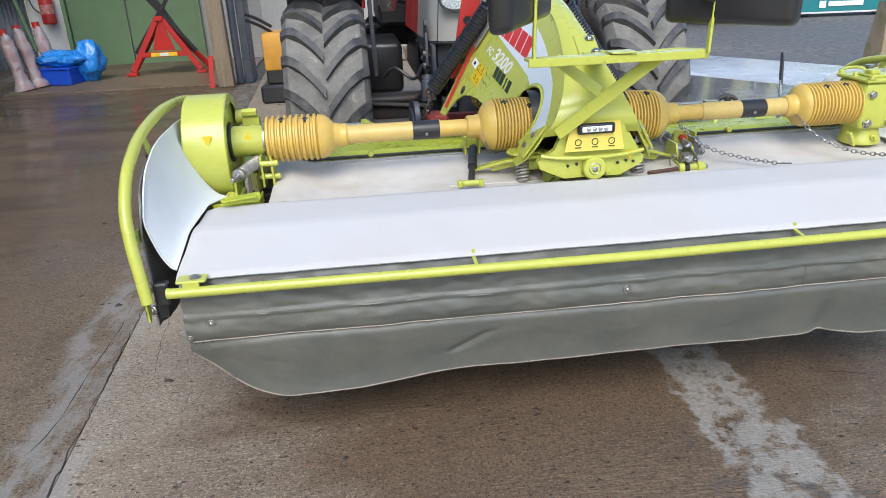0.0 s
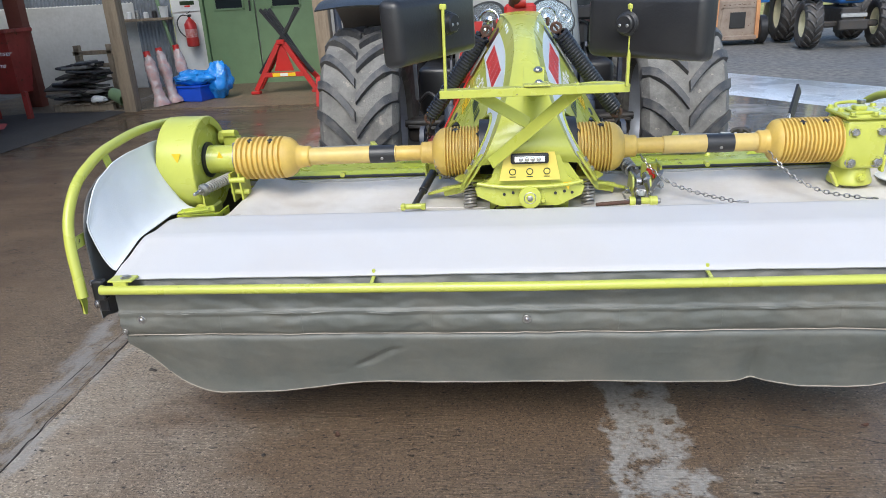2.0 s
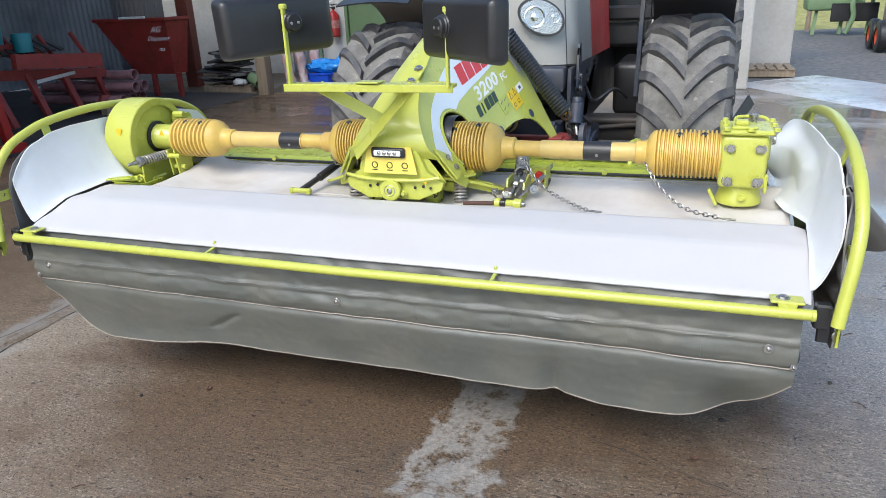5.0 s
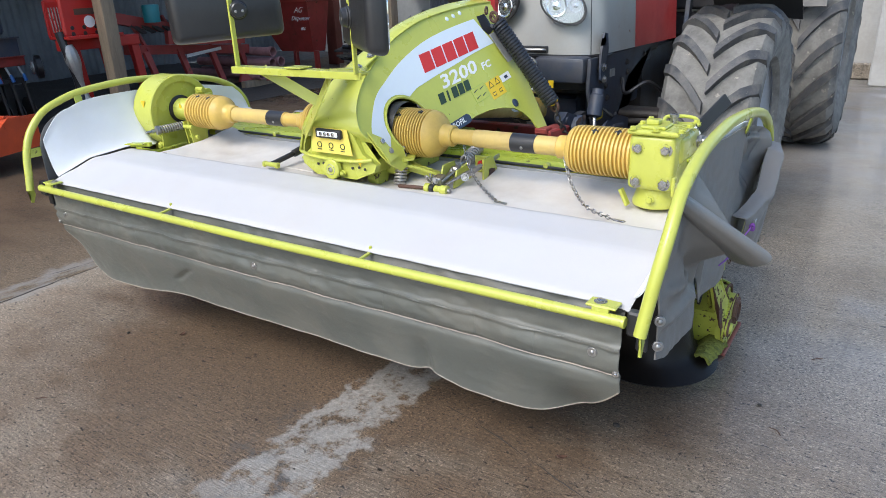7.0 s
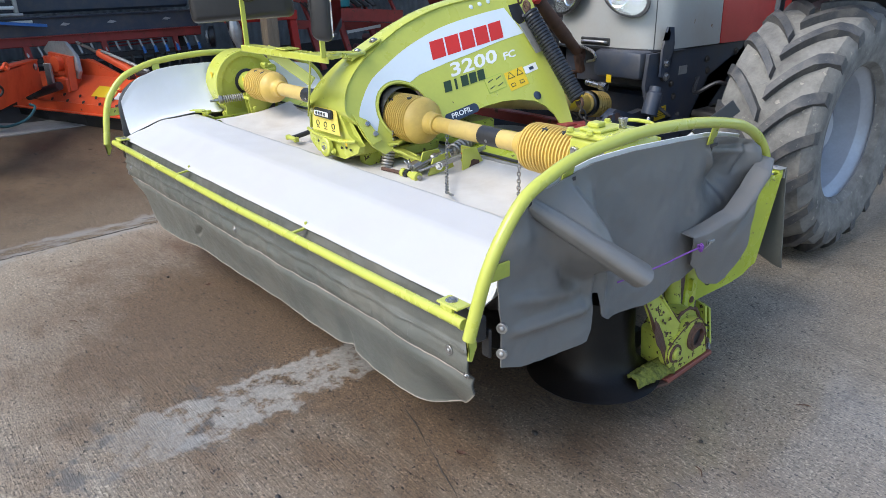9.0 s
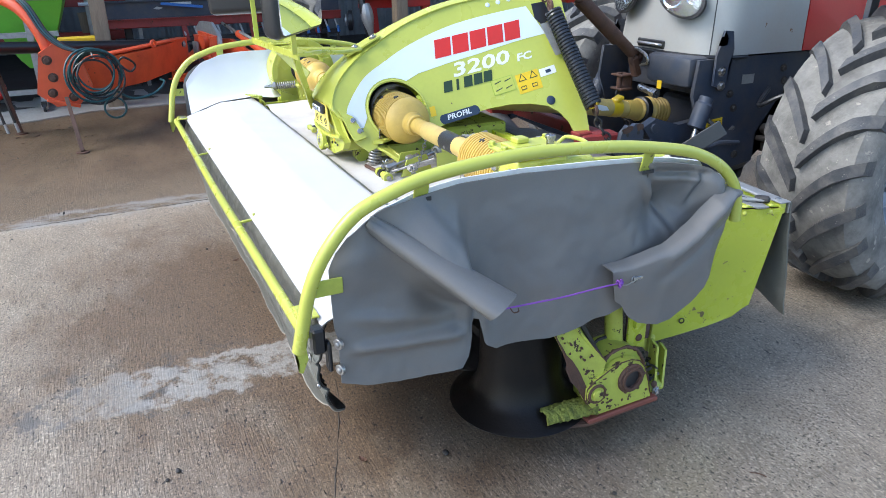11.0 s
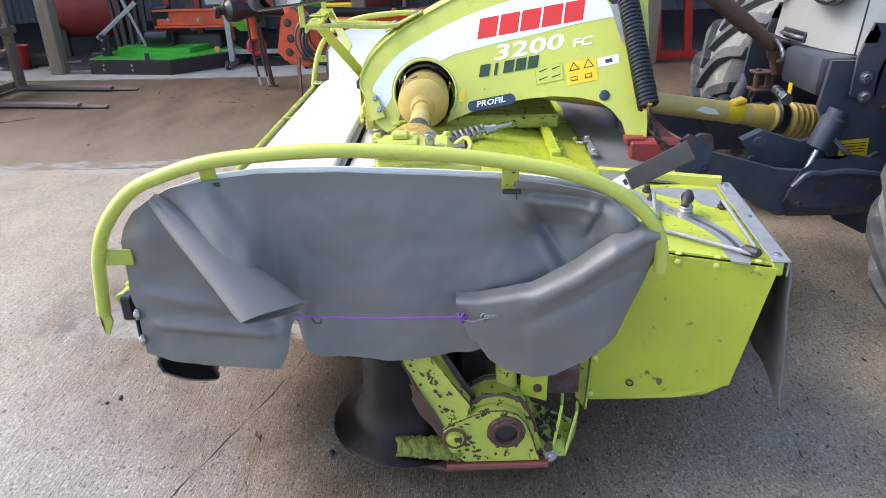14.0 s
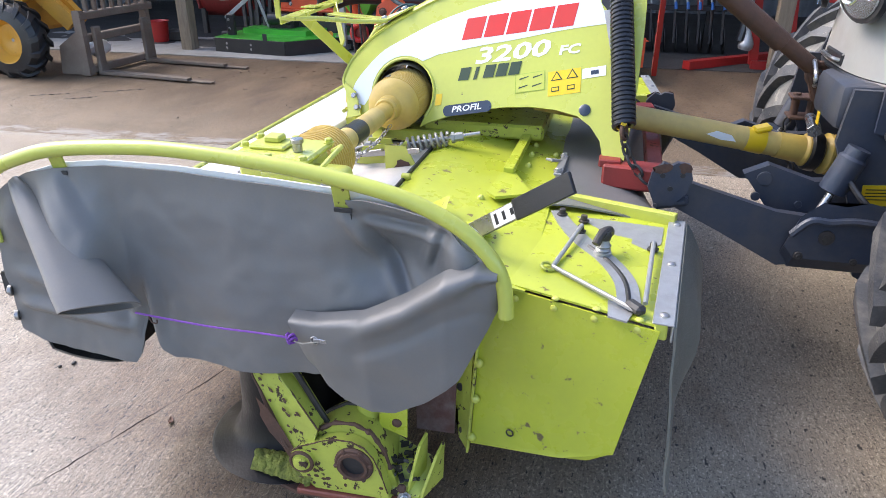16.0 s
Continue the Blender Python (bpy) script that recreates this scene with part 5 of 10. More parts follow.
for fix in (lambda b: b, mirrored):
    part("name_plate", fix(decal(rounded(0.972, 0.951, 1.130, 0.982, 0.020))), NAVY_PRINT, arm, "navy name strip")
    part("pictogram_frame", fix(decal([(1.238, 1.033), (1.352, 1.056), (1.346, 1.121), (1.232, 1.098)])), OLIVE_PRINT, arm, "olive outlined pictogram")
    part("pictogram_ground", fix(decal([(1.241, 1.036), (1.349, 1.058), (1.343, 1.118), (1.235, 1.0965)], 0.0014, 0.0004)), LIME, arm)
    for k in range(4):
        yy, zz = 1.25 + 0.052 * (k % 2), 1.05 + 0.0105 * (k % 2) + 0.030 * (k // 2)
        part("pictogram_line", fix(decal([(yy, zz), (yy + 0.034, zz + 0.014), (yy + 0.036, zz + 0.018), (yy, zz + 0.005)], 0.0020, 0.0003)), DARK_PRINT, arm)
    part("warning_label", fix(decal([(1.366, 1.033), (1.487, 1.058), (1.480, 1.140), (1.359, 1.115)])), DECAL_YELLOW, arm, "yellow warning label with triangles")
    for k in range(2):
        yy, zz = 1.372 + 0.058 * k, 1.086 + 0.012 * k
        part("triangle_outline", fix(decal([(yy, zz), (yy + 0.044, zz + 0.009), (yy + 0.019, zz + 0.036)], 0.0016)), DARK_PRINT, arm)
        part("triangle_inset", fix(decal([(yy + 0.006, zz + 0.004), (yy + 0.037, zz + 0.0105), (yy + 0.0195, zz + 0.0295)], 0.0026, 0.0003)), DECAL_YELLOW, arm)
        part("pictogram", fix(decal([(yy + 0.006, zz - 0.037), (yy + 0.034, zz - 0.031), (yy + 0.033, zz - 0.015), (yy + 0.005, zz - 0.021)], 0.0016)), DARK_PRINT, arm)
        part("pictogram_inset", fix(decal([(yy + 0.009, zz - 0.033), (yy + 0.031, zz - 0.0285), (yy + 0.0305, zz - 0.019), (yy + 0.0085, zz - 0.0235)], 0.0026, 0.0003)), DECAL_YELLOW, arm)
    part("white_label", fix(decal([(1.489, 1.102), (1.574, 1.120), (1.571, 1.153), (1.486, 1.135)])), WHITE, arm, "white pictogram label")
    part("pictogram", fix(decal([(1.52, 1.118), (1.548, 1.124), (1.545, 1.137), (1.517, 1.131)], 0.0016)), NAVY_PRINT, arm)
    part("small_label", fix(decal([(0.915, 0.965), (0.941, 0.969), (0.941, 1.010), (0.915, 1.006)])), DECAL_YELLOW, arm, "small yellow label")
    part("plug", fix(lathe(on_arm(1.51, 1.0), ARM_N, [(0, 0.022), (0.003, 0.022), (0.006, 0.017)], 22)), NAVY_PRINT, arm, "dark round plug")
    for k in range(3):
        part("stud", fix(dome(on_arm(1.31 + 0.055 * k, 1.427 + 0.011 * k, 0.0), ARM_N, 0.012, 0.004)), WHITE_BAND, arm)
part("name_text", arm_text("PROFIL", 0.988, 0.947, 0.034, 0.195, wide=1.15, bold=0.0008), WHITE, arm, "white printed PROFIL")
part("name_text", arm_text("PROFIL", 1.117, 0.972, 0.033, 0.195, True), WHITE, arm, "white printed PROFIL")
part("red_strip", mirrored(bar(on_arm(1.675, 1.47, 0.01), on_arm(1.60, 0.895, 0.01), 0.026, 0.006, ARM_N)), RED_PRINT, arm, "orange-red strip")

# front casting with lamp bar, label and roller
nose = part("front_casting", joined(
    plate([(-0.105, 0.478, 1.045), (0.105, 0.478, 1.045), (0.150, 0.500, 0.925), (0.215, 0.510, 0.880), (0.205, 0.505, 0.850), (0.115, 0.490, 0.812), (-0.115, 0.490, 0.812), (-0.205, 0.505, 0.850), (-0.215, 0.510, 0.880), (-0.150, 0.500, 0.925)], (0, 0.03, 0)),
    box((0, 0.60, 0.86), (0.36, 0.18, 0.06), bev=0.012, seg=2), box((0, 0.57, 0.95), (0.20, 0.14, 0.16), bev=0.02, seg=2)), LIME, mower, "lime green front casting")
part("cross_lip", sweep(smooth_path([(-0.205, 0.497, 0.905), (-0.12, 0.482, 0.895), (0, 0.476, 0.893), (0.12, 0.482, 0.895), (0.205, 0.497, 0.905)], 6), 0.008, 8), LIME, nose)
part("yellow_label", plate([(-0.118, 0.4735, 0.920), (0.118, 0.4735, 0.920), (0.096, 0.4735, 1.030), (-0.096, 0.4735, 1.030)], (0, 0.003, 0)), LABEL_PALE, nose, "yellow warning label")
for x in (-0.066, 0.0, 0.066):
    part("pictogram", joined(ring((x, 0.4725, 0.955), (0, 1, 0), 0.012, 0.002, 14, 5), bar((x - 0.012, 0.4725, 0.935), (x + 0.012, 0.4725, 0.935), 0.003, 0.003, (0, 1, 0), 0)), DARK_PRINT, nose)
lamp = part("lamp_bar", box((0.0, 0.466, 1.008), (0.146, 0.022, 0.042), bev=0.012, seg=3), BLACK, nose, "black rubber lamp bar")
part("lamp_lens", box((0.0, 0.4535, 1.008), (0.116, 0.006, 0.022), bev=0.003), LED, lamp)
for x in (-0.034, -0.011, 0.011, 0.034):
    part("lamp_cell", lathe((x, 0.450, 1.008), (0, -1, 0), [(0, 0.009), (0.002, 0.008), (0.003, 0.004)], 14), REFLECTOR, lamp)
roller = part("catch_roller", lathe((0, 0.478, 0.852), (0, -1, 0), [(0, 0.045), (0.018, 0.045), (0.022, 0.041), (0.022, 0.034)], 30), LIME, nose)
part("roller_pin", joined(lathe((0, 0.470, 0.852), (0, -1, 0), [(0, 0.028), (0.012, 0.028), (0.015, 0.022), (0.010, 0.016)], 26), lathe((0, 0.462, 0.852), (0, -1, 0), [(0, 0.011), (0.010, 0.011), (0.012, 0.007)], 18)), STEEL, roller, "steel pin")
for x, z in ((-0.10, 0.862), (-0.065, 0.868), (0.10, 0.862), (0.135, 0.868), (0.165, 0.862)):
    part("bolt_hole", cyl((x, 0.481 + abs(x) * 0.08, z), (x, 0.477 + abs(x) * 0.08, z), 0.006, seg=10, bev=0), BLACK, nose)
part("roller_bolt", bolt((0.052, 0.478, 0.838), (0, -1, 0), 0.010, 0.012), LIME, nose)
part("warning_label", plate([(0.128, 0.480, 0.905), (0.150, 0.484, 0.875), (0.160, 0.486, 0.908)], (0, -0.001, 0)), DECAL_YELLOW, nose)
for s in (-1, 1):
    part("side_lug", plate([on_arm(0.505, 1.015, 0.010), on_arm(0.56, 0.985, 0.010), on_arm(0.60, 0.90, 0.010), on_arm(0.545, 0.885, 0.010)] if s > 0 else [V(-p.x, p.y, p.z) for p in (on_arm(0.505, 1.015, 0.010), on_arm(0.56, 0.985, 0.010), on_arm(0.60, 0.90, 0.010), on_arm(0.545, 0.885, 0.010))], (s * 0.008, -0.002, 0.004)), LIME, nose)
    for y, z in ((0.555, 0.968), (0.575, 0.925)):
        p = on_arm(y, z, 0.014)
        part("lug_bolt", bolt((s * p.x, p.y, p.z), (s * ARM_N.x, ARM_N.y, ARM_N.z), 0.0125, 0.011), STEEL, nose)
    wing = part("spring_wing", plate([(s * 0.14, 0.64, 0.876), (s * 0.28, 0.625, 0.878), (s * 0.305, 0.66, 0.880), (s * 0.28, 0.71, 0.884), (s * 0.14, 0.73, 0.882)], (0, 0, 0.010)), LIME, nose)
    part("side_arm", joined(bar((s * 0.17, 0.640, 0.872), (s * 0.30, 0.675, 0.850), 0.050, 0.012), bar((s * 0.295, 0.673, 0.851), (s * 0.42, 0.735, 0.805), 0.045, 0.012), bar((s * 0.19, 0.665, 0.860), (s * 0.36, 0.715, 0.815), 0.012, 0.040)), LIME, nose, "curved lime green side arm")
    spr = part("support_spring", coil((s * 0.243, 0.626, 0.768), (s * 0.243, 0.658, 0.872), 0.024, 0.0056, 8), SPRING, nose, "upright steel spring")
    part("spring_bolt", joined(cyl((s * 0.243, 0.62, 0.74), (s * 0.243, 0.672, 0.935), 0.009, seg=12), lathe((s * 0.243, 0.664, 0.889), (0, 0.2, 1), [(0, 0.018), (0.014, 0.018)], 6), lathe((s * 0.243, 0.660, 0.872), (0, 0, 1), [(0, 0.028), (0.006, 0.028)], 18)), STEEL, spr)
    part("lower_arm", joined(bar((s * 0.10, 0.58, 0.845), (s * 0.22, 0.95, 0.82), 0.05, 0.03), cyl((s * 0.10, 0.62, 0.80), (s * 0.16, 0.62, 0.80), 0.04, seg=20)), LIME_WORN, nose)
part("bed_bracket", joined(box((0, 0.80, 0.83), (0.50, 0.30, 0.05), bev=0.008), box((0, 1.1, 0.86), (0.42, 0.5, 0.06), bev=0.01)), LIME_WORN, nose)

# black damper strut
strut = part("damper_strut", joined(cyl((-0.470, 0.55, 0.805), (-0.440, 0.70, 0.838), 0.013, seg=14), cyl((-0.445, 0.675, 0.832), (-0.415, 0.83, 0.870), 0.019, seg=16)), BLACK, mower, "black gas damper strut")
part("strut_foot", joined(cyl((-0.505, 0.548, 0.803), (-0.440, 0.548, 0.803), 0.012, seg=12), box((-0.515, 0.548, 0.802), (0.02, 0.026, 0.026), bev=0.004), box((-0.432, 0.548, 0.802), (0.02, 0.026, 0.026), bev=0.004)), LIME, strut)
part("strut_head", joined(box((-0.445, 0.87, 0.872), (0.010, 0.07, 0.07), bev=0.004), box((-0.385, 0.87, 0.872), (0.010, 0.07, 0.07), bev=0.004), box((-0.415, 0.905, 0.885), (0.07, 0.012, 0.045), bev=0.003)), LIME, strut)

# latch with spring, handle and hooks
latch = part("latch", joined(plate([(0.43, 0.69, 0.885), (0.43, 0.78, 0.885), (0.43, 0.81, 0.80), (0.43, 0.66, 0.80)], (0.008, 0, 0)), plate([(0.50, 0.69, 0.87), (0.50, 0.78, 0.885), (0.50, 0.81, 0.80), (0.50, 0.66, 0.80)], (0.008, 0, 0)), box((0.46, 0.60, 0.806), (0.10, 0.028, 0.028), bev=0.01)), LIME, mower, "lime green latch with steel links")
part("latch_plate", plate([(0.565, 0.80, 0.90), (0.565, 0.88, 0.90), (0.565, 0.93, 0.81), (0.565, 0.80, 0.80)], (0.008, 0, 0)), LIME, latch)
part("latch_back", box((0.53, 0.86, 0.862), (0.07, 0.010, 0.075), bev=0.003), LIME, latch)
part("latch_spring", coil((0.455, 0.835, 0.868), (0.425, 1.01, 0.900), 0.024, 0.0065, 8), SPRING, latch, "pale zinc spring on a rod")
part("latch_rod", cyl((0.462, 0.76, 0.855), (0.405, 1.13, 0.922), 0.009, seg=12), STEEL, latch)
part("spring_nut", lathe((0.423, 1.02, 0.902), (-0.15, 0.97, 0.17), [(0, 0.022), (0.012, 0.022), (0.014, 0.017), (0.045, 0.017)], 6), ZINC, latch)
part("latch_roller", lathe((0.443, 0.735, 0.850), (0.35, 0, 0), [(0, 0.012), (0.01, 0.022), (0.03, 0.022), (0.04, 0.012)], 18), STEEL, latch)
part("latch_link", bar((0.46, 0.62, 0.812), (0.45, 0.74, 0.85), 0.02, 0.012), STEEL, latch)
part("red_catch", joined(cyl((0.533, 0.838, 0.866), (0.533, 0.86, 0.866), 0.016, seg=14), bar((0.54, 0.85, 0.875), (0.552, 0.845, 0.835), 0.024, 0.008)), RED_PRINT, latch, "red catch tag")
part("threaded_rod", cyl((0.27, 0.585, 0.800), (0.42, 0.595, 0.806), 0.008, seg=10), RUSTY, latch)
part("link_bar", bar((0.49, 0.62, 0.825), (0.57, 0.79, 0.88), 0.018, 0.010), STEEL, latch)
part("eye_bush", joined(lathe((0.405, 0.598, 0.806), (1, 0, 0), [(0, 0.012), (0, 0.020), (0.022, 0.020), (0.022, 0.012)], 18), lathe((0.485, 0.598, 0.806), (1, 0, 0), [(0, 0.012), (0, 0.021), (0.030, 0.021), (0.032, 0.012)], 18)), LIME, latch)
part("eye_pin", cyl((0.395, 0.598, 0.806), (0.530, 0.598, 0.806), 0.010, seg=12), STEEL, latch)
part("black_sleeve", cyl((0.430, 0.598, 0.806), (0.450, 0.598, 0.806), 0.019, seg=16), BLACK, latch)
part("latch_block", joined(box((0.452, 0.632, 0.838), (0.045, 0.050, 0.034), (12, 0, 0), bev=0.005), bolt((0.452, 0.606, 0.840), (0, -1, 0.2), 0.010, 0.009)), STEEL, latch, "zinc plated block")
part("link_bolt", bolt((0.545, 0.690, 0.845), (0.4, -0.9, 0.2), 0.012, 0.012), STEEL, latch)
part("rod_end", lathe((0.492, 0.690, 0.866), (-0.05, 0.95, 0.22), [(0, 0.010), (0.006, 0.017), (0.030, 0.017), (0.034, 0.011), (0.060, 0.011)], 6), STEEL, latch)
part("thin_rod", cyl((0.488, 0.600, 0.842), (0.493, 0.690, 0.866), 0.005, seg=8), STEEL, latch)
part("catch_bar", bar((0.548, 0.690, 0.848), (0.575, 0.935, 0.890), 0.006, 0.020), STEEL, latch)
part("rust_patch", flake((0.574, 0.865, 0.825), V(0, 0.030, 0.0), V(0, 0.0, 0.028), 5.0), RUSTY, latch)
part("hook_ring", ring((0.400, 0.64, 0.842), (0.6, 0.5, 0), 0.013, 0.003, 16, 6), STEEL, latch)
part("wire_hook", sweep(smooth_path([(0.40, 0.66, 0.80), (0.385, 0.64, 0.83), (0.395, 0.62, 0.85), (0.415, 0.63, 0.83)], 5), 0.004, 7), STEEL, latch)
latch.location.z -= 0.020

# mirror carrier
bracket = part("mirror_carrier", joined(bar((-0.315, 0.285, 1.298), (0.338, 0.335, 1.290), 0.060, 0.012), bar((-0.315, 0.258, 1.290), (0.338, 0.308, 1.282), 0.010, 0.028)), LIME, mower, "lime green flat bar mirror carrier")
part("pad", box((0.02, 0.305, 1.306), (0.09, 0.07, 0.006), bev=0.002), LIME, bracket)
part("cross_bar", bar((-0.20, 0.32, 1.288), (-0.005, 0.428, 1.150), 0.046, 0.007, (0.2, -1, 0.5)), LIME, bracket)
part("cross_bar", bar((0.175, 0.325, 1.288), (-0.150, 0.476, 0.990), 0.046, 0.007, (-0.2, -1, 0.5)), LIME, bracket)
part("carrier_tube", sweep(smooth_path([(0.33, 0.33, 1.29), (0.25, 0.42, 1.285), (0.12, 0.55, 1.262), (0.07, 0.66, 1.262)], 6), 0.010, 8), LIME, bracket)
part("carrier_plate", joined(bar((-0.01, 0.38, 1.275), (0.03, 0.66, 1.262), 0.075, 0.008), bar((0.02, 0.60, 1.235), (0.03, 0.76, 1.315), 0.085, 0.010, (0, -0.5, 1))), LIME, bracket)
for y, z in ((0.64, 1.268), (0.73, 1.308)):
    part("carrier_bolt", bolt((0.045, y, z), (0, -0.45, 1), 0.013, 0.009), STEEL, bracket)
MIRRORS = ((-0.290, 0.255, 1.522, -0.330, -2.5, 58.0, 0.45), (0.330, 0.275, 1.493, 0.385, 1.5, -37.0, 0.43))
for px, py, pz, cx, lean, turn, wid in MIRRORS:
    sgn = -1 if px < 0 else 1
    part("mirror_post", joined(bar((px - 0.004, py + 0.02, 1.29), (px, py + 0.015, pz + 0.05), 0.010, 0.022, (0, 1, 0)), box((px, py + 0.015, pz + 0.055), (0.024, 0.024, 0.02), bev=0.004)), LIME, bracket)
    m = pose(cx, 0.285, pz - 0.008, 0, lean, turn)
    shell = bmesh.new()
    bmesh.ops.create_cube(shell, size=1)
    bmesh.ops.scale(shell, vec=(wid, 0.075, 0.212), verts=shell.verts)
    for v in shell.verts:
        if v.co.y > 0:
            v.co.x *= 1.04
            v.co.z *= 1.05
        else:
            v.co.x *= 0.95
            v.co.z *= 0.93
    bmesh.ops.bevel(shell, geom=shell.edges[:], offset=0.026, segments=4, affect="EDGES", profile=0.5)
    shell.transform(m)
    mir = part("mirror", shell, BLACK, mower, "black plastic road mirror", 50)
    face = bmesh.new()
    bmesh.ops.create_cube(face, size=1)
    bmesh.ops.scale(face, vec=(wid - 0.025, 0.006, 0.187), verts=face.verts)
    bmesh.ops.bevel(face, geom=[e for e in face.edges if abs(e.verts[0].co.y - e.verts[1].co.y) > 0.001], offset=0.03, segments=4, affect="EDGES", profile=0.5)
    face.transform(m @ pose(0, 0.0385, 0))
    part("mirror_glass", face, MIRROR, mir, "mirror glass")
    knob = lathe(m @ V((px - cx) * 0.98, -0.034, 0.008), (m.to_3x3() @ V(0, -1, 0)), [(0, 0.040), (0.006, 0.040), (0.010, 0.036), (0.014, 0.037), (0.018, 0.033), (0.030, 0.031), (0.034, 0.026)], 28)
    part("mirror_clamp", knob, BLACK, mir)
    for dx in (-0.014, 0.014):
        part("clamp_screw", dome(m @ V((px - cx) * 0.98 + dx, -0.067, 0.004), (m.to_3x3() @ V(0, -1, 0)), 0.006, 0.003), STEEL, mir)

# big black lift springs and their chains
for s in (1, -1):
    top, low = V(s * 0.196, 1.600, 1.395), V(s * 0.492, 1.655, 0.985)
    sp = part("lift_spring", coil(top, low, 0.034, 0.0098, 30, 14, 7), COIL_BLACK, mower, "long black coil spring")
    d = (low - top).normalized()
    part("spring_eye", joined(cyl(top - d * 0.06, low + d * 0.03, 0.006, seg=8), ring(top - d * 0.03, (0.2, 1, 0.1), 0.024, 0.008), ring(low + d * 0.02, (0.3, 1, 0.2), 0.026, 0.008), ring(top - d * 0.07 + V(-s * 0.02, 0, 0), (1, 0.2, 0), 0.018, 0.005)), RUSTY, sp)
    part("spring_plate", joined(plate([on_arm(1.545, 1.33, 0.012), on_arm(1.60, 1.34, 0.012), on_arm(1.63, 1.20, 0.012), on_arm(1.585, 1.19, 0.012)] if s > 0 else [V(-p.x, p.y, p.z) for p in (on_arm(1.545, 1.33, 0.012), on_arm(1.60, 1.34, 0.012), on_arm(1.63, 1.20, 0.012), on_arm(1.585, 1.19, 0.012))], (s * 0.006, 0, 0))), ZINC, sp)
    part("spring_chain", chain([low + d * 0.03, V(s * 0.515, 1.675, 0.90), V(s * 0.53, 1.72, 0.835), V(s * 0.54, 1.76, 0.80)], 0.05, 0.0055), DARK, sp)
    part("lynch_ring", joined(ring(low + V(0.0, -0.012, 0.012), (0.6, -0.7, 0.3), 0.024, 0.003), cyl(low + V(-0.02, -0.02, 0.01), low + V(0.03, 0.0, 0.02), 0.011, seg=12)), DECAL_YELLOW, sp, "yellow lynch pin")
    part("arm_slot", plate([on_arm(1.53, 1.425, 0.001), on_arm(1.60, 1.435, 0.001), on_arm(1.615, 1.36, 0.001), on_arm(1.56, 1.33, 0.001), on_arm(1.53, 1.36, 0.001)] if s > 0 else [V(-p.x, p.y, p.z) for p in (on_arm(1.53, 1.425, 0.001), on_arm(1.60, 1.435, 0.001), on_arm(1.615, 1.36, 0.001), on_arm(1.56, 1.33, 0.001), on_arm(1.53, 1.36, 0.001))], (s * 0.001, 0, 0)), BLACK, arm)
    part("coupling_foot", joined(box((s * 0.475, 1.70, 0.805), (0.10, 0.20, 0.085), (0, 0, -s * 8), bev=0.008), box((s * 0.46, 1.62, 0.845), (0.07, 0.08, 0.03), bev=0.005)), RED_FADED, arm, "worn red coupling foot")

STAINED_PLATE = surface("stained_red_plate", (0.085, 0.034, 0.028), 0.7, stain=(0.20, 0.17, 0.155), stain_amount=0.75, stain_scale=13, grain=0.3, bump=0.2)
# ---- bed, deck and rear hood ----
deck = part("deck_plate", sheet(lambda u, v: (-1.42 + 2.84 * u, 0.955 + 0.49 * v + 0.0 * u, 0.852 - 0.022 * step(0.10, 0.0, v) - 0.0655 * v), 40, 20, 0.006), LIME_DECK, mower, "lime green sheet deck")
part("front_lip", box((0.0, 0.952, 0.815), (2.84, 0.008, 0.040), bev=0.002), LIME_DECK, deck)
part("seal_strip", box((0.0, 0.942, 0.838), (2.70, 0.012, 0.012), bev=0.003), RUBBER_BLACK, deck, "black rubber seal")
part("zinc_strip", box((0.0, 0.938, 0.818), (2.70, 0.010, 0.020), bev=0.002), ZINC, deck)
for x in (-0.85, -0.2, 0.80):
    part("deck_clip", cyl((x, 0.935, 0.845), (x, 0.965, 0.845), 0.012, seg=12), LIME, deck)
part("deck_rib", joined(bar((-0.62, 1.290, 0.842), (0.66, 1.280, 0.842), 0.036, 0.030), plate([(0.60, 1.265, 0.832), (0.86, 1.240, 0.830), (0.90, 1.275, 0.828), (0.82, 1.385, 0.820), (0.64, 1.30, 0.828)], (0, 0, 0.010))), LIME_DECK, deck)
part("edge_strap", joined(bar((0.32, 1.452, 0.815), (0.57, 1.442, 0.815), 0.028, 0.008), bolt((0.35, 1.45, 0.82), (0, 0, 1), 0.012, 0.010), bolt((0.54, 1.443, 0.82), (0, 0, 1), 0.012, 0.010)), ZINC, deck, "grey zinc strap")
for x, y in ((0.20, 1.32), (0.33, 1.32), (-0.05, 1.25), (0.47, 1.325), (0.88, 1.225), (0.28, 1.41)):
    part("deck_stud", dome((x, y, 0.843 - (y - 0.99) * 0.115), (0, 0.3, 1), 0.013, 0.018), LIME, deck)
part("corner_strap", bar((0.39, 1.44, 0.812), (0.46, 1.40, 0.835), 0.03, 0.010), ZINC, deck)
part("triangle_tab", plate([(1.02, 1.10, 0.845), (1.16, 1.16, 0.838), (1.05, 1.16, 0.885)], (0.006, 0.004, 0)), LIME_DECK, deck)
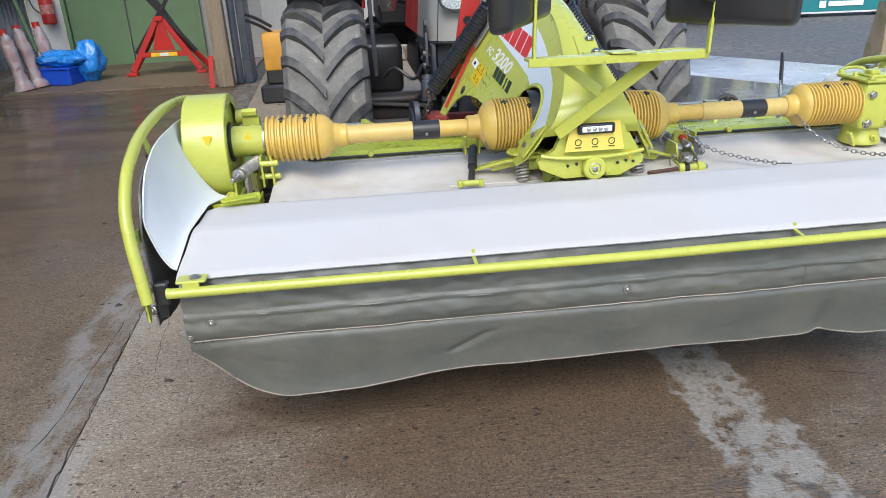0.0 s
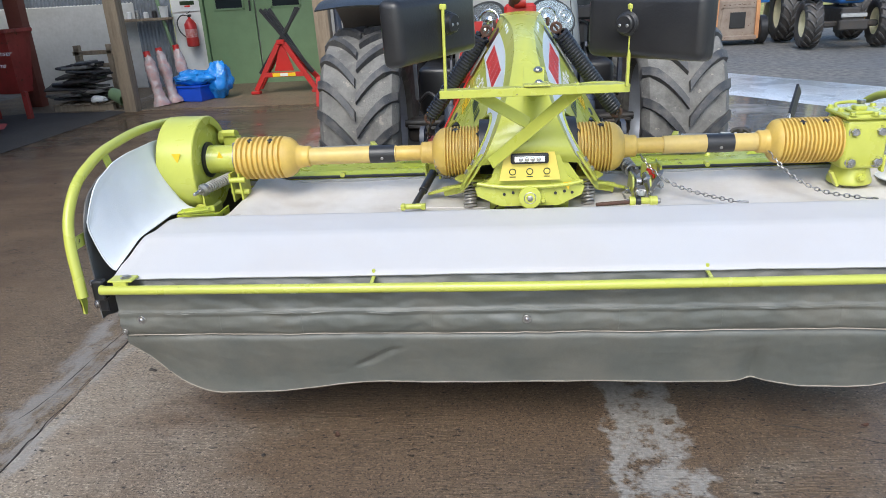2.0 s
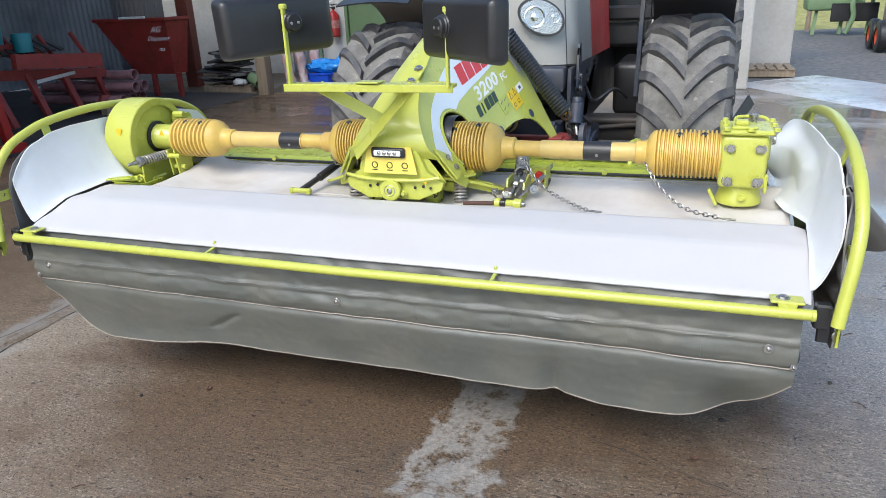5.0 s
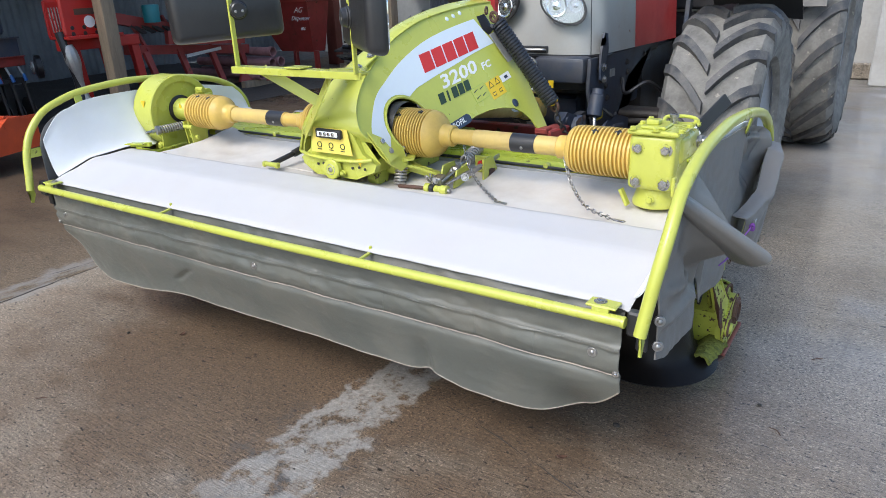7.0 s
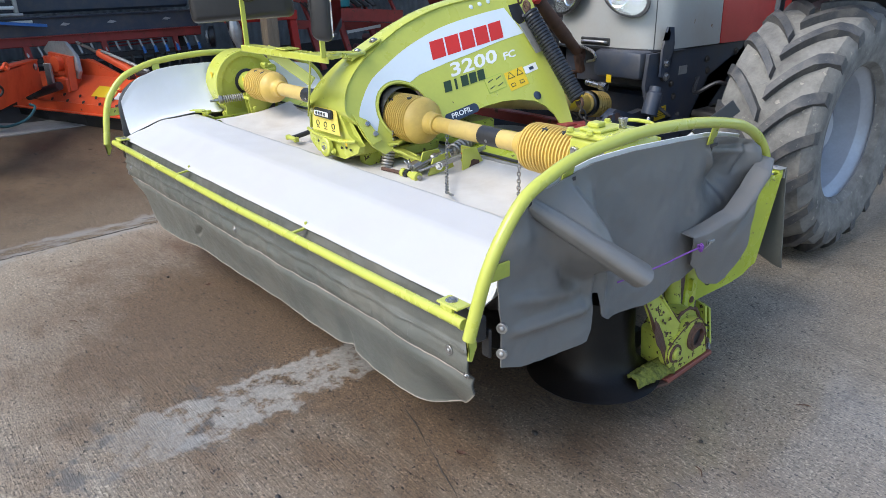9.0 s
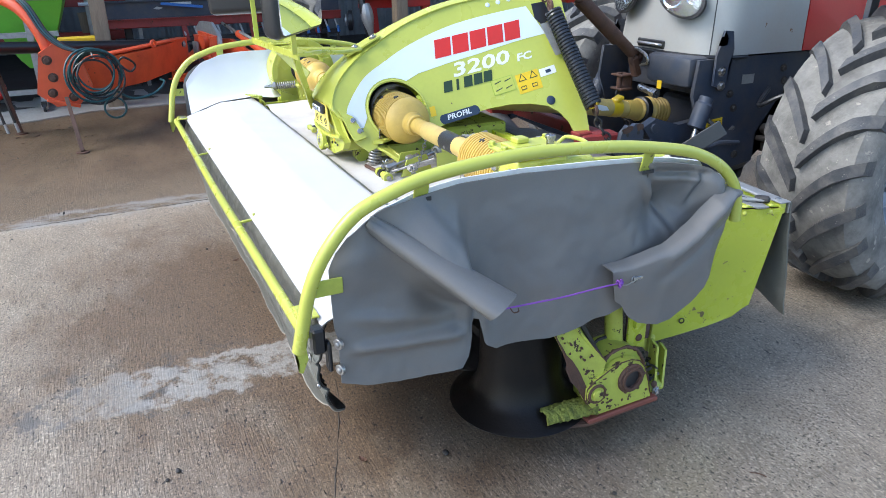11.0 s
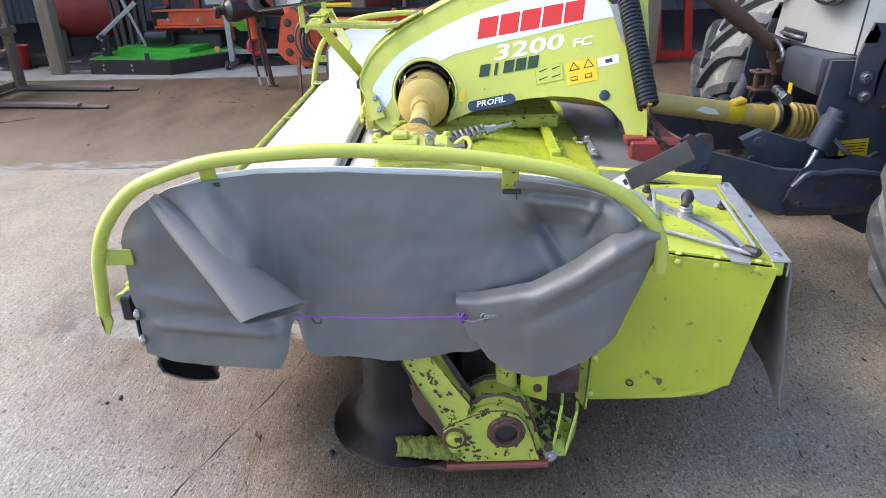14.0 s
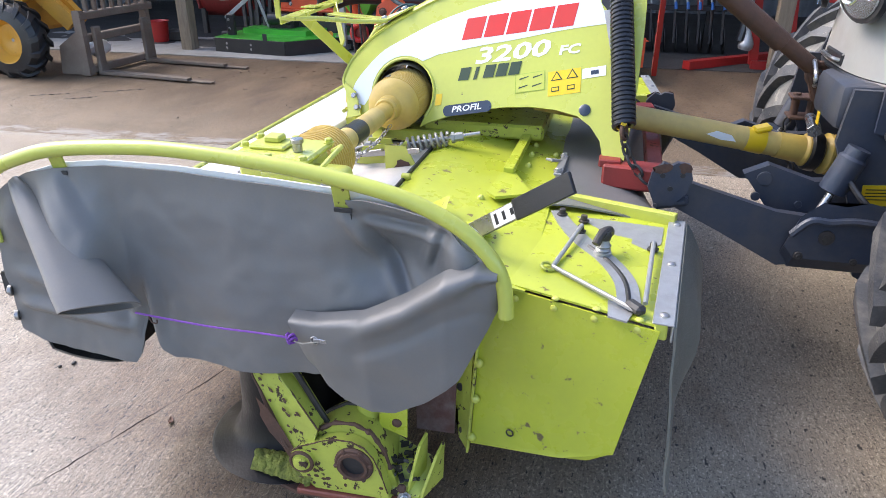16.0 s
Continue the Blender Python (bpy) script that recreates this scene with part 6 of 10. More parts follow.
for s in (1, -1):
    fix = (lambda b: b) if s > 0 else mirrored
    # swath board box: lid, outer side, inner rim, zinc edge and rubber
    lid_pts = [(0.735, 1.43, 0.776), (0.865, 1.835, 0.776), (1.505, 1.770, 0.776), (1.395, 1.385, 0.790)]
    hood = part("swath_hood", fix(plate(lid_pts, (0, 0, 0.006))), LIME_DECK, mower, "lime green swath hood with worn lid")
    part("hood_side", fix(plate([(1.380, 1.340, 0.785), (1.510, 1.772, 0.772), (1.484, 1.704, 0.378), (1.458, 1.567, 0.318), (1.386, 1.310, 0.258)], (0.006, -0.002, 0))), LIME_DECK, hood)
    part("hood_flange", fix(joined(plate([(1.372, 1.270, 0.74), (1.384, 1.318, 0.74), (1.384, 1.300, 0.225), (1.372, 1.272, 0.262), (1.372, 1.268, 0.362), (1.372, 1.256, 0.384)], (0.006, -0.002, 0)), bar((1.392, 1.300, 0.228), (1.394, 1.334, 0.77), 0.008, 0.026, (1, 0, 0)))), LIME_WORN, hood)
    part("lower_lip", fix(plate([(1.390, 1.320, 0.262), (1.458, 1.567, 0.318), (1.484, 1.704, 0.378), (1.470, 1.640, 0.330), (1.440, 1.540, 0.296), (1.405, 1.400, 0.268)], (-0.05, 0.012, 0))), LIME_DECK, hood)
    for z in (0.285, 0.42, 0.54, 0.66):
        part("flange_bolt", fix(dome((1.396, 1.312 + (z - 0.285) * 0.06, z), (1, -0.3, 0), 0.015, 0.014)), LIME, hood)
    for y, z in ((1.276, 0.440), (1.284, 0.290)):
        part("flange_hole", fix(lathe((1.377, y, z), (1, 0, 0), [(0, 0.014), (0.004, 0.014), (0.005, 0.009)], 14)), DARK, hood)
    part("torn_print", fix(ring((1.428, 1.425, 0.345), (1, -0.3, 0), 0.010, 0.0025, 12, 5)), BLACK, hood)
    part("hood_rim", fix(bar((0.735, 1.425, 0.795), (0.868, 1.835, 0.795), 0.03, 0.045)), LIME, hood)
    part("zinc_edge", fix(joined(bar((0.862, 1.840, 0.793), (1.515, 1.775, 0.793), 0.050, 0.006), bar((0.862, 1.862, 0.77), (1.515, 1.797, 0.77), 0.006, 0.045))), ZINC, hood)
    for k in range(3):
        f = 0.06 + 0.44 * k
        part("edge_bolt", fix(dome((0.862 + 0.653 * f, 1.840 - 0.065 * f, 0.796), (0, 0, 1), 0.012, 0.007)), STEEL, hood)
    for k in range(4):
        f = 0.1 + 0.26 * k
        part("lid_bolt", fix(joined(dome((1.395 + 0.110 * f, 1.385 + 0.385 * f, 0.786), (0, 0, 1), 0.011, 0.006), dome((1.402 + 0.110 * f, 1.382 + 0.385 * f, 0.762), (1, -0.3, 0), 0.010, 0.006))), LIME, hood)
    part("rear_corner", fix(joined(box((1.475, 1.775, 0.770), (0.07, 0.03, 0.045), (0, 0, -6), bev=0.004))), LIME_WORN, hood)

    def rubber(u, v):
        x = 0.86 + (0.655 + 0.035 * v) * u
        y = 1.868 - 0.066 * u + 0.03 * v + 0.014 * wave(x, 0, v, 5, 3) * v + 0.055 * math.sin(math.pi * min(1.0, v * 1.2)) * (1 - step(0.55, 0.98, u)) * (1 - step(0.45, 0.85, v))
        z = 0.79 - (0.40 + 0.060 * step(0.7, 1.0, u)) * v
        return (x, y, z)
    part("rubber_flap", fix(sheet(rubber, 40, 20, 0.006)), PVC, hood, "hanging dark grey rubber flap", 60)
    if s > 0:
        # slotted adjuster arc, star knob and rods
        pth = smooth_path([(0.85, 1.470, 0.786), (0.96, 1.512, 0.786), (1.083, 1.571, 0.786), (1.188, 1.640, 0.786), (1.308, 1.688, 0.786), (1.45, 1.700, 0.786)], 5)

        def strip(w, zoff):
            lo_, hi_ = [], []
            for i, p in enumerate(pth):
                d = (pth[min(i + 1, len(pth) - 1)] - pth[max(i - 1, 0)]).normalized()
                n = V(-d.y, d.x, 0) * w * (0.75 + 0.35 * min(1, i / 8))
                lo_.append(p - n + V(0, 0, zoff))
                hi_.append(p + n + V(0, 0, zoff))
            return lo_ + hi_[::-1]
        adj = part("slotted_arc", plate(strip(0.026, 0), (0, 0, 0.004)), ZINC, hood, "zinc slotted adjuster arc")
        part("arc_slot", sweep([p + V(0, 0, 0.001) for p in pth[11:-1]], 0.0075, 6), BLACK, adj)
        knob = part("tee_knob", joined(lathe((1.153, 1.625, 0.79), (0, 0, 1), [(0, 0.024), (0.008, 0.024), (0.010, 0.018), (0.016, 0.022), (0.022, 0.018), (0.028, 0.022), (0.034, 0.017), (0.05, 0.015)], 24)), ZINC, adj, "zinc threaded stud with a dark tee handle")
        part("tee_handle", joined(lathe((1.153, 1.625, 0.836), (0, 0, 1), [(0, 0.018), (0.014, 0.021), (0.026, 0.016)], 16), sweep(smooth_path([(1.108, 1.640, 0.838), (1.125, 1.637, 0.852), (1.153, 1.625, 0.858), (1.181, 1.613, 0.852), (1.196, 1.605, 0.836)], 5), 0.0125, 10)), DARK, knob, "dark grey tee handle")
        for p0, p1 in (((1.285, 1.500, 0.80), (1.475, 1.712, 0.80)), ((1.285, 1.500, 0.80), (1.015, 1.558, 0.815)), ((1.090, 1.762, 0.812), (1.435, 1.735, 0.80))):
            part("adjuster_rod", cyl(p0, p1, 0.0065, seg=10), ZINC, adj)
        part("rod_loop", ring((1.288, 1.488, 0.80), (0.1, 0.2, 1), 0.018, 0.0045), LIME_WORN, adj)
        part("rod_end", box((1.462, 1.712, 0.802), (0.055, 0.03, 0.025), (0, 0, 40), bev=0.008), DARK, adj)
        for x, y in ((1.09, 1.762), (1.01, 1.555), (0.885, 1.490), (0.925, 1.560)):
            part("rod_stud", joined(cyl((x, y, 0.786), (x, y, 0.812), 0.010, seg=12), cyl((x, y, 0.788), (x, y, 0.796), 0.017, seg=6)), DARK, adj)
        part("zinc_tab", plate([(1.415, 1.648, 0.784), (1.496, 1.650, 0.784), (1.512, 1.695, 0.784), (1.44, 1.715, 0.784)], (0, 0, 0.005)), ZINC, hood)
        part("zinc_gusset", plate([(0.875, 1.535, 0.783), (0.905, 1.800, 0.783), (1.035, 1.787, 0.783), (1.085, 1.746, 0.783), (1.038, 1.690, 0.783), (1.00, 1.640, 0.783), (0.955, 1.60, 0.783)], (0, 0, 0.003)), ZINC, hood)
        part("pictogram", plate([(1.175, 1.535, 0.7825), (1.235, 1.565, 0.7825), (1.205, 1.615, 0.7825), (1.145, 1.585, 0.7825)], (0, 0, 0.001)), DARK_PRINT, hood, "dark printed pictogram")
        for k in range(3):
            part("pictogram_line", bar((1.162 + 0.012 * k, 1.588 - 0.018 * k, 0.7839), (1.198 + 0.012 * k, 1.606 - 0.018 * k, 0.7839), 0.006, 0.0006, bev=0), LIME, hood)
        for x, y, r in ((1.02, 1.45, 0.012), (1.17, 1.49, 0.006), (0.95, 1.44, 0.005), (1.08, 1.53, 0.008)):
            part("rust_spot", plate([(x + r * 1.6 * math.cos(k * 0.785) * (1 + 0.3 * math.sin(k * 3)), y + r * math.sin(k * 0.785), 0.7824 + 0.0) for k in range(8)], (0, 0, 0.0006)), RUSTY, hood)
        lever = part("flap_lever", joined(bar((1.20, 1.20, 0.800), (1.385, 1.530, 1.068), 0.050, 0.008, (0.8, -0.6, 0.2))), STEEL, hood, "steel lever with a black grip")
        part("lever_grip", bar((1.310, 1.396, 0.960), (1.390, 1.539, 1.075), 0.056, 0.012, (0.8, -0.6, 0.2)), BLACK, lever)
        part("lever_label", bar((1.275, 1.334, 0.909), (1.309, 1.395, 0.959), 0.046, 0.0095, (0.8, -0.6, 0.2)), WHITE, lever)
        for k in range(3):
            q = V(1.280, 1.343, 0.916).lerp(V(1.304, 1.386, 0.952), k / 2)
            part("label_mark", bar(q, q + V(0.004, 0.008, 0.0066), 0.030 - 0.006 * k, 0.0105, (0.8, -0.6, 0.2), bev=0), BLACK, lever)
        part("lever_plate", joined(bar((1.10, 1.27, 0.83), (1.36, 1.26, 0.86), 0.08, 0.008), box((1.30, 1.27, 0.85), (0.03, 0.05, 0.05), bev=0.004)), LIME_DECK, hood)


def apron(u, v):
    x = -0.84 + 1.68 * u
    a = min(1.0, v / 0.42)
    b_ = max(0.0, (v - 0.42) / 0.58)
    y = 1.435 + 0.40 * a * (0.55 + 0.45 * abs(u - 0.5) * 2) + 0.04 * math.sin(b_ * 3) + 0.02 * wave(x, v, 0, 3, 2)
    z = 0.800 - 0.055 * a * a - 0.40 * b_ + 0.030 * math.sin(x * 8) * a * (1 - b_) + 0.02 * wave(x, v, 0, 4, 6)
    return (x, y, z)


part("rear_apron", sheet(apron, 60, 30, 0.006), PVC_SIDE, mower, "hanging grey sheet apron", 60)

# cutting bed end: shoe, disc and hub
for s in (1, -1):
    fix = (lambda b: b) if s > 0 else mirrored
    disc = part("end_disc", fix(lathe((1.37, 0.74, 0.175), (0, 0, 1), [(0, 0.10), (0.004, 0.243), (0.012, 0.250), (0.020, 0.238), (0.040, 0.186), (0.075, 0.158), (0.15, 0.145), (0.34, 0.140), (0.345, 0.12)], 48)), DISC_BLACK, mower, "black crop disc with a flared rim")
    strut_out = [(1.566, 0.716, 0.585), (1.566, 0.790, 0.575), (1.600, 0.932, 0.398), (1.602, 0.918, 0.350), (1.602, 0.870, 0.298), (1.600, 0.836, 0.318)]
    strut_end = part("shoe_strut", fix(plate(strut_out, (-0.014, 0, 0))), LIME_WORN, disc, "chipped lime green strut")
    part("strut_flange", fix(joined(plate([(1.535, 0.775, 0.585), (1.535, 0.832, 0.575), (1.548, 0.952, 0.362), (1.548, 0.915, 0.325)], (-0.010, 0, 0)), bar((1.552, 0.796, 0.570), (1.574, 0.930, 0.392), 0.008, 0.05, (1, 0, 0)))), LIME_WORN, strut_end)
    part("bare_edge", fix(bar((1.545, 0.836, 0.570), (1.556, 0.958, 0.358), 0.016, 0.012, (1, 0, 0), 0.003)), DARK, strut_end, "bare worn steel edge")
    part("worn_edge", fix(sweep([V(*strut_out[0]).lerp(V(*strut_out[5]), k / 16) + V(0.001, 0.004 * wave(k, 1, 0, 1.3), 0) for k in range(17)], lambda f: 0.003 + 0.008 * step(0.25, 0.7, f) * (0.6 + 0.6 * abs(wave(f * 20, 3, 0, 1))), 6)), RUSTY, strut_end, "rust worn edge")
    part("worn_edge", fix(sweep([V(*strut_out[1]).lerp(V(*strut_out[2]), k / 14) + V(0.001, 0, 0.002 * wave(k, 2, 0, 1.1)) for k in range(15)], lambda f: 0.0022 + 0.0025 * abs(wave(f * 25, 7, 0, 1)), 6)), RUSTY, strut_end, "rust worn edge")
    part("rust_patch", fix(flake((1.6015, 0.815, 0.360), V(0, 0.055, -0.10), V(0, 0.018, 0.012), 3.0)), RUSTY, strut_end, "rubbed rusty patch")
    hub_out = [(0.914, 0.200), (0.880, 0.232), (0.852, 0.272), (0.852, 0.316), (0.880, 0.340), (0.911, 0.353), (0.945, 0.370), (0.985, 0.383), (1.030, 0.384), (1.065, 0.370), (1.090, 0.340), (1.108, 0.295), (1.132, 0.205)]
    hub = part("end_hub", fix(joined(plate([(1.578, y, z) for y, z in hub_out], (0.032, 0, 0)), plate([(1.470, y, z) for y, z in ((0.905, 0.205), (0.890, 0.345), (0.925, 0.378), (0.975, 0.410), (1.030, 0.414), (1.078, 0.392), (1.110, 0.340), (1.130, 0.270), (1.150, 0.205))], (0.106, 0, 0)))), LIME_WORN, mower, "chipped lime green end hub")
    rim = [(1.612, y, z) for y, z in hub_out[2:]]
    run = [V(*rim[i]).lerp(V(*rim[i + 1]), k / 4) for i in range(len(rim) - 1) for k in range(4)]
    part("worn_edge", fix(sweep(run, lambda f: 0.0015 + 0.0045 * abs(wave(f * 34, 0, 0, 1, 4)), 6)), RUSTY, hub, "rust worn edge")
    back = [V(1.578, y, z) for y, z in ((0.890, 0.347), (0.925, 0.380), (0.975, 0.412), (1.030, 0.416), (1.078, 0.394), (1.110, 0.342), (1.130, 0.272))]
    run = [back[i].lerp(back[i + 1], k / 5) for i in range(6) for k in range(5)]
    part("worn_edge", fix(sweep(run, lambda f: 0.004 + 0.007 * abs(wave(f * 22, 5, 0, 1, 2)), 6)), RUSTY, hub, "rust worn edge")
    part("dark_seam", fix(sweep([p + V(-0.085, 0.002, 0.001) for p in run[2:22]], lambda f: 0.006 + 0.004 * abs(wave(f * 15, 1, 0, 1)), 6)), DARK, hub, "dark dirty seam")
    part("hub_ring", fix(lathe((1.604, 1.034, 0.309), (1, 0, 0), [(0, 0.055), (0.010, 0.055), (0.016, 0.050), (0.016, 0.044), (0.022, 0.042), (0.022, 0.034), (0.0, 0.032)], 28, False)), RUSTY, hub, "rusty bearing ring")
    part("hub_hole", fix(lathe((1.560, 1.034, 0.309), (1, 0, 0), [(0, 0.033), (0.052, 0.034)], 24)), BLACK, hub)
    for a in (0.2, 1.1, 2.1, 3.3, 4.2, 5.3):
        part("ring_lug", fix(box((1.619, 1.034 + 0.049 * math.cos(a), 0.309 + 0.049 * math.sin(a)), (0.010, 0.014, 0.012), (math.degrees(a), 0, 0), bev=0.003)), RUSTY, hub)
    part("pivot_pin", fix(joined(lathe((1.604, 0.886, 0.296), (1, 0, 0), [(0, 0.036), (0.016, 0.036), (0.020, 0.030), (0.020, 0.022), (0.030, 0.020), (0.032, 0.014)], 24))), LIME_WORN, hub, "chipped pivot pin")
    part("pin_collar", fix(ring((1.622, 0.886, 0.296), (1, 0, 0), 0.031, 0.0055, 20, 6)), RUSTY, hub, "rusty collar")
    part("pin_head", fix(dome((1.630, 0.886, 0.296), (1, 0, 0), 0.017, 0.006)), RUSTY, hub)
    part("wear_strip", fix(box((1.592, 1.010, 0.190), (0.060, 0.30, 0.018), (1.5, 0, 0), bev=0.004)), IRON_RED, hub, "rust-red wear strip")
    part("skid_shoe", fix(joined(plate([(1.58, 0.71, 0.180), (1.62, 0.86, 0.172), (1.62, 1.16, 0.184), (1.42, 1.17, 0.180), (1.40, 0.72, 0.172)], (0, 0, 0.012)))), RUSTY, hub, "worn steel skid shoe")
    part("mossy_rim", fix(sheet(lambda u, v: (1.600 - 0.10 * v + 0.022 * u * (1 - v), 0.715 + 0.190 * u + 0.012 * wave(u * 9, v * 5, 0, 1, 2), 0.192 + 0.050 * math.sin(math.pi * min(1.0, 0.15 + 0.9 * v)) + 0.010 * wave(u * 14, v * 8, 0, 1, 7) + 0.006 * wave(u * 40, v * 20, 0, 1, 3)), 40, 16, 0.012)), LEAF, hub, "moss and dried grass", 70)
    # guide blades behind the hub, over a dirty tray
    part("blade", fix(plate([(1.592, 1.165, 0.196), (1.505, 1.200, 0.200), (1.505, 1.204, 0.366), (1.550, 1.196, 0.356)], (0.002, 0.008, 0))), LIME_WORN, hub, "upright lime green blade")
    part("blade", fix(plate([(1.585, 1.205, 0.200), (1.500, 1.246, 0.215), (1.500, 1.250, 0.340), (1.545, 1.242, 0.328)], (0.002, 0.008, 0))), LIME_WORN, hub, "upright lime green blade")
    part("tray", fix(plate([(1.590, 1.125, 0.200), (1.590, 1.205, 0.202), (1.480, 1.245, 0.240), (1.470, 1.120, 0.300)], (0, 0, 0.010))), LIME_WORN, hub)
    part("tray_rivet", fix(dome((1.592, 1.160, 0.236), (1, 0.1, 0.3), 0.013, 0.010)), RUSTY, hub)
    part("tray_bolt", fix(bolt((1.596, 1.168, 0.208), (1, 0.2, 0.2), 0.013, 0.008)), STEEL, hub)
    debris = bmesh.new()
    random.seed(23)
    for k in range(46):
        c = V(1.575 - 0.09 * random.random(), 1.118 + 0.075 * random.random(), 0.235 + 0.075 * random.random())
        q = box((0, 0, 0), (random.uniform(0.006, 0.030), random.uniform(0.004, 0.016), random.uniform(0.003, 0.008)), bev=0)
        q.transform(Matrix.Translation(c) @ pose(0, 0, 0, random.uniform(0, 180), random.uniform(-40, 40), random.uniform(0, 180)))
        debris = joined(debris, q)
    ob = part("dirt_clump", fix(debris), DARK, hub, "clumps of dry dirt and grass")
    part("upright_tube", fix(joined(cyl((1.50, 1.042, 0.36), (1.48, 1.035, 0.62), 0.032, 0.030, seg=20))), LIME_WORN, hub)
    part("stay_plate", fix(joined(plate([(1.516, 1.083, 0.62), (1.516, 1.162, 0.62), (1.516, 1.158, 0.352), (1.516, 1.080, 0.378)], (0.008, 0, 0)), box((1.530, 1.105, 0.470), (0.02, 0.012, 0.05), bev=0.002))), LIME_DECK, hub, "lime green stay plate")
    part("stay_bolt", fix(dome((1.524, 1.130, 0.398), (1, 0, 0), 0.014, 0.008)), RUSTY, hub)
    part("red_inner_plate", fix(plate([(1.42, 1.155, 0.62), (1.42, 1.275, 0.62), (1.42, 1.268, 0.312), (1.42, 1.158, 0.310)], (0.008, 0, 0))), STAINED_PLATE, hub, "stained red brown inner plate")
    part("plate_hole", fix(lathe((1.4285, 1.205, 0.455), (1, 0, 0), [(0, 0.016), (0.001, 0.016)], 14)), BLACK, hub)
    # flaked paint on the outer faces
    random.seed(31)
    for k in range(34):
        y, z = random.uniform(0.87, 1.11), random.uniform(0.21, 0.37)
        if not (abs(y - 1.034) < 0.065 and abs(z - 0.309) < 0.065) and z < 0.33 + 0.05 * (1 - abs(y - 1.0) / 0.12):
            part("paint_flake", fix(flake((1.6108, y, z), V(0, random.uniform(0.003, 0.010), 0), V(0, 0, random.uniform(0.002, 0.006)), k)), RUSTY, hub)
    for k in range(16):
        f, g = random.uniform(0.05, 0.95), random.uniform(-0.9, 0.9)
        c = V(1.568, 0.753, 0.580).lerp(V(1.602, 0.885, 0.348), f) + V(0.0, 0.035, 0.022) * g
        part("paint_flake", fix(flake(c + V(0.0012, 0, 0), V(0, 0.007, -0.009) * random.uniform(0.3, 1.0), V(0, 0.004, 0.003) * random.uniform(0.4, 1.0), k + 50)), RUSTY, strut_end)
part("cutter_bed", joined(box((0, 0.86, 0.25), (2.86, 0.24, 0.09), bev=0.02, seg=2), box((0, 0.95, 0.50), (2.7, 0.10, 0.42), bev=0.01)), DARK, mower, "dark cutting bed under the covers")
for k in range(6):
    x = -1.0 + 0.4 * k
    part("cutting_disc", lathe((x, 0.74, 0.20), (0, 0, 1), [(0, 0.20), (0.01, 0.21), (0.03, 0.16), (0.06, 0.08)], 28), DARK, mower)
# dark plate colour stands in for shade in the void above the hub
for s in (-1, 1):
    part("bed_end_plate", plate([(s * 1.47, 0.55, 0.75), (s * 1.47, 1.30, 0.78), (s * 1.47, 1.28, 0.60), (s * 1.47, 0.90, 0.52), (s * 1.47, 0.62, 0.56)], (-s * 0.008, 0, 0)), DARK, mower, "inner plate coloured dark as the shaded void")


# ---- tractor ----
tractor = thing("tractor", (0, 4.4, 0), "dusty silver and red farm tractor carrying the mower", "tractor")


def tyre_body(c, R, W, rim_r):
    hw = W / 2
    prof = [(-hw * 0.72, rim_r - 0.01), (-hw * 0.86, rim_r + 0.02), (-hw * 0.99, rim_r + 0.45 * (R - rim_r)), (-hw * 0.97, R - 0.12), (-hw * 0.84, R - 0.065), (-hw * 0.5, R - 0.045), (0, R - 0.04),
            (hw * 0.5, R - 0.045), (hw * 0.84, R - 0.065), (hw * 0.97, R - 0.12), (hw * 0.99, rim_r + 0.45 * (R - rim_r)), (hw * 0.86, rim_r + 0.02), (hw * 0.72, rim_r - 0.01)]
    return lathe(c, (1, 0, 0), prof, 72, False)


def tread_bar(side, R, W, deep=0.045, wide=0.052, sweep_=0.40):
    """One bent bar from the middle of the tread to its shoulder, round the x axis, starting at the front."""
    b = bmesh.new()
    hw = W / 2
    rings = []
    for q in range(7):
        f = q / 6
        w = side * (0.004 + f * (hw * 1.0 - 0.004))
        th = sweep_ * (1.5 * f - 0.5 * f * f)
        drop = 0.075 * max(0, f - 0.72) / 0.28
        r1 = R - 0.018 * f * f - drop * 0.9
        r0 = R - deep - 0.03 - drop
        hwid = wide * (0.58 + 0.04 * f) / R
        ww = min(abs(w), hw * 0.985) * (1 if w >= 0 else -1)
        rings.append([b.verts.new((ww, -math.cos(t) * r, math.sin(t) * r)) for t, r in ((th - hwid * 1.35, r0), (th - hwid, r1), (th + hwid, r1), (th + hwid * 1.35, r0))])
    for r0_, r1_ in zip(rings, rings[1:]):
        for j in range(3):
            b.faces.new((r0_[j], r0_[j + 1], r1_[j + 1], r1_[j]))
    b.faces.new(rings[0][::-1])
    b.faces.new(rings[-1])
    bmesh.ops.recalc_face_normals(b, faces=b.faces)
    return b


def tread(parent, c, R, W, n, material, deep=0.045, wide=0.052, sweep_=0.40):
    """Bars in a V, each side half a pitch from the other, all of one side on one mesh."""
    for side in (-1, 1):
        me = mesh_of("tread_bar", tread_bar(side, R, W, deep, wide, sweep_), material)
        for k in range(n):
            ob = new("tread_bar", me)
            ob.parent = parent
            turn = -360.0 * (k + (0.25 if side > 0 else -0.25)) / n
            ob.matrix_basis = Matrix.Translation(Vector(c) - PLACE[parent.name]) @ pose(0, 0, 0, turn)


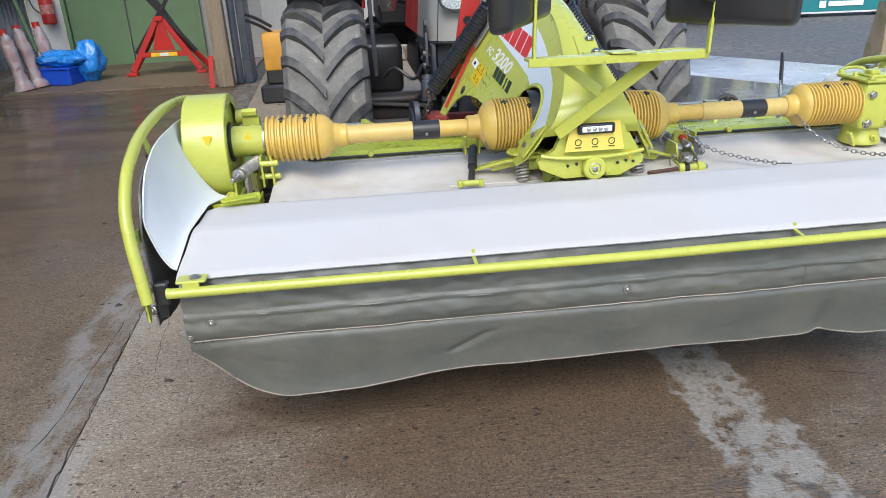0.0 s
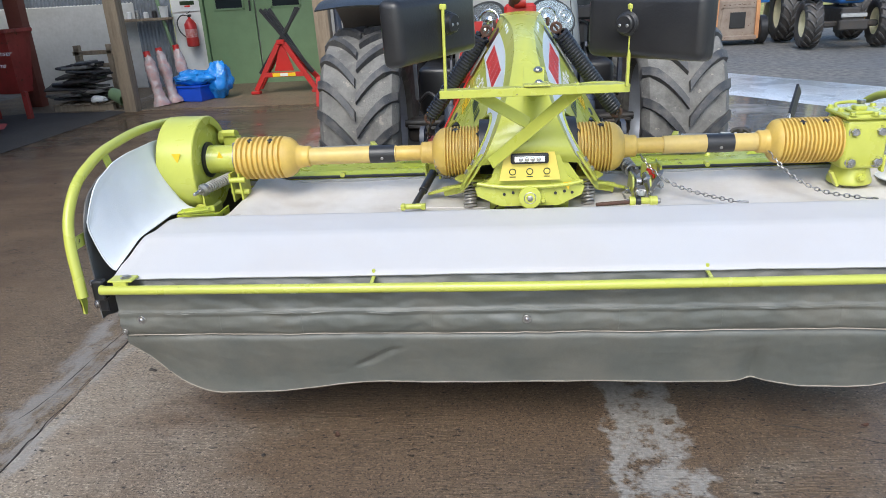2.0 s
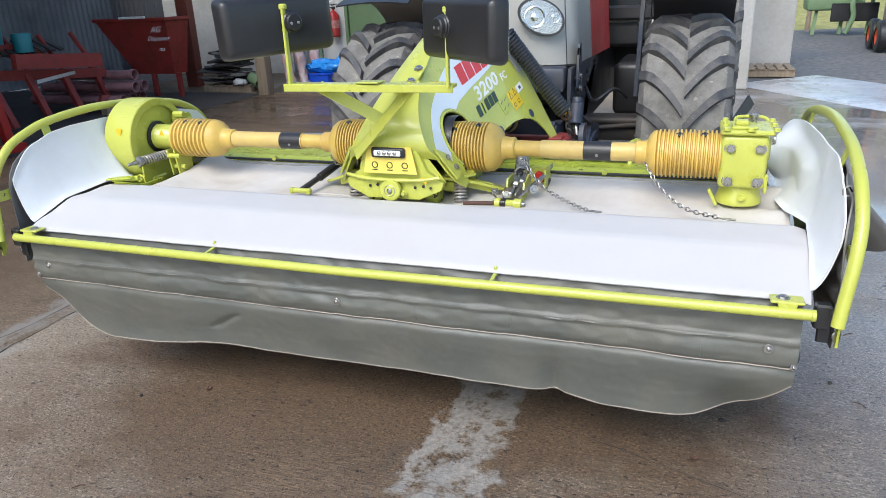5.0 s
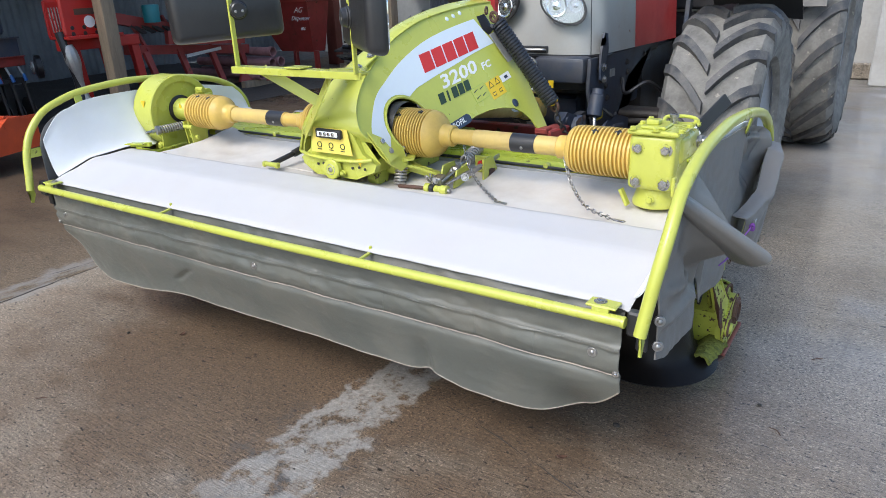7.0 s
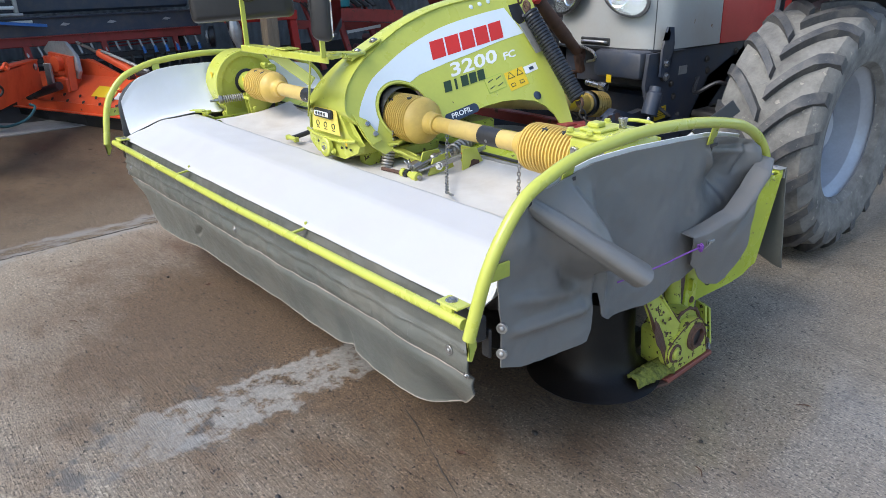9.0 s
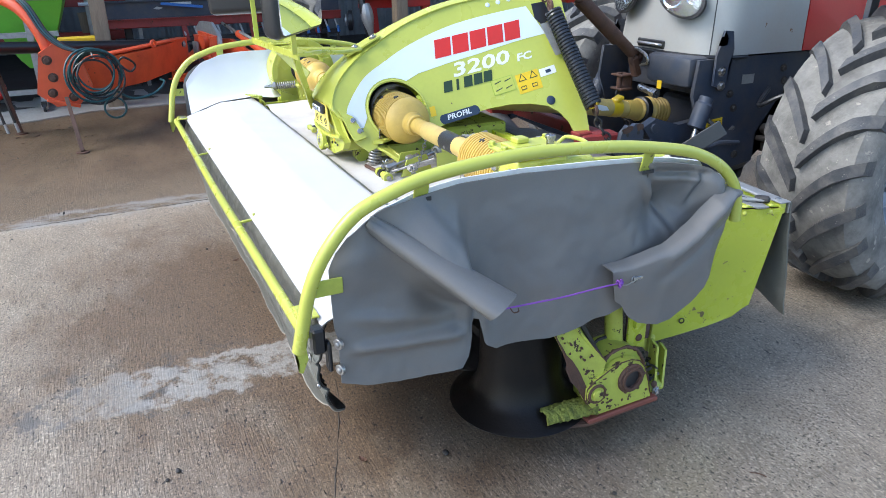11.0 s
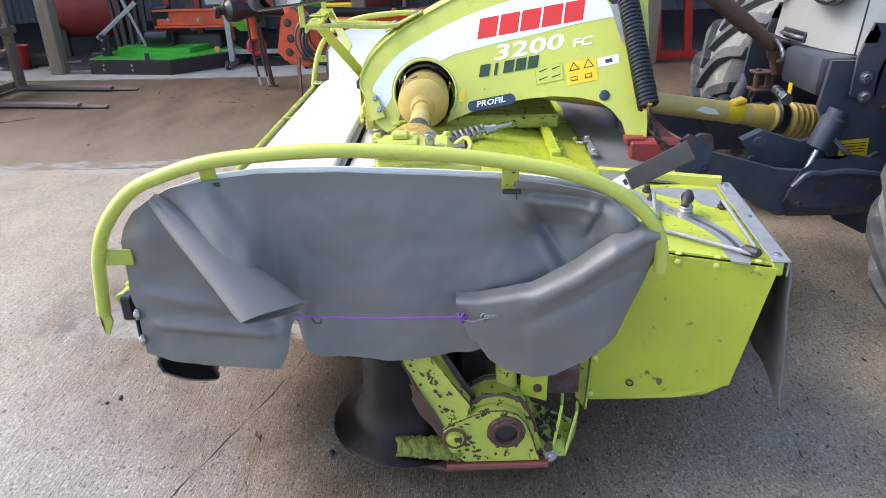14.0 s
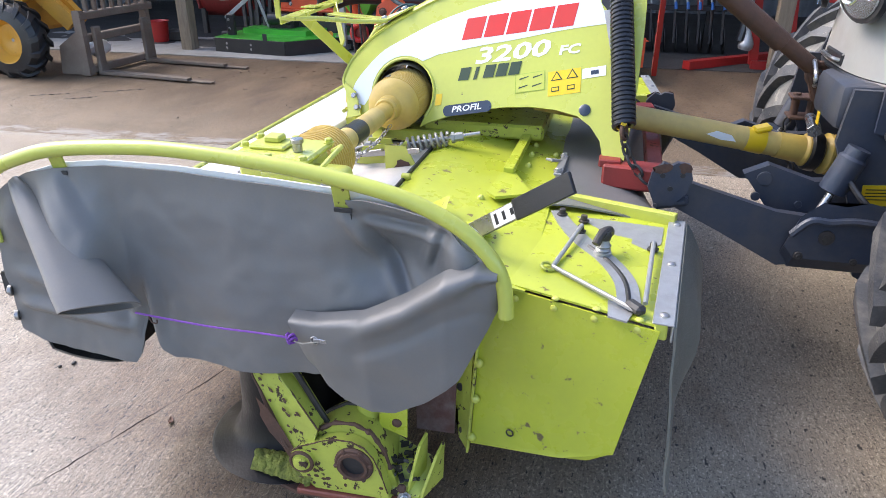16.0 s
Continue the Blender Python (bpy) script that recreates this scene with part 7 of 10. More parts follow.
def wheel(parent, c, R, W, rim_r, n, side, rim_mat, tint="", tyre=RUBBER, lug=RUBBER_LUG):
    w = part("wheel", tyre_body(c, R, W, rim_r), tyre, parent, "worn muddy tractor tyre" + tint)
    tread(w, c, R, W, n, lug, wide=0.052 * R / 0.7, sweep_=0.38)
    x, y, z = c
    s = side
    part("rim", lathe((x - s * W * 0.36, y, z), (s, 0, 0), [(0, rim_r), (W * 0.10, rim_r - 0.035), (W * 0.35, rim_r - 0.05), (W * 0.36, rim_r - 0.06), (W * 0.60, rim_r - 0.045), (W * 0.66, rim_r - 0.015), (W * 0.70, rim_r + 0.012), (W * 0.72, rim_r + 0.012)], 56, False), rim_mat, w, "painted wheel rim")
    part("wheel_disc", lathe((x - s * 0.04, y, z), (s, 0, 0), [(0, rim_r - 0.05), (0.02, rim_r - 0.09), (0.05, rim_r * 0.55), (0.045, rim_r * 0.42), (0.09, rim_r * 0.36), (0.12, rim_r * 0.30), (0.13, 0.01)], 48, False), rim_mat, w)
    for k in range(8):
        a = 2 * math.pi * k / 8
        part("wheel_nut", lathe((x + s * 0.01, y + math.cos(a) * rim_r * 0.47, z + math.sin(a) * rim_r * 0.47), (s, 0, 0), [(0, 0.016), (0.025, 0.016), (0.03, 0.012)], 6), STEEL, w)
    return w


for s in (1, -1):
    wheel(tractor, (s * 1.075, 3.06, 0.705), 0.705, 0.56, 0.375, 19, s, RIM)
    wheel(tractor, (s * 1.17, 5.95, 0.93), 0.945, 0.66, 0.50, 20, s, RIM)


# bonnet: rounded nose and side panels
def hull(a, h):
    """Bonnet outline: a runs -1 left rear .. 0 nose .. 1 right rear; h is 0 low to 1 high."""
    half = 0.415 - 0.05 * h
    front = 2.405 + 0.06 * h + 0.14 * max(0.0, h - 0.75) / 0.25
    if abs(a) < 0.42:
        t = a / 0.42 * math.pi / 2
        x = half * math.copysign(abs(math.sin(t)) ** 0.75, t)
        y = front + 0.30 * (1 - abs(math.cos(t)) ** 0.62)
    else:
        f = (abs(a) - 0.42) / 0.58
        x = math.copysign(half + 0.03 * f, a)
        y = front + 0.30 + f * 1.25
    z = 1.150 + 0.60 * h - 0.02 * abs(a)
    return V(x, y, z)


SPLIT = 0.60
part("bonnet_nose", sheet(lambda u, v: hull((u - 0.5) * 2 * SPLIT, v), 60, 16, 0.012), SILVER, tractor, "dusty silver bonnet nose", 50)
for s in (1, -1):
    part("bonnet_side", sheet(lambda u, v: hull(s * (SPLIT + 0.004 + (1 - SPLIT) * (u if s > 0 else 1 - u)), v), 24, 12, 0.012), RED, tractor, "red bonnet side panel", 50)
part("bonnet_top", sheet(lambda u, v: V((v - 0.5) * 2 * 0.37, 2.56 + u * 1.6, 1.75 + 0.07 * (1 - ((v - 0.5) * 2) ** 2)), 12, 12, 0.012), RED, tractor, "red bonnet top", 50)
part("nose_gap", sweep([hull(a / 20 * 0.42, 0.0) + V(0, -0.004, -0.012) for a in range(-20, 21)], 0.010, 6), BLACK, tractor)
part("nose_seam", sweep([hull(0.255, v / 8) + V(0.004, -0.006, 0) for v in range(0, 9)], 0.003, 5), BLACK, tractor)
part("nose_seam", sweep([hull(-0.255, v / 8) + V(-0.004, -0.006, 0) for v in range(0, 9)], 0.003, 5), BLACK, tractor)
part("nose_handle", sweep(smooth_path([(-0.09, 2.40, 1.175), (-0.07, 2.375, 1.18), (0.07, 2.375, 1.18), (0.09, 2.40, 1.175)], 5), 0.008, 8), STEEL, tractor)
part("nose_recess", box((0.0, 2.402, 1.178), (0.22, 0.012, 0.045), bev=0.006), BLACK, tractor)
for s in (1, -1):
    c = V(s * 0.215, 2.400, 1.435)
    n = V(s * 0.28, -1, 0.10).normalized()
    e1 = V(0, 0, 1).cross(n).normalized()
    e2 = n.cross(e1)
    oval = [c + e1 * (0.150 * math.cos(t) ** 1) * (1.0 if math.cos(t) * s < 0 else 0.92) + e2 * 0.108 * math.sin(t) + e2 * 0.035 * math.cos(t) * -s for t in [2 * math.pi * k / 28 for k in range(28)]]
    lampg = part("headlamp", plate(oval, n * 0.020), BLACK, tractor, "headlamp in a black surround")
    oval2 = [c + (p - c) * 0.88 + n * 0.021 for p in oval]
    part("reflector", plate(oval2, n * 0.003), LAMP_BACK, lampg)
    for dx, r in ((0.045, 0.066), (-0.070, 0.042)):
        o = c + e1 * dx * -s + n * 0.022
        part("bulb_bowl", lathe(o, n, [(0, r), (0.004, r), (0.006, r * 0.93), (0.003, r * 0.86), (-0.002, r * 0.5), (0.004, r * 0.3), (0.008, 0.004)], 28, False), REFLECTOR, lampg)
    part("lamp_glass", plate([c + (p - c) * 0.90 + n * 0.034 for p in oval], n * 0.002), LENS, lampg, "clear lamp glass").visible_shadow = False

# front support, side plates and hook brackets
part("front_support", joined(box((0, 2.80, 1.02), (0.72, 0.50, 0.22), bev=0.02, seg=2), box((0.20, 2.50, 1.06), (0.34, 0.30, 0.16), bev=0.03, seg=2), box((0, 2.85, 0.70), (0.40, 0.30, 0.30), bev=0.02), box((0, 3.6, 0.90), (0.52, 1.6, 0.44), bev=0.02)), NAVY, tractor, "navy black front support casting")
for s in (1, -1):
    sp = part("side_plate", plate([(s * 0.385, 2.38, 1.13), (s * 0.385, 3.55, 1.13), (s * 0.385, 3.50, 1.02), (s * 0.385, 3.05, 0.95), (s * 0.385, 2.86, 0.70), (s * 0.385, 2.80, 0.45), (s * 0.385, 2.66, 0.39), (s * 0.385, 2.52, 0.46), (s * 0.385, 2.44, 0.75), (s * 0.385, 2.36, 0.95)], (s * 0.022, 0, 0)), NAVY, tractor, "navy black frame plate")
    part("yellow_label", box((s * 0.409, 2.535, 0.775), (0.003, 0.115, 0.075), (4 * s, 0, 0), bev=0), DECAL_YELLOW, sp, "yellow warning label")
    for k in range(4):
        part("label_line", box((s * 0.4112, 2.535, 0.797 - 0.012 * k), (0.001, 0.095, 0.0035), (4 * s, 0, 0), bev=0), BLACK, sp)
    part("grey_label", box((s * 0.409, 2.74, 1.01), (0.003, 0.085, 0.05), bev=0), ZINC, sp)
    for y, z in ((2.50, 1.055), (2.53, 0.985), (3.00, 1.05), (3.02, 0.98), (2.66, 0.86), (2.62, 0.94), (3.35, 1.07)):
        part("plate_bolt", bolt((s * 0.408, y, z), (s, 0, 0), 0.016, 0.014), DARK, sp)
    part("hook_bracket", plate([(s * 0.425, 2.46, 1.00), (s * 0.425, 2.55, 0.97), (s * 0.425, 2.55, 1.09), (s * 0.425, 2.575, 1.18), (s * 0.425, 2.555, 1.27), (s * 0.425, 2.50, 1.275), (s * 0.425, 2.492, 1.245), (s * 0.425, 2.525, 1.238), (s * 0.425, 2.52, 1.20), (s * 0.425, 2.475, 1.20), (s * 0.425, 2.46, 1.15)], (s * 0.014, 0, 0)), NAVY, sp, "black hook bracket")
    for y, z in ((2.505, 1.07), (2.515, 0.995)):
        part("bracket_bolt", bolt((s * 0.439, y, z), (s, 0, 0), 0.018, 0.014), STEEL, sp)
    # front linkage arm
    lk = part("linkage_arm", plate([(s * 0.50, 1.80, 0.84), (s * 0.50, 1.92, 0.805), (s * 0.47, 2.20, 0.72), (s * 0.45, 2.50, 0.69), (s * 0.44, 2.72, 0.67), (s * 0.44, 2.74, 0.57), (s * 0.45, 2.45, 0.55), (s * 0.47, 2.23, 0.52), (s * 0.49, 2.02, 0.635), (s * 0.50, 1.82, 0.735)], (s * 0.035, 0, 0)), NAVY, tractor, "navy black lower link arm")
    hook = part("link_hook", joined(plate([(s * 0.555, 1.755, 0.80), (s * 0.555, 1.765, 0.855), (s * 0.555, 1.80, 0.890), (s * 0.555, 1.825, 0.880), (s * 0.555, 1.845, 0.893), (s * 0.555, 1.885, 0.888), (s * 0.555, 1.90, 0.84), (s * 0.555, 1.885, 0.785), (s * 0.555, 1.84, 0.735), (s * 0.555, 1.78, 0.745)], (s * 0.026, 0, 0)), box((s * 0.53, 1.84, 0.742), (0.09, 0.12, 0.035), (12, 0, 0), bev=0.012)), NAVY, lk, "worn hook end")
    part("hook_crust", joined(flake((s * 0.583, 1.80, 0.872), V(0, 0.035, 0.004), V(0, 0.004, 0.016), 1.0 + s), flake((s * 0.583, 1.87, 0.876), V(0, 0.02, 0.0), V(0, 0.0, 0.02), 2.0 + s)), RUSTY, hook, "flaking rust")
    for y, z in ((1.80, 0.845), (1.865, 0.85), (1.83, 0.80)):
        part("hook_hole", cyl((s * 0.5805, y, z), (s * 0.5825, y, z), 0.009, seg=14, bev=0), BLACK, hook)
    boss = part("link_casting", joined(plate([(s * 0.49, 2.235, 0.558), (s * 0.49, 2.27, 0.668), (s * 0.49, 2.33, 0.723), (s * 0.49, 2.40, 0.713), (s * 0.49, 2.47, 0.733), (s * 0.49, 2.56, 0.713), (s * 0.49, 2.70, 0.678), (s * 0.49, 2.70, 0.538), (s * 0.49, 2.50, 0.513), (s * 0.49, 2.27, 0.513)], (s * 0.055, 0, 0.058)), sweep(smooth_path([(s * 0.545, 2.25, 0.658), (s * 0.548, 2.30, 0.713), (s * 0.548, 2.36, 0.713), (s * 0.548, 2.45, 0.723), (s * 0.548, 2.58, 0.708)], 5), 0.014, 8)), NAVY, lk, "cast pivot end of the link arm")
    for y, z, r in ((2.36, 0.658, 0.026), (2.285, 0.583, 0.015), (2.46, 0.578, 0.012), (2.56, 0.648, 0.020)):
        part("casting_boss", joined(cyl((s * 0.545, y, z), (s * 0.556, y, z), r, seg=18), cyl((s * 0.556, y, z), (s * 0.560, y, z), r * 0.55, seg=14)), DARK, boss)
    part("inner_casting", joined(plate([(s * 0.30, 2.10, 0.80), (s * 0.30, 2.18, 0.84), (s * 0.30, 2.34, 0.79), (s * 0.30, 2.46, 0.80), (s * 0.30, 2.50, 0.60), (s * 0.30, 2.24, 0.62)], (s * 0.05, 0, 0)), cyl((s * 0.35, 2.17, 0.79), (s * 0.362, 2.17, 0.79), 0.026, seg=18), cyl((s * 0.35, 2.15, 0.72), (s * 0.362, 2.15, 0.72), 0.016, seg=14), cyl((s * 0.35, 2.30, 0.70), (s * 0.355, 2.30, 0.70), 0.014, seg=14)), NAVY, tractor, "ribbed cast bracket behind the link arm")
    ram = part("lift_ram", lathe((s * 0.44, 2.37, 0.785), (0.0, 0.30, 0.85), [(0, 0.026), (0.008, 0.046), (0.13, 0.046), (0.14, 0.038), (0.17, 0.038)], 24), NAVY, tractor, "navy lift ram cylinder")
    part("ram_rod", cyl((s * 0.44, 2.38, 0.80), (s * 0.46, 2.335, 0.70), 0.014, seg=14), STEEL, ram, "bright ram rod")
    part("ram_hose", sweep(smooth_path([(s * 0.47, 2.41, 0.84), (s * 0.52, 2.45, 0.79), (s * 0.53, 2.50, 0.76), (s * 0.50, 2.58, 0.78)], 5), 0.011, 8), BLACK, ram)
    part("front_fender", sheet(lambda u, v: (s * (0.80 + 0.56 * (v if s > 0 else 1 - v)), 3.04 - 0.88 * math.cos(1.20 + 1.25 * u), 0.715 + 0.88 * math.sin(1.20 + 1.25 * u) + 0.02 * math.sin(3 * v)), 18, 6, 0.01), BLACK, tractor, "black plastic front mudguard", 60)
    part("fender_stay", bar((s * 0.74, 3.12, 0.86), (s * 0.76, 3.14, 1.54), 0.06, 0.03, (1, 0, 0)), NAVY, tractor)
    part("rear_fender", sheet(lambda u, v: (s * (0.66 + 0.70 * (v if s > 0 else 1 - v)), 5.95 - 1.08 * math.cos(0.35 + 2.0 * u), 0.93 + 1.08 * math.sin(0.35 + 2.0 * u)), 20, 5, 0.02), BLACK, tractor, "", 60)
    part("step", joined(*[box((s * 0.80, 4.75, z), (0.34, 0.26, 0.03), bev=0.006) for z in (0.48, 0.78, 1.08)], box((s * 0.80, 4.88, 0.78), (0.30, 0.02, 0.66), bev=0.004)), BLACK, tractor, "black cab steps")
    part("side_tank", box((s * 0.66, 4.35, 0.80), (0.34, 0.85, 0.42), bev=0.05, seg=3), BLACK, tractor, "black side tank")
    part("steering_rod", joined(cyl((s * 0.30, 2.92, 0.72), (s * 0.82, 2.92, 0.72), 0.028, seg=12), cyl((s * 0.30, 2.88, 0.66), (s * 0.80, 2.90, 0.70), 0.016, seg=10)), DARK, tractor)
    part("hose", sweep(smooth_path([(s * 0.42, 2.9, 0.95), (s * 0.50, 2.75, 0.88), (s * 0.62, 2.80, 0.95), (s * 0.70, 2.90, 0.88)], 6), 0.012, 8), BLACK, tractor)
part("axle", joined(box((0, 3.02, 0.66), (1.62, 0.20, 0.17), bev=0.04, seg=2), lathe((-0.2, 3.02, 0.64), (1, 0, 0), [(0, 0.12), (0.05, 0.16), (0.35, 0.16), (0.40, 0.12)], 24)), DARK, tractor, "dark front axle")
part("gearcase", joined(box((0, 4.9, 0.80), (0.60, 2.4, 0.55), bev=0.05, seg=2), box((0, 5.95, 0.93), (1.5, 0.30, 0.30), bev=0.05)), DARK, tractor)
part("engine", joined(box((0, 3.3, 1.30), (0.60, 1.1, 0.34), bev=0.04), box((0.30, 3.6, 1.20), (0.12, 0.5, 0.30), bev=0.02), box((-0.30, 3.6, 1.20), (0.12, 0.5, 0.30), bev=0.02)), DARK, tractor)
part("exhaust", lathe((-0.58, 3.95, 1.25), (0, 0, 1), [(0, 0.06), (0.1, 0.085), (0.75, 0.085), (0.80, 0.045), (1.5, 0.045)], 22), STEEL, tractor, "perforated steel exhaust shield")
cab = part("cab_frame", joined(*[bar((x, y, 1.35), (x * 0.94, y + (0.06 if y < 5 else -0.04), 2.75), 0.07, 0.07, (0, 1, 0)) for x in (-0.78, 0.78) for y in (4.35, 5.9)], box((0, 5.12, 2.82), (1.66, 1.75, 0.16), bev=0.05, seg=2), box((0, 4.36, 1.38), (1.5, 0.08, 0.12), bev=0.02), box((0, 5.1, 1.20), (1.3, 1.5, 0.20), bev=0.03)), BLACK, tractor, "black cab frame")
for x, y, sx, sy in ((0, 4.37, 1.46, 0.008), (0.755, 5.1, 0.008, 1.46), (-0.755, 5.1, 0.008, 1.46), (0, 5.9, 1.46, 0.008)):
    part("cab_glass", box((x, y, 2.05), (sx, sy, 1.30), bev=0), DARK_GLASS, cab)
for s in (1, -1):
    part("cab_side", box((s * 0.775, 5.1, 1.33), (0.03, 1.4, 0.16), bev=0.01), RED, cab)
part("shackle", joined(box((-0.17, 2.36, 0.985), (0.10, 0.09, 0.012), bev=0.003), box((-0.17, 2.36, 0.905), (0.10, 0.09, 0.012), bev=0.003), box((-0.17, 2.40, 0.945), (0.08, 0.012, 0.09), bev=0.003), cyl((-0.17, 2.34, 0.89), (-0.17, 2.34, 1.0), 0.016, seg=12)), RUSTY, tractor, "rusty hitch jaw")
part("hitch_chain", chain([(-0.15, 2.32, 0.90), (-0.14, 2.31, 0.83), (-0.12, 2.33, 0.76), (-0.07, 2.36, 0.70)], 0.045, 0.005), DARK, tractor)
part("hydraulic_coupler", joined(cyl((-0.02, 2.37, 0.935), (0.09, 2.36, 0.925), 0.020, seg=14), cyl((0.09, 2.36, 0.925), (0.14, 2.355, 0.92), 0.027, seg=6)), STEEL, tractor)
part("small_label", box((0.155, 2.352, 0.975), (0.035, 0.003, 0.045), bev=0), DECAL_YELLOW, tractor, "small yellow tag")

top_link = thing("top_link", (-0.12, 2.1, 1.2), "rusty brown top link rod between mower and tractor", "top link")
part("link_body", joined(cyl((-0.02, 1.70, 1.60), (-0.10, 2.36, 1.115), 0.032, seg=18), cyl((-0.05, 1.93, 1.43), (-0.085, 2.23, 1.205), 0.040, seg=18)), RUSTY, top_link)
part("link_eye", joined(ring((-0.10, 2.385, 1.09), (1, 0.1, 0), 0.035, 0.018), box((-0.10, 2.385, 1.04), (0.05, 0.05, 0.12), (20, 0, 0), bev=0.01)), RUSTY, top_link)
part("link_handle", sweep(smooth_path([(-0.14, 2.37, 1.13), (-0.05, 2.35, 1.145), (0.04, 2.34, 1.12), (0.05, 2.345, 1.08), (-0.02, 2.36, 1.06)], 6), 0.009, 8), STEEL, top_link, "bent steel handle")

pto = thing("drive_shaft_guard", (0.05, 2.0, 0.86), "yellow guarded drive shaft between tractor and mower", "drive shaft")
PA, PB = V(0.12, 1.30, 0.985), V(-0.045, 2.46, 0.785)
pd = (PB - PA).normalized()
part("guard_tube", cyl(PA, PB - pd * 0.16, 0.048, seg=28), YELLOW_PALE, pto)
part("guard_cone", lathe(PB - pd * 0.20, pd, [(0, 0.052), (0.10, 0.056), (0.11, 0.066), (0.125, 0.066)], 28), YELLOW, pto)
prof = [(0, 0.060)]
for k in range(5):
    prof += [(0.012 + 0.028 * k, 0.066), (0.022 + 0.028 * k, 0.083), (0.032 + 0.028 * k, 0.083), (0.040 + 0.028 * k, 0.066)]
part("guard_bellows", lathe(PB - pd * 0.03, pd, prof, 30), YELLOW, pto, "ribbed yellow bellows")
part("black_collar", lathe(PB - pd * 0.085, pd, [(0, 0.062), (0.01, 0.078), (0.045, 0.080), (0.055, 0.070)], 28), BLACK, pto)
part("torn_label", plate([PA + pd * 0.70 + V(0.049, 0, 0.012) + V(0.0, 0.0, -0.012), PA + pd * 0.76 + V(0.048, 0, -0.012), PA + pd * 0.82 + V(0.0485, 0, -0.008), PA + pd * 0.80 + V(0.0485, 0, 0.014), PA + pd * 0.74 + V(0.048, 0, 0.02)], (0.002, 0, 0)), WHITE, pto, "torn white label")
part("tape", joined(lathe(PA + pd * 0.86, pd, [(0, 0.0495), (0.07, 0.0515), (0.075, 0.0495)], 22), box(PA + pd * 0.92 + V(0.01, 0, 0.055), (0.05, 0.07, 0.025), (12, 8, 20), bev=0.008)), DECAL_YELLOW, pto, "ragged yellow tape")

frame_red = thing("coupling_frame", (0, 1.76, 0.78), "red coupling frame between mower and tractor", "hitch frame")
part("coupling_plate", plate([(-0.38, 1.76, 1.02), (-0.28, 1.76, 1.02), (-0.20, 1.76, 1.46), (-0.30, 1.76, 1.46)], (0, 0.02, 0)), RED, frame_red)
for z in (1.12, 1.22, 1.32):
    part("plate_hole", cyl((-0.335 + (z - 1.02) * 0.18, 1.7585, z), (-0.335 + (z - 1.02) * 0.18, 1.7595, z), 0.022, seg=16, bev=0), BLACK, frame_red)
part("frame_head", joined(box((0, 1.79, 1.48), (0.17, 0.07, 0.12), bev=0.015), cyl((-0.03, 1.76, 1.545), (0.03, 1.76, 1.545), 0.03, seg=16)), RED, frame_red)
part("frame_foot", box((0, 1.78, 0.80), (0.80, 0.06, 0.06), bev=0.006), RED_FADED, frame_red)


# ---- buildings round the yard ----
def corrugated(x0, x1, z0, z1, y, pitch=0.075, amp=0.012, along="x"):
    n = int((x1 - x0) / pitch * 6)

    def f(u, v):
        a = x0 + (x1 - x0) * u
        d = amp * math.sin(a / pitch * 2 * math.pi)
        return (a, y + d, z0 + (z1 - z0) * v) if along == "x" else (y + d, a, z0 + (z1 - z0) * v)
    return sheet(f, n, 1, 0.003)


YB = 12.2
wall_back = thing("wall_back", (-5, YB, 0), "back wall of the workshop porch", "wall", kind="structure")
part("tin_cladding", corrugated(-9.9, -6.75, 0.0, 3.4, YB + 0.02), SHED_TIN, wall_back, "corrugated tin cladding")
part("cream_panel", box((-6.40, YB + 0.03, 1.7), (0.66, 0.06, 3.4), bev=0.004), SIGN_WHITE, wall_back, "cream painted panel")
part("masonry", box((-3.8, YB + 0.16, 1.7), (4.6, 0.14, 3.4), bev=0.004), RENDER_WALL, wall_back)
door = thing("door_1", (-4.95, YB, 0), "closed sage green double door with dark panes", "door", kind="structure")
for k, (xa, xb) in enumerate(((-6.05, -5.02), (-5.0, -3.75))):
    leaf = part("door_leaf", box(((xa + xb) / 2, YB + 0.04, 1.15), (xb - xa - 0.01, 0.05, 2.3), bev=0.006), GREEN_DOOR, door)
    part("door_pane", box(((xa + xb) / 2, YB + 0.012, 1.78), (0.55, 0.012, 0.60), bev=0.002), DARK_GLASS, leaf)
    part("pane_frame", joined(*[box(((xa + xb) / 2 + dx, YB + 0.008, 1.78 + dz), sz, bev=0.003) for dx, dz, sz in ((-0.29, 0, (0.04, 0.02, 0.66)), (0.29, 0, (0.04, 0.02, 0.66)), (0, 0.31, (0.62, 0.02, 0.04)), (0, -0.31, (0.62, 0.02, 0.04)))]), GREEN_DOOR, leaf)
part("door_handle", bar((-5.10, YB - 0.03, 1.42), (-5.10, YB - 0.03, 1.62), 0.03, 0.03, (0, 1, 0)), BLACK, door)
part("door_frame", joined(box((-6.09, YB + 0.02, 1.2), (0.07, 0.12, 2.4), bev=0.004), box((-3.72, YB + 0.02, 1.2), (0.07, 0.12, 2.4), bev=0.004)), GREEN_DOOR, door)
porch_floor = thing("porch_floor", (-4.6, 10.6, 0), "brown concrete floor of the porch, slightly raised", "floor", kind="structure")
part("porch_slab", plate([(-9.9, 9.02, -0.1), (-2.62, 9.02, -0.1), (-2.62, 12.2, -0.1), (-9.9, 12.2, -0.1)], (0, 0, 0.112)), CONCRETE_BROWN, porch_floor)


def timber_post(x, y, h, w=0.20, d=0.20, lean=0.0):
    b = box((x, y, h / 2), (w, d, h), (0, lean, 0), bev=0.012, seg=2)
    return b


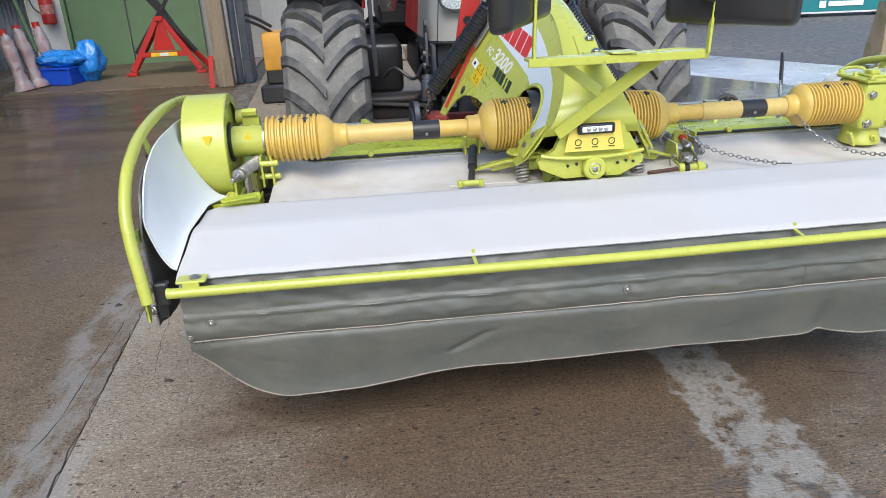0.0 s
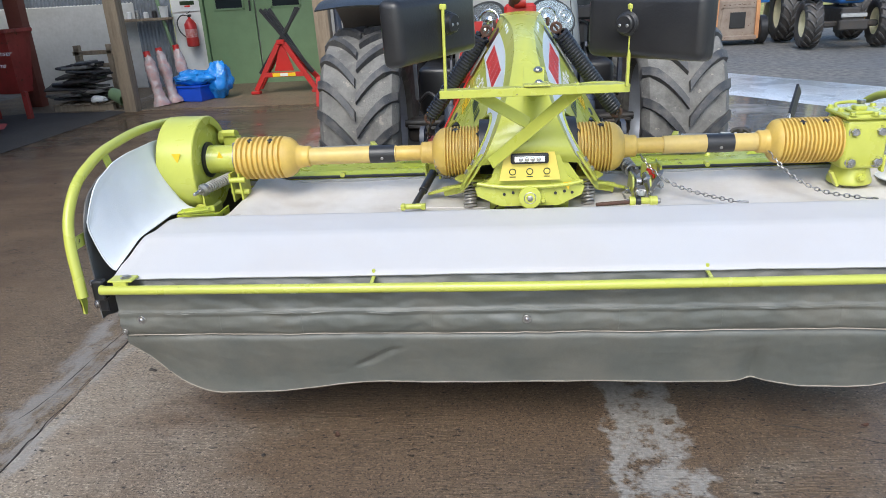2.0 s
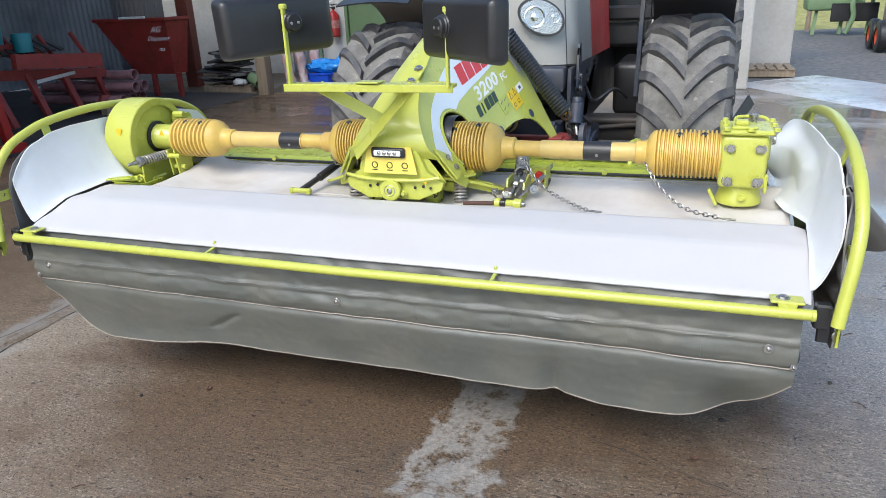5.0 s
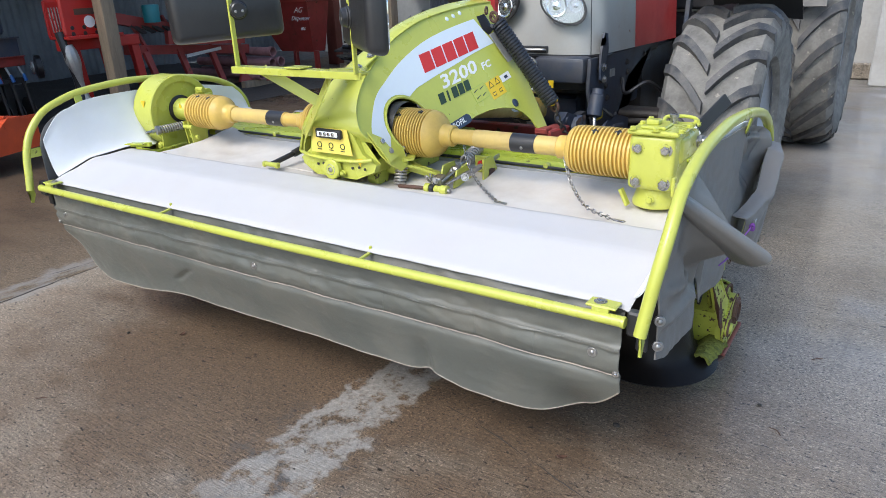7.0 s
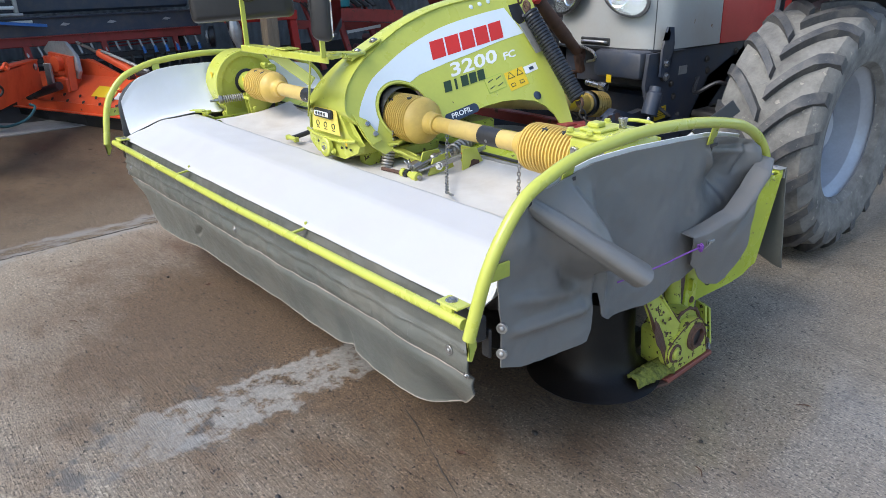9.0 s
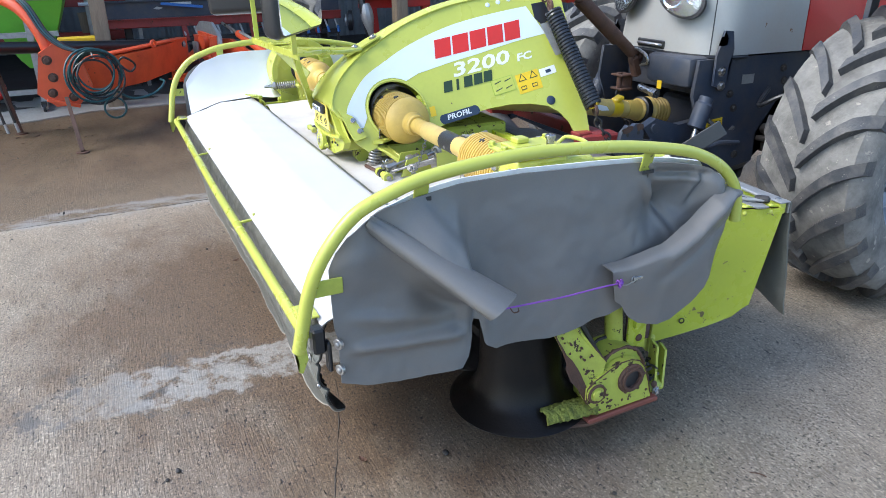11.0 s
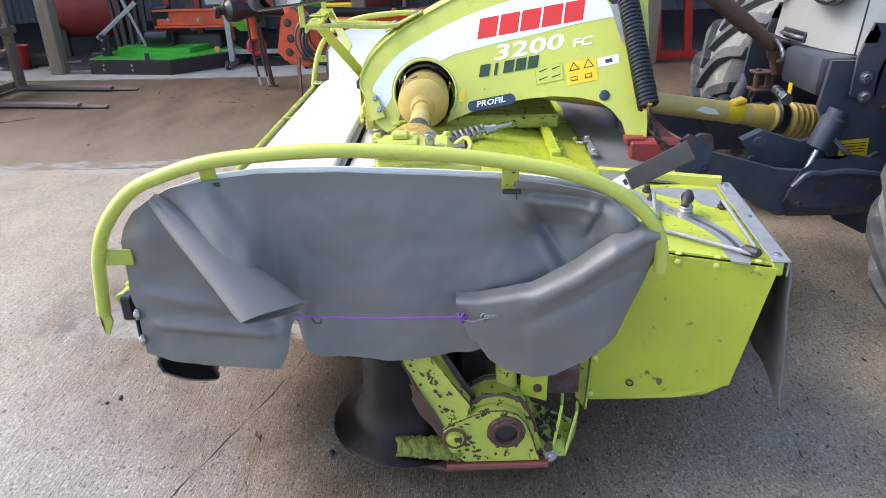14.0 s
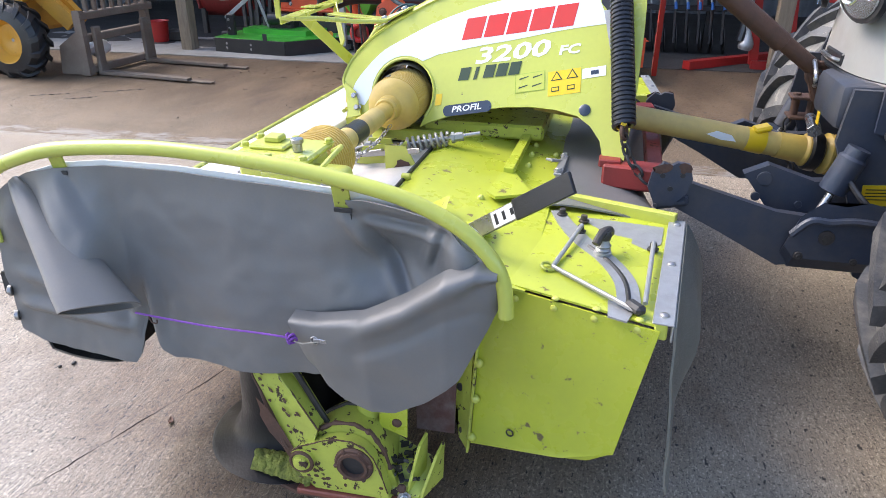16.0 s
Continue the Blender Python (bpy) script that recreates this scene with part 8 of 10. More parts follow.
solid("post", timber_post(-6.19, 8.98, 4.3, 0.21, 0.2), TIMBER, "weathered square timber post of the porch", "post", "porch posts", "structure")
solid("post", timber_post(-2.84, 8.83, 4.3, 0.22, 0.2, -1.0), TIMBER, "weathered square timber post of the porch", "post", "porch posts", "structure")
for y in (3.43, -0.34, -4.42):
    solid("post", timber_post(-6.25, y, 4.1, 0.19, 0.17), TIMBER, "weathered timber post of the open shed", "post", "shed posts", "structure")
solid("post", timber_post(-8.50, 9.98, 4.1, 0.27, 0.2), IRON_RED, "rust-red iron post of the open shed", "post", "shed posts", "structure")
solid("downpipe", joined(cyl((-2.62, 8.95, 0.02), (-2.62, 8.95, 4.0), 0.055, seg=16), box((-2.50, 9.25, 2.0), (0.12, 0.5, 4.0), bev=0.01)), NAVY, "dark blue downpipe and steel door edge beside the post", "downpipe", kind="structure")
wall_white = thing("wall_white", (-0.6, 10.7, 0), "stained whitewashed wall behind the tractor", "wall", kind="structure")
part("wall_panel", box((-0.45, 10.80, 1.8), (3.9, 0.2, 3.6), bev=0.01), RENDER_WALL, wall_white)
part("pillar", box((1.68, 10.1, 1.8), (0.38, 0.4, 3.6), bev=0.02), RENDER_WALL, wall_white)
part("inner_wall", box((2.25, 12.75, 1.8), (0.95, 0.25, 3.6), bev=0.02), RENDER_WALL, wall_white, "grey patched wall")
part("plinth", box((-0.45, 10.66, 0.12), (3.9, 0.1, 0.24), bev=0.02), CONCRETE, wall_white)
pallet = thing("pallet", (2.5, 11.9, 0), "grey timber pallet lying on the ground", "pallet")
for k in range(5):
    part("deck_board", box((2.02 + 0.155 * k, 11.95, 0.135), (0.11, 0.95, 0.022), (0, 0, 2 * wave(k, 0, 0, 1.3)), bev=0.003), TIMBER, pallet)
for y in (11.55, 11.95, 12.35):
    part("bearer", box((2.33, y, 0.065), (0.75, 0.1, 0.12), bev=0.005), TIMBER, pallet)

# open shed along the yard's left edge
shed = thing("wall_shed", (-12.5, 2, 0), "dark tin back wall of the open implement shed", "wall", kind="structure")
part("back_sheet", corrugated(-9.5, 12.4, 0.0, 4.3, -12.6, 0.15, 0.02, "y"), SHED_DARK, shed)
part("end_sheet", corrugated(-12.6, -6.3, 0.0, 4.3, -9.5, 0.15, 0.02, "x"), SHED_DARK, shed)
part("masonry", box((-9.2, 12.30, 0.85), (3.4, 0.2, 1.7), bev=0.02), WHITEWASH, shed, "whitewashed low wall")
part("side_sheet", corrugated(-15.5, -9.9, 0.0, 4.3, 12.42, 0.15, 0.02, "x"), DARK_TIN, shed)
part("end_cladding", box((-9.8, 12.55, 4.1), (5.6, 0.06, 5.0), bev=0.01), DARK_TIN, shed)
# roof stays out of view; heights and edges are set to shape the light
roof = thing("unseen_shed_roof", (-9.5, 2, 4.2), "dull tin roof over the shed and porch, unseen, set to shape the light", "roof", kind="structure")
part("roof_sheet", plate([(-13.0, -9.8, 4.45), (-6.7, -9.8, 4.25), (-6.7, 9.19, 4.25), (-13.0, 9.19, 4.45)], (0, 0, 0.06)), SHED_DARK, roof)
part("porch_sheet", plate([(-6.49, 9.2, 4.2), (-2.4, 9.2, 4.2), (-2.4, 12.8, 4.4), (-6.49, 12.8, 4.4)], (0, 0, 0.06)), SHED_DARK, roof)
for y in (-4.42, -0.34, 3.43, 7.6):
    part("rafter", bar((-12.6, y, 4.31), (-6.45, y, 4.13), 0.08, 0.2), TIMBER, roof)
shed_floor = thing("shed_floor", (-9.4, 2, 0), "dark earth and rubble floor of the open shed", "floor", kind="structure")
EDGE_CONCRETE = surface("pale_dusty_concrete", (0.34, 0.325, 0.30), 0.75, stain=(0.17, 0.145, 0.115), stain_amount=0.75, stain_scale=1.3, grain=0.35, grain_scale=40, bump=0.35, bump_scale=40)
DIRT = surface("dark_earth", (0.045, 0.04, 0.036), 0.9, stain=(0.09, 0.08, 0.07), stain_amount=0.6, stain_scale=2.5, grain=0.5, grain_scale=30, bump=0.9, bump_scale=22)
part("earth", sheet(lambda u, v: (-12.6 + 6.3 * u, -9.4 + 18.4 * v, 0.005 + 0.05 * abs(wave(u * 6.3, v * 18, 0, 1.4)) * (1 - step(0.9, 1, u))), 40, 90, 0.004), DIRT, shed_floor, "", 80)
part("shed_edge", plate([(-5.78, -9.0, -0.05), (-5.72, -1.3, -0.05), (-6.02, -0.6, -0.05), (-6.04, 1.7, -0.05), (-7.3, 1.9, -0.05), (-7.5, -9.0, -0.05)], (0, 0, 0.062)), EDGE_CONCRETE, shed_floor, "pale dusty concrete strip along the shed")

# signs, extinguisher and shelf on the porch wall
sign = thing("sign_board", (-6.35, YB - 0.02, 1.75), "white sign board with printed trade marks", "sign")
part("board", box((-6.38, YB - 0.012, 1.80), (0.60, 0.02, 0.66), bev=0.002), SIGN_WHITE, sign)
for z, w, m in ((2.0, 0.40, LOADER_YELLOW), (1.81, 0.42, NAVY_PRINT), (1.63, 0.30, DARK_PRINT), (1.57, 0.12, RED_PRINT)):
    part("mark_bar", box((-6.38, YB - 0.024, z), (w, 0.003, 0.075 if m is not RED_PRINT else 0.03), bev=0), m, sign)
EXT_LABEL = surface("printed_red_label", (0.52, 0.15, 0.13), 0.4, stain=(0.70, 0.55, 0.52), stain_amount=0.8, stain_scale=22, bump=0)
ext = thing("fire_extinguisher", (-6.38, YB - 0.12, 0.80), "red fire extinguisher hung on the cream panel", "fire extinguisher")
part("cylinder", lathe((-6.33, YB - 0.14, 0.80), (0, 0, 1), [(0, 0.10), (0.02, 0.118), (0.43, 0.118), (0.50, 0.07), (0.54, 0.028), (0.57, 0.028)], 24), RED, ext)
part("valve", joined(box((-6.33, YB - 0.12, 1.39), (0.05, 0.10, 0.05), bev=0.008), bar((-6.38, YB - 0.12, 1.43), (-6.30, YB - 0.12, 1.47), 0.025, 0.01)), BLACK, ext)
part("hose", sweep(smooth_path([(-6.38, YB - 0.12, 1.40), (-6.50, YB - 0.12, 1.40), (-6.60, YB - 0.12, 1.28), (-6.57, YB - 0.12, 1.10), (-6.47, YB - 0.10, 0.98)], 6), 0.012, 8), BLACK, ext)
part("label", lathe((-6.33, YB - 0.14, 0.98), (0, 0, 1), [(0, 0.1195), (0.16, 0.1195)], 24, False), EXT_LABEL, ext, "pale red printed label")
shelf = thing("shelf", (-7.3, YB - 0.15, 1.35), "dusty timber shelf with jars and tools along the tin wall", "shelf")
part("shelf_board", box((-7.3, YB - 0.16, 1.36), (1.2, 0.24, 0.05), bev=0.006), TIMBER, shelf)
for k, (x, m) in enumerate(((-7.75, STEEL), (-7.55, SIGN_WHITE), (-7.38, STEEL), (-7.2, SIGN_WHITE), (-7.02, BLACK))):
    part("jar", lathe((x, YB - 0.16, 1.386), (0, 0, 1), [(0, 0.05), (0.10 + 0.02 * (k % 3), 0.05), (0.12 + 0.02 * (k % 3), 0.03)], 14), m, shelf)
solid("paint_tub", lathe((-6.82, YB - 0.16, 1.386), (0, 0, 1), [(0, 0.07), (0.2, 0.085), (0.205, 0.09), (0.215, 0.09)], 18), SIGN_WHITE, "white plastic tub on the shelf", "tub")
solid("green_pipe", cyl((-6.62, 11.9, 0.35), (-6.95, 12.08, 1.75), 0.035, seg=12), GREEN_DOOR, "dark green pole leaning on the wall", "pole")

# crate, bag, wrapped bottles, jack frame
crate = thing("storage_crate", (-5.53, 9.95, 0.012), "bright blue plastic crate on the porch floor", "crate")
part("crate_body", joined(box((-5.53, 9.95, 0.145), (0.52, 0.40, 0.265), (0, 0, -12), bev=0.012), box((-5.53, 9.95, 0.265), (0.56, 0.44, 0.03), (0, 0, -12), bev=0.008)), BLUE, crate)
part("crate_label", box((-5.46, 9.735, 0.16), (0.10, 0.004, 0.05), (0, 0, -12), bev=0), FARM_BLUE, crate)


def bag_shape(c, s, seed, lev=4):
    b = bmesh.new()
    bmesh.ops.create_icosphere(b, subdivisions=lev, radius=1)
    for v in b.verts:
        d = 1 + 0.28 * noise.noise(v.co * 1.6 + V(seed, 0, 0)) + 0.12 * noise.noise(v.co * 5 + V(seed, 3, 0)) - 0.16 * abs(noise.noise(v.co * 4.5 + V(0, seed, 0))) - 0.08 * abs(noise.noise(v.co * 10))
        v.co = V(v.co.x * s[0] * d, v.co.y * s[1] * d, max(-0.9, v.co.z) * s[2] * d) + V(*c)
    return b


solid("plastic_bag", bag_shape((-5.50, 9.98, 0.40), (0.36, 0.26, 0.15), 2.0), BLUE_FILM, "crumpled blue polythene bag over the crate", "bag", sharp=60)
solid("plastic_bag", bag_shape((-5.13, 10.15, 0.33), (0.22, 0.24, 0.34), 5.0), BLUE_FILM, "crumpled blue polythene bag beside the crate", "bag", sharp=60)
for k, (x, y, h, lean) in enumerate(((-5.90, 9.42, 0.92, -22), (-5.80, 9.72, 0.95, -26), (-5.62, 9.98, 0.97, -24))):
    w = thing("wrapped_roller", (x, y, 0.012), "red roller wrapped in cloudy plastic, standing on end", "roller", "wrapped rollers")
    outline = [(0, 0.14), (0.06, 0.13), (0.14, 0.085), (0.42, 0.085), (0.60, 0.10), (0.74, 0.08), (h - 0.12, 0.06), (h - 0.05, 0.045)]
    b = lathe((x, y, 0.012), (math.sin(radians(lean)) * 0.4, 0.06, 1), [(d * (h - 0.05) / 40, interp(d * (h - 0.05) / 40, outline)) for d in range(41)], 30)
    for v in b.verts:
        v.co += V(0.018 * wave(v.co.x, v.co.y, v.co.z, 9, k) + 0.012 * wave(v.co.x, v.co.y, v.co.z, 26, k), 0.018 * wave(v.co.x, v.co.y, v.co.z, 11, k + 5) + 0.012 * wave(v.co.x, v.co.y, v.co.z, 24, k + 7), 0)
    part("wrap", b, CLEAR_WRAP, w, "", 70)
    part("cap", cyl((x + h * math.sin(radians(lean)) * 0.37, y + 0.055, h - 0.10), (x + h * math.sin(radians(lean)) * 0.4, y + 0.06, h - 0.01), 0.055, seg=14), RED, w, "red end cap")
jack = thing("lifting_jack", (-4.0, 10.45, 0.012), "red steel lifting frame with crossed black arms", "lifting frame")
for s in (-1, 1):
    part("frame_leg", bar((-4.02 + s * 0.05, 10.45, 0.88), (-4.02 + s * 0.55, 10.42, 0.07), 0.09, 0.07, (0, 1, 0), 0.008), RED, jack)
    part("frame_leg", bar((-4.02 + s * 0.08, 10.62, 0.80), (-4.02 + s * 0.62, 10.85, 0.07), 0.09, 0.07, (0, 1, 0), 0.008), RED, jack)
    part("foot", box((-4.02 + s * 0.56, 10.42, 0.04), (0.16, 0.14, 0.05), bev=0.006), RED, jack)
    for k in range(3):
        part("arm", bar((-4.0 - s * (0.50 - 0.05 * k), 10.50 + 0.10 * k + 0.03 * s, 0.36), (-4.0 + s * (0.34 - 0.05 * k), 10.52 + 0.10 * k + 0.03 * s, 1.46), 0.055, 0.05, (0, 1, 0), 0.006), BLACK, jack, "black lifting arm")
part("cross_beam", box((-4.02, 10.42, 0.34), (0.72, 0.06, 0.08), bev=0.006), RED, jack)
part("label_strip", box((-4.02, 10.388, 0.34), (0.42, 0.004, 0.06), bev=0), DECAL_YELLOW, jack)
part("label_box", box((-4.02, 10.384, 0.34), (0.14, 0.004, 0.05), bev=0), SIGN_WHITE, jack)
part("centre_plate", plate([(-4.20, 10.44, 0.40), (-3.84, 10.44, 0.40), (-3.98, 10.44, 0.84), (-4.06, 10.44, 0.84)], (0, 0.012, 0)), RED, jack)
part("head_block", box((-4.02, 10.45, 0.90), (0.14, 0.12, 0.08), bev=0.01), RED, jack)
solid("red_board", bar((-2.99, 8.66, 0.01), (-2.96, 8.71, 0.46), 0.07, 0.02, (0, 1, 0)), RED, "short red board leaning on the post", "board")
yel = thing("yellow_attachment", (-1.95, 7.6, 0), "yellow machine block with hydraulic hoses", "attachment")
part("block", box((-1.85, 7.4, 0.63), (0.34, 0.5, 0.46), bev=0.03, seg=2), LOADER_YELLOW, yel)
part("base", joined(box((-1.85, 7.4, 0.33), (0.32, 0.46, 0.20), bev=0.02), box((-1.85, 7.4, 0.115), (0.5, 0.6, 0.23), bev=0.03)), BLACK, yel)
for dz in (0, 0.07):
    part("hose", sweep(smooth_path([(-1.9, 7.35, 0.85 + dz), (-2.05, 7.3, 0.95 + dz), (-2.2, 7.25, 1.02 + dz)], 6), 0.02, 8), BLACK, yel)

# ---- implements in the shed ----
# feeder hopper
hop = thing("feed_hopper", (-7.75, 8.6, 0), "rusty red feed hopper with white lettering", "hopper")


def hopper_side(u, v):
    pts = [(-8.95, 8.3), (-7.40, 8.3), (-7.40, 8.9), (-8.95, 8.9), (-8.95, 8.3)]
    i = min(3, int(u * 4))
    f = u * 4 - i
    x = pts[i][0] * (1 - f) + pts[i + 1][0] * f
    y = pts[i][1] * (1 - f) + pts[i + 1][1] * f
    k = 1 - 0.45 * (1 - v)
    return (-7.95 + (x + 7.75) * k, 8.8 + (y - 8.8) * k, 0.42 + 0.95 * v)


part("hopper_body", sheet(hopper_side, 32, 6, 0.01), RED_FADED, hop)
part("hopper_rim", joined(box((-8.37, 8.28, 1.37), (1.60, 0.05, 0.06), bev=0.008), box((-7.58, 8.6, 1.37), (0.05, 0.62, 0.06), bev=0.008)), RED_FADED, hop)
part("hopper_leg", box((-7.70, 8.55, 0.22), (0.08, 0.08, 0.44), bev=0.006), RED_FADED, hop)
part("hopper_leg", box((-8.25, 8.55, 0.22), (0.08, 0.08, 0.44), bev=0.006), RED_FADED, hop)
part("white_lid", box((-8.25, 8.24, 1.405), (0.55, 0.06, 0.04), bev=0.006), SIGN_WHITE, hop)
for body, dx, z, sz in (("AG", 0.16, 1.15, 0.15), ("Dispenser", 0.04, 1.01, 0.115), ("ms", 0.22, 0.83, 0.105)):
    yy = 8.8 - 0.5 * (1 - 0.45 * (1 - (z - 0.42) / 0.95)) - 0.045
    part("lettering", lettering(body, sz, frame_at((-8.12 + dx, yy, z), (1, 0, 0), (0, 0.2, 1)), 0.001, 0.3), WHITE, hop, "white script lettering")
# pipes and pallet pile
for k, (y, z) in enumerate(((6.75, 0.20), (7.00, 0.20), (7.26, 0.20), (6.88, 0.39), (7.13, 0.39), (7.00, 0.57))):
    p = thing("drain_pipe", (-8.0, y, z), "mauve grey plastic drain pipe in a stack", "pipe", "stacked pipes")
    ln = 1.75 - 0.09 * (k % 3)
    ob = lathe((-9.22 + 0.05 * k, y, z), (1, 0.05, 0), [(0, 0.075), (ln, 0.075), (ln, 0.086), (ln + 0.07, 0.086), (ln + 0.07, 0.072), (1.45, 0.069), (1.45, 0.002)], 22, False)
    part("pipe_wall", ob, PIPE_GREY, p)
for x in (-8.2, -7.55):
    solid("pipe_cradle", box((x, 7.02, 0.06), (0.12, 1.0, 0.12), bev=0.01), TIMBER, "timber bearer under the pipe stack", "bearer", "pipe bearers")
pile = thing("mat_stack", (-6.95, 9.35, 0), "stack of dark rubber mats on a grey pallet", "rubber mats")
random.seed(4)
for k in range(30):
    level = k // 3
    x, y = -7.18 + random.uniform(-0.34, 0.30) * (1 - 0.05 * level), 9.42 + random.uniform(-0.12, 0.12)
    part("rubber_mat", box((x, y, 0.20 + 0.062 * level), (random.uniform(0.45, 0.80) * (1 - 0.04 * level), random.uniform(0.30, 0.45), random.uniform(0.03, 0.055)), (random.uniform(-5, 5), random.uniform(-7, 7), random.uniform(-28, 28)), bev=0.014), random.choice((BLACK, DARK, DARK, RUBBER)), pile)
for y in (9.2, 9.42, 9.64):
    part("pallet_bearer", box((-7.15, y, 0.06), (1.05, 0.09, 0.10), bev=0.006), TIMBER, pile)
for k in range(6):
    part("pallet_board", box((-7.60 + 0.18 * k, 9.42, 0.125), (0.11, 0.60, 0.022), bev=0.003), TIMBER, pile)
part("green_tub", lathe((-6.62, 9.2, 0.28), (0.9, -0.25, -0.35), [(0, 0.10), (0.26, 0.12), (0.26, 0.105), (0.02, 0.09)], 18), GREEN_DOOR, pile, "dull green tub")
part("light_rag", bag_shape((-6.85, 9.15, 0.20), (0.14, 0.10, 0.07), 9.0, 3), SIGN_WHITE, pile)
bench = thing("timber_bench", (-7.3, 10.1, 0), "rough timber trestle bench", "bench")
part("rail", box((-7.25, 10.0, 0.90), (0.75, 0.10, 0.07), bev=0.008), TIMBER, bench)
part("rail", box((-7.20, 10.0, 0.68), (0.70, 0.06, 0.07), bev=0.008), TIMBER, bench)
for x in (-7.55, -6.95):
    part("leg", box((x, 10.0, 0.52), (0.10, 0.10, 1.02), bev=0.008), TIMBER, bench)

# red stand with control box
stand = thing("red_machine_stand", (-6.75, 3.35, 0), "red steel stand with a punched red box on top", "machine stand")
part("box", joined(box((-6.62, 3.33, 1.42), (0.35, 0.66, 0.56), bev=0.02), box((-6.55, 3.33, 1.13), (0.42, 0.72, 0.04), bev=0.006)), RED, stand)
part("name_bar", box((-6.442, 3.33, 1.42), (0.004, 0.34, 0.07), bev=0), RUSTY, stand)
part("badge", lathe((-6.444, 3.33, 1.30), (1, 0, 0), [(0, 0.07), (0.004, 0.07)], 20), WHITE, stand)
for k in range(8):
    part("punched_hole", lathe((-6.445, 3.10 + 0.15 * (k % 4), 1.17 + 0.07 * (k // 4)), (1, 0, 0), [(0, 0.025), (0.004, 0.025)], 12), BLACK, stand)
part("cross_beam", box((-6.60, 3.50, 1.04), (0.14, 1.05, 0.13), bev=0.01), RED, stand)
for y in (3.15, 3.55, 3.96):
    part("leg", bar((-6.60, y, 1.0), (-6.58, y + 0.08, 0.06), 0.11, 0.09, (1, 0, 0), 0.008), RED, stand)
part("foot_beam", bar((-6.30, 2.42, 0.06), (-7.6, 3.95, 0.06), 0.12, 0.10), RED, stand)
part("foot_beam", bar((-6.55, 3.2, 0.06), (-6.5, 4.15, 0.06), 0.12, 0.10), RED, stand)
for k in range(4):
    part("lever", cyl((-6.5, 2.90 + 0.035 * k, 1.2), (-6.5, 2.89 + 0.035 * k, 1.48), 0.008, seg=8), STEEL, stand)
part("lever_frame", joined(bar((-6.5, 2.84, 1.15), (-6.5, 2.84, 1.55), 0.02, 0.02, (1, 0, 0)), bar((-6.5, 2.84, 1.55), (-6.5, 3.05, 1.55), 0.02, 0.02)), RED, stand)
part("hanging_hose", sweep(smooth_path([(-6.5, 2.95, 1.2), (-6.45, 2.98, 0.9), (-6.48, 3.05, 0.6), (-6.45, 3.02, 0.35)], 6), 0.05, 8), BLACK, stand)
part("plastic_sleeve", sweep(smooth_path([(-6.46, 3.0, 1.05), (-6.44, 3.04, 0.75), (-6.45, 3.10, 0.40), (-6.46, 3.08, 0.25)], 6), lambda t: 0.06 + 0.03 * math.sin(t * 9), 10), ZINC, stand)

# long red implement with teal tubs
rake = thing("red_implement", (-8.2, 5.7, 0), "long faded red implement with dark tines", "implement")
part("main_beam", bar((-8.0, 4.75, 0.80), (-7.9, 7.0, 0.62), 0.16, 0.14), RED_FADED, rake)
part("upper_beam", bar((-8.3, 4.4, 1.35), (-8.1, 6.1, 0.95), 0.22, 0.16), RED_FADED, rake)
part("side_frame", bar((-7.6, 5.2, 0.95), (-7.5, 6.6, 0.85), 0.10, 0.20), RED_FADED, rake)
part("pale_bars", box((-7.78, 6.0, 0.66), (0.006, 0.70, 0.05), (5, 0, 0), bev=0), SIGN_WHITE, rake)
for y in (5.0, 5.6, 6.2, 6.8):
    part("strut", bar((-7.9, y, 0.75), (-7.75, y + 0.12, 0.06), 0.09, 0.07, (1, 0, 0)), RED_FADED, rake)
    part("hoop", bar((-8.2, y, 1.25), (-7.9, y + 0.05, 0.75), 0.06, 0.04, (0, 1, 0)), RED_FADED, rake)
part("nose_shoe", plate([(-7.7, 6.6, 0.10), (-7.3, 7.35, 0.06), (-7.3, 7.45, 0.12), (-7.7, 6.7, 0.30)], (-0.06, 0, 0)), RED_FADED, rake)
for k in range(9):
    part("tine", bar((-8.25, 5.0 + 0.16 * k, 1.20), (-7.95, 5.08 + 0.16 * k, 1.02), 0.10, 0.03), DARK, rake)
for y, z in ((5.25, 1.17), (5.70, 1.04)):
    solid("plastic_tub", lathe((-7.95, y, z), (0, 0, 1), [(0, 0.12), (0.24, 0.13), (0.26, 0.12), (0.262, 0.02)], 22), TEAL, "teal plastic tub set on the red implement", "tub", "teal tubs")

# dark seed drill with red bar and blue springs
drill = thing("seed_drill", (-8.0, 1.9, 0), "dark seed drill with a red toolbar and blue tine springs", "seed drill")
part("hopper", box((-8.15, 1.30, 1.42), (0.8, 3.3, 0.50), bev=0.03), NAVY, drill)
part("front_board", joined(box((-7.52, 1.30, 1.01), (0.06, 3.3, 0.24), bev=0.008), box((-7.50, 1.30, 1.135), (0.10, 3.32, 0.02), bev=0.004)), NAVY, drill, "scuffed dark blue front board")
for y in (0.35, 1.15, 1.72, 2.45):
    part("board_scuff", plate([(-7.487, y, 1.03), (-7.487, y + 0.07, 1.02), (-7.487, y + 0.13, 1.04), (-7.487, y + 0.05, 1.06)], (0.001, 0, 0)), ZINC, drill)
part("toolbar", joined(box((-7.5, 1.30, 0.855), (0.12, 3.32, 0.12), bev=0.01), box((-7.43, 1.30, 0.91), (0.05, 3.32, 0.012), bev=0.002)), RED_FADED, drill)
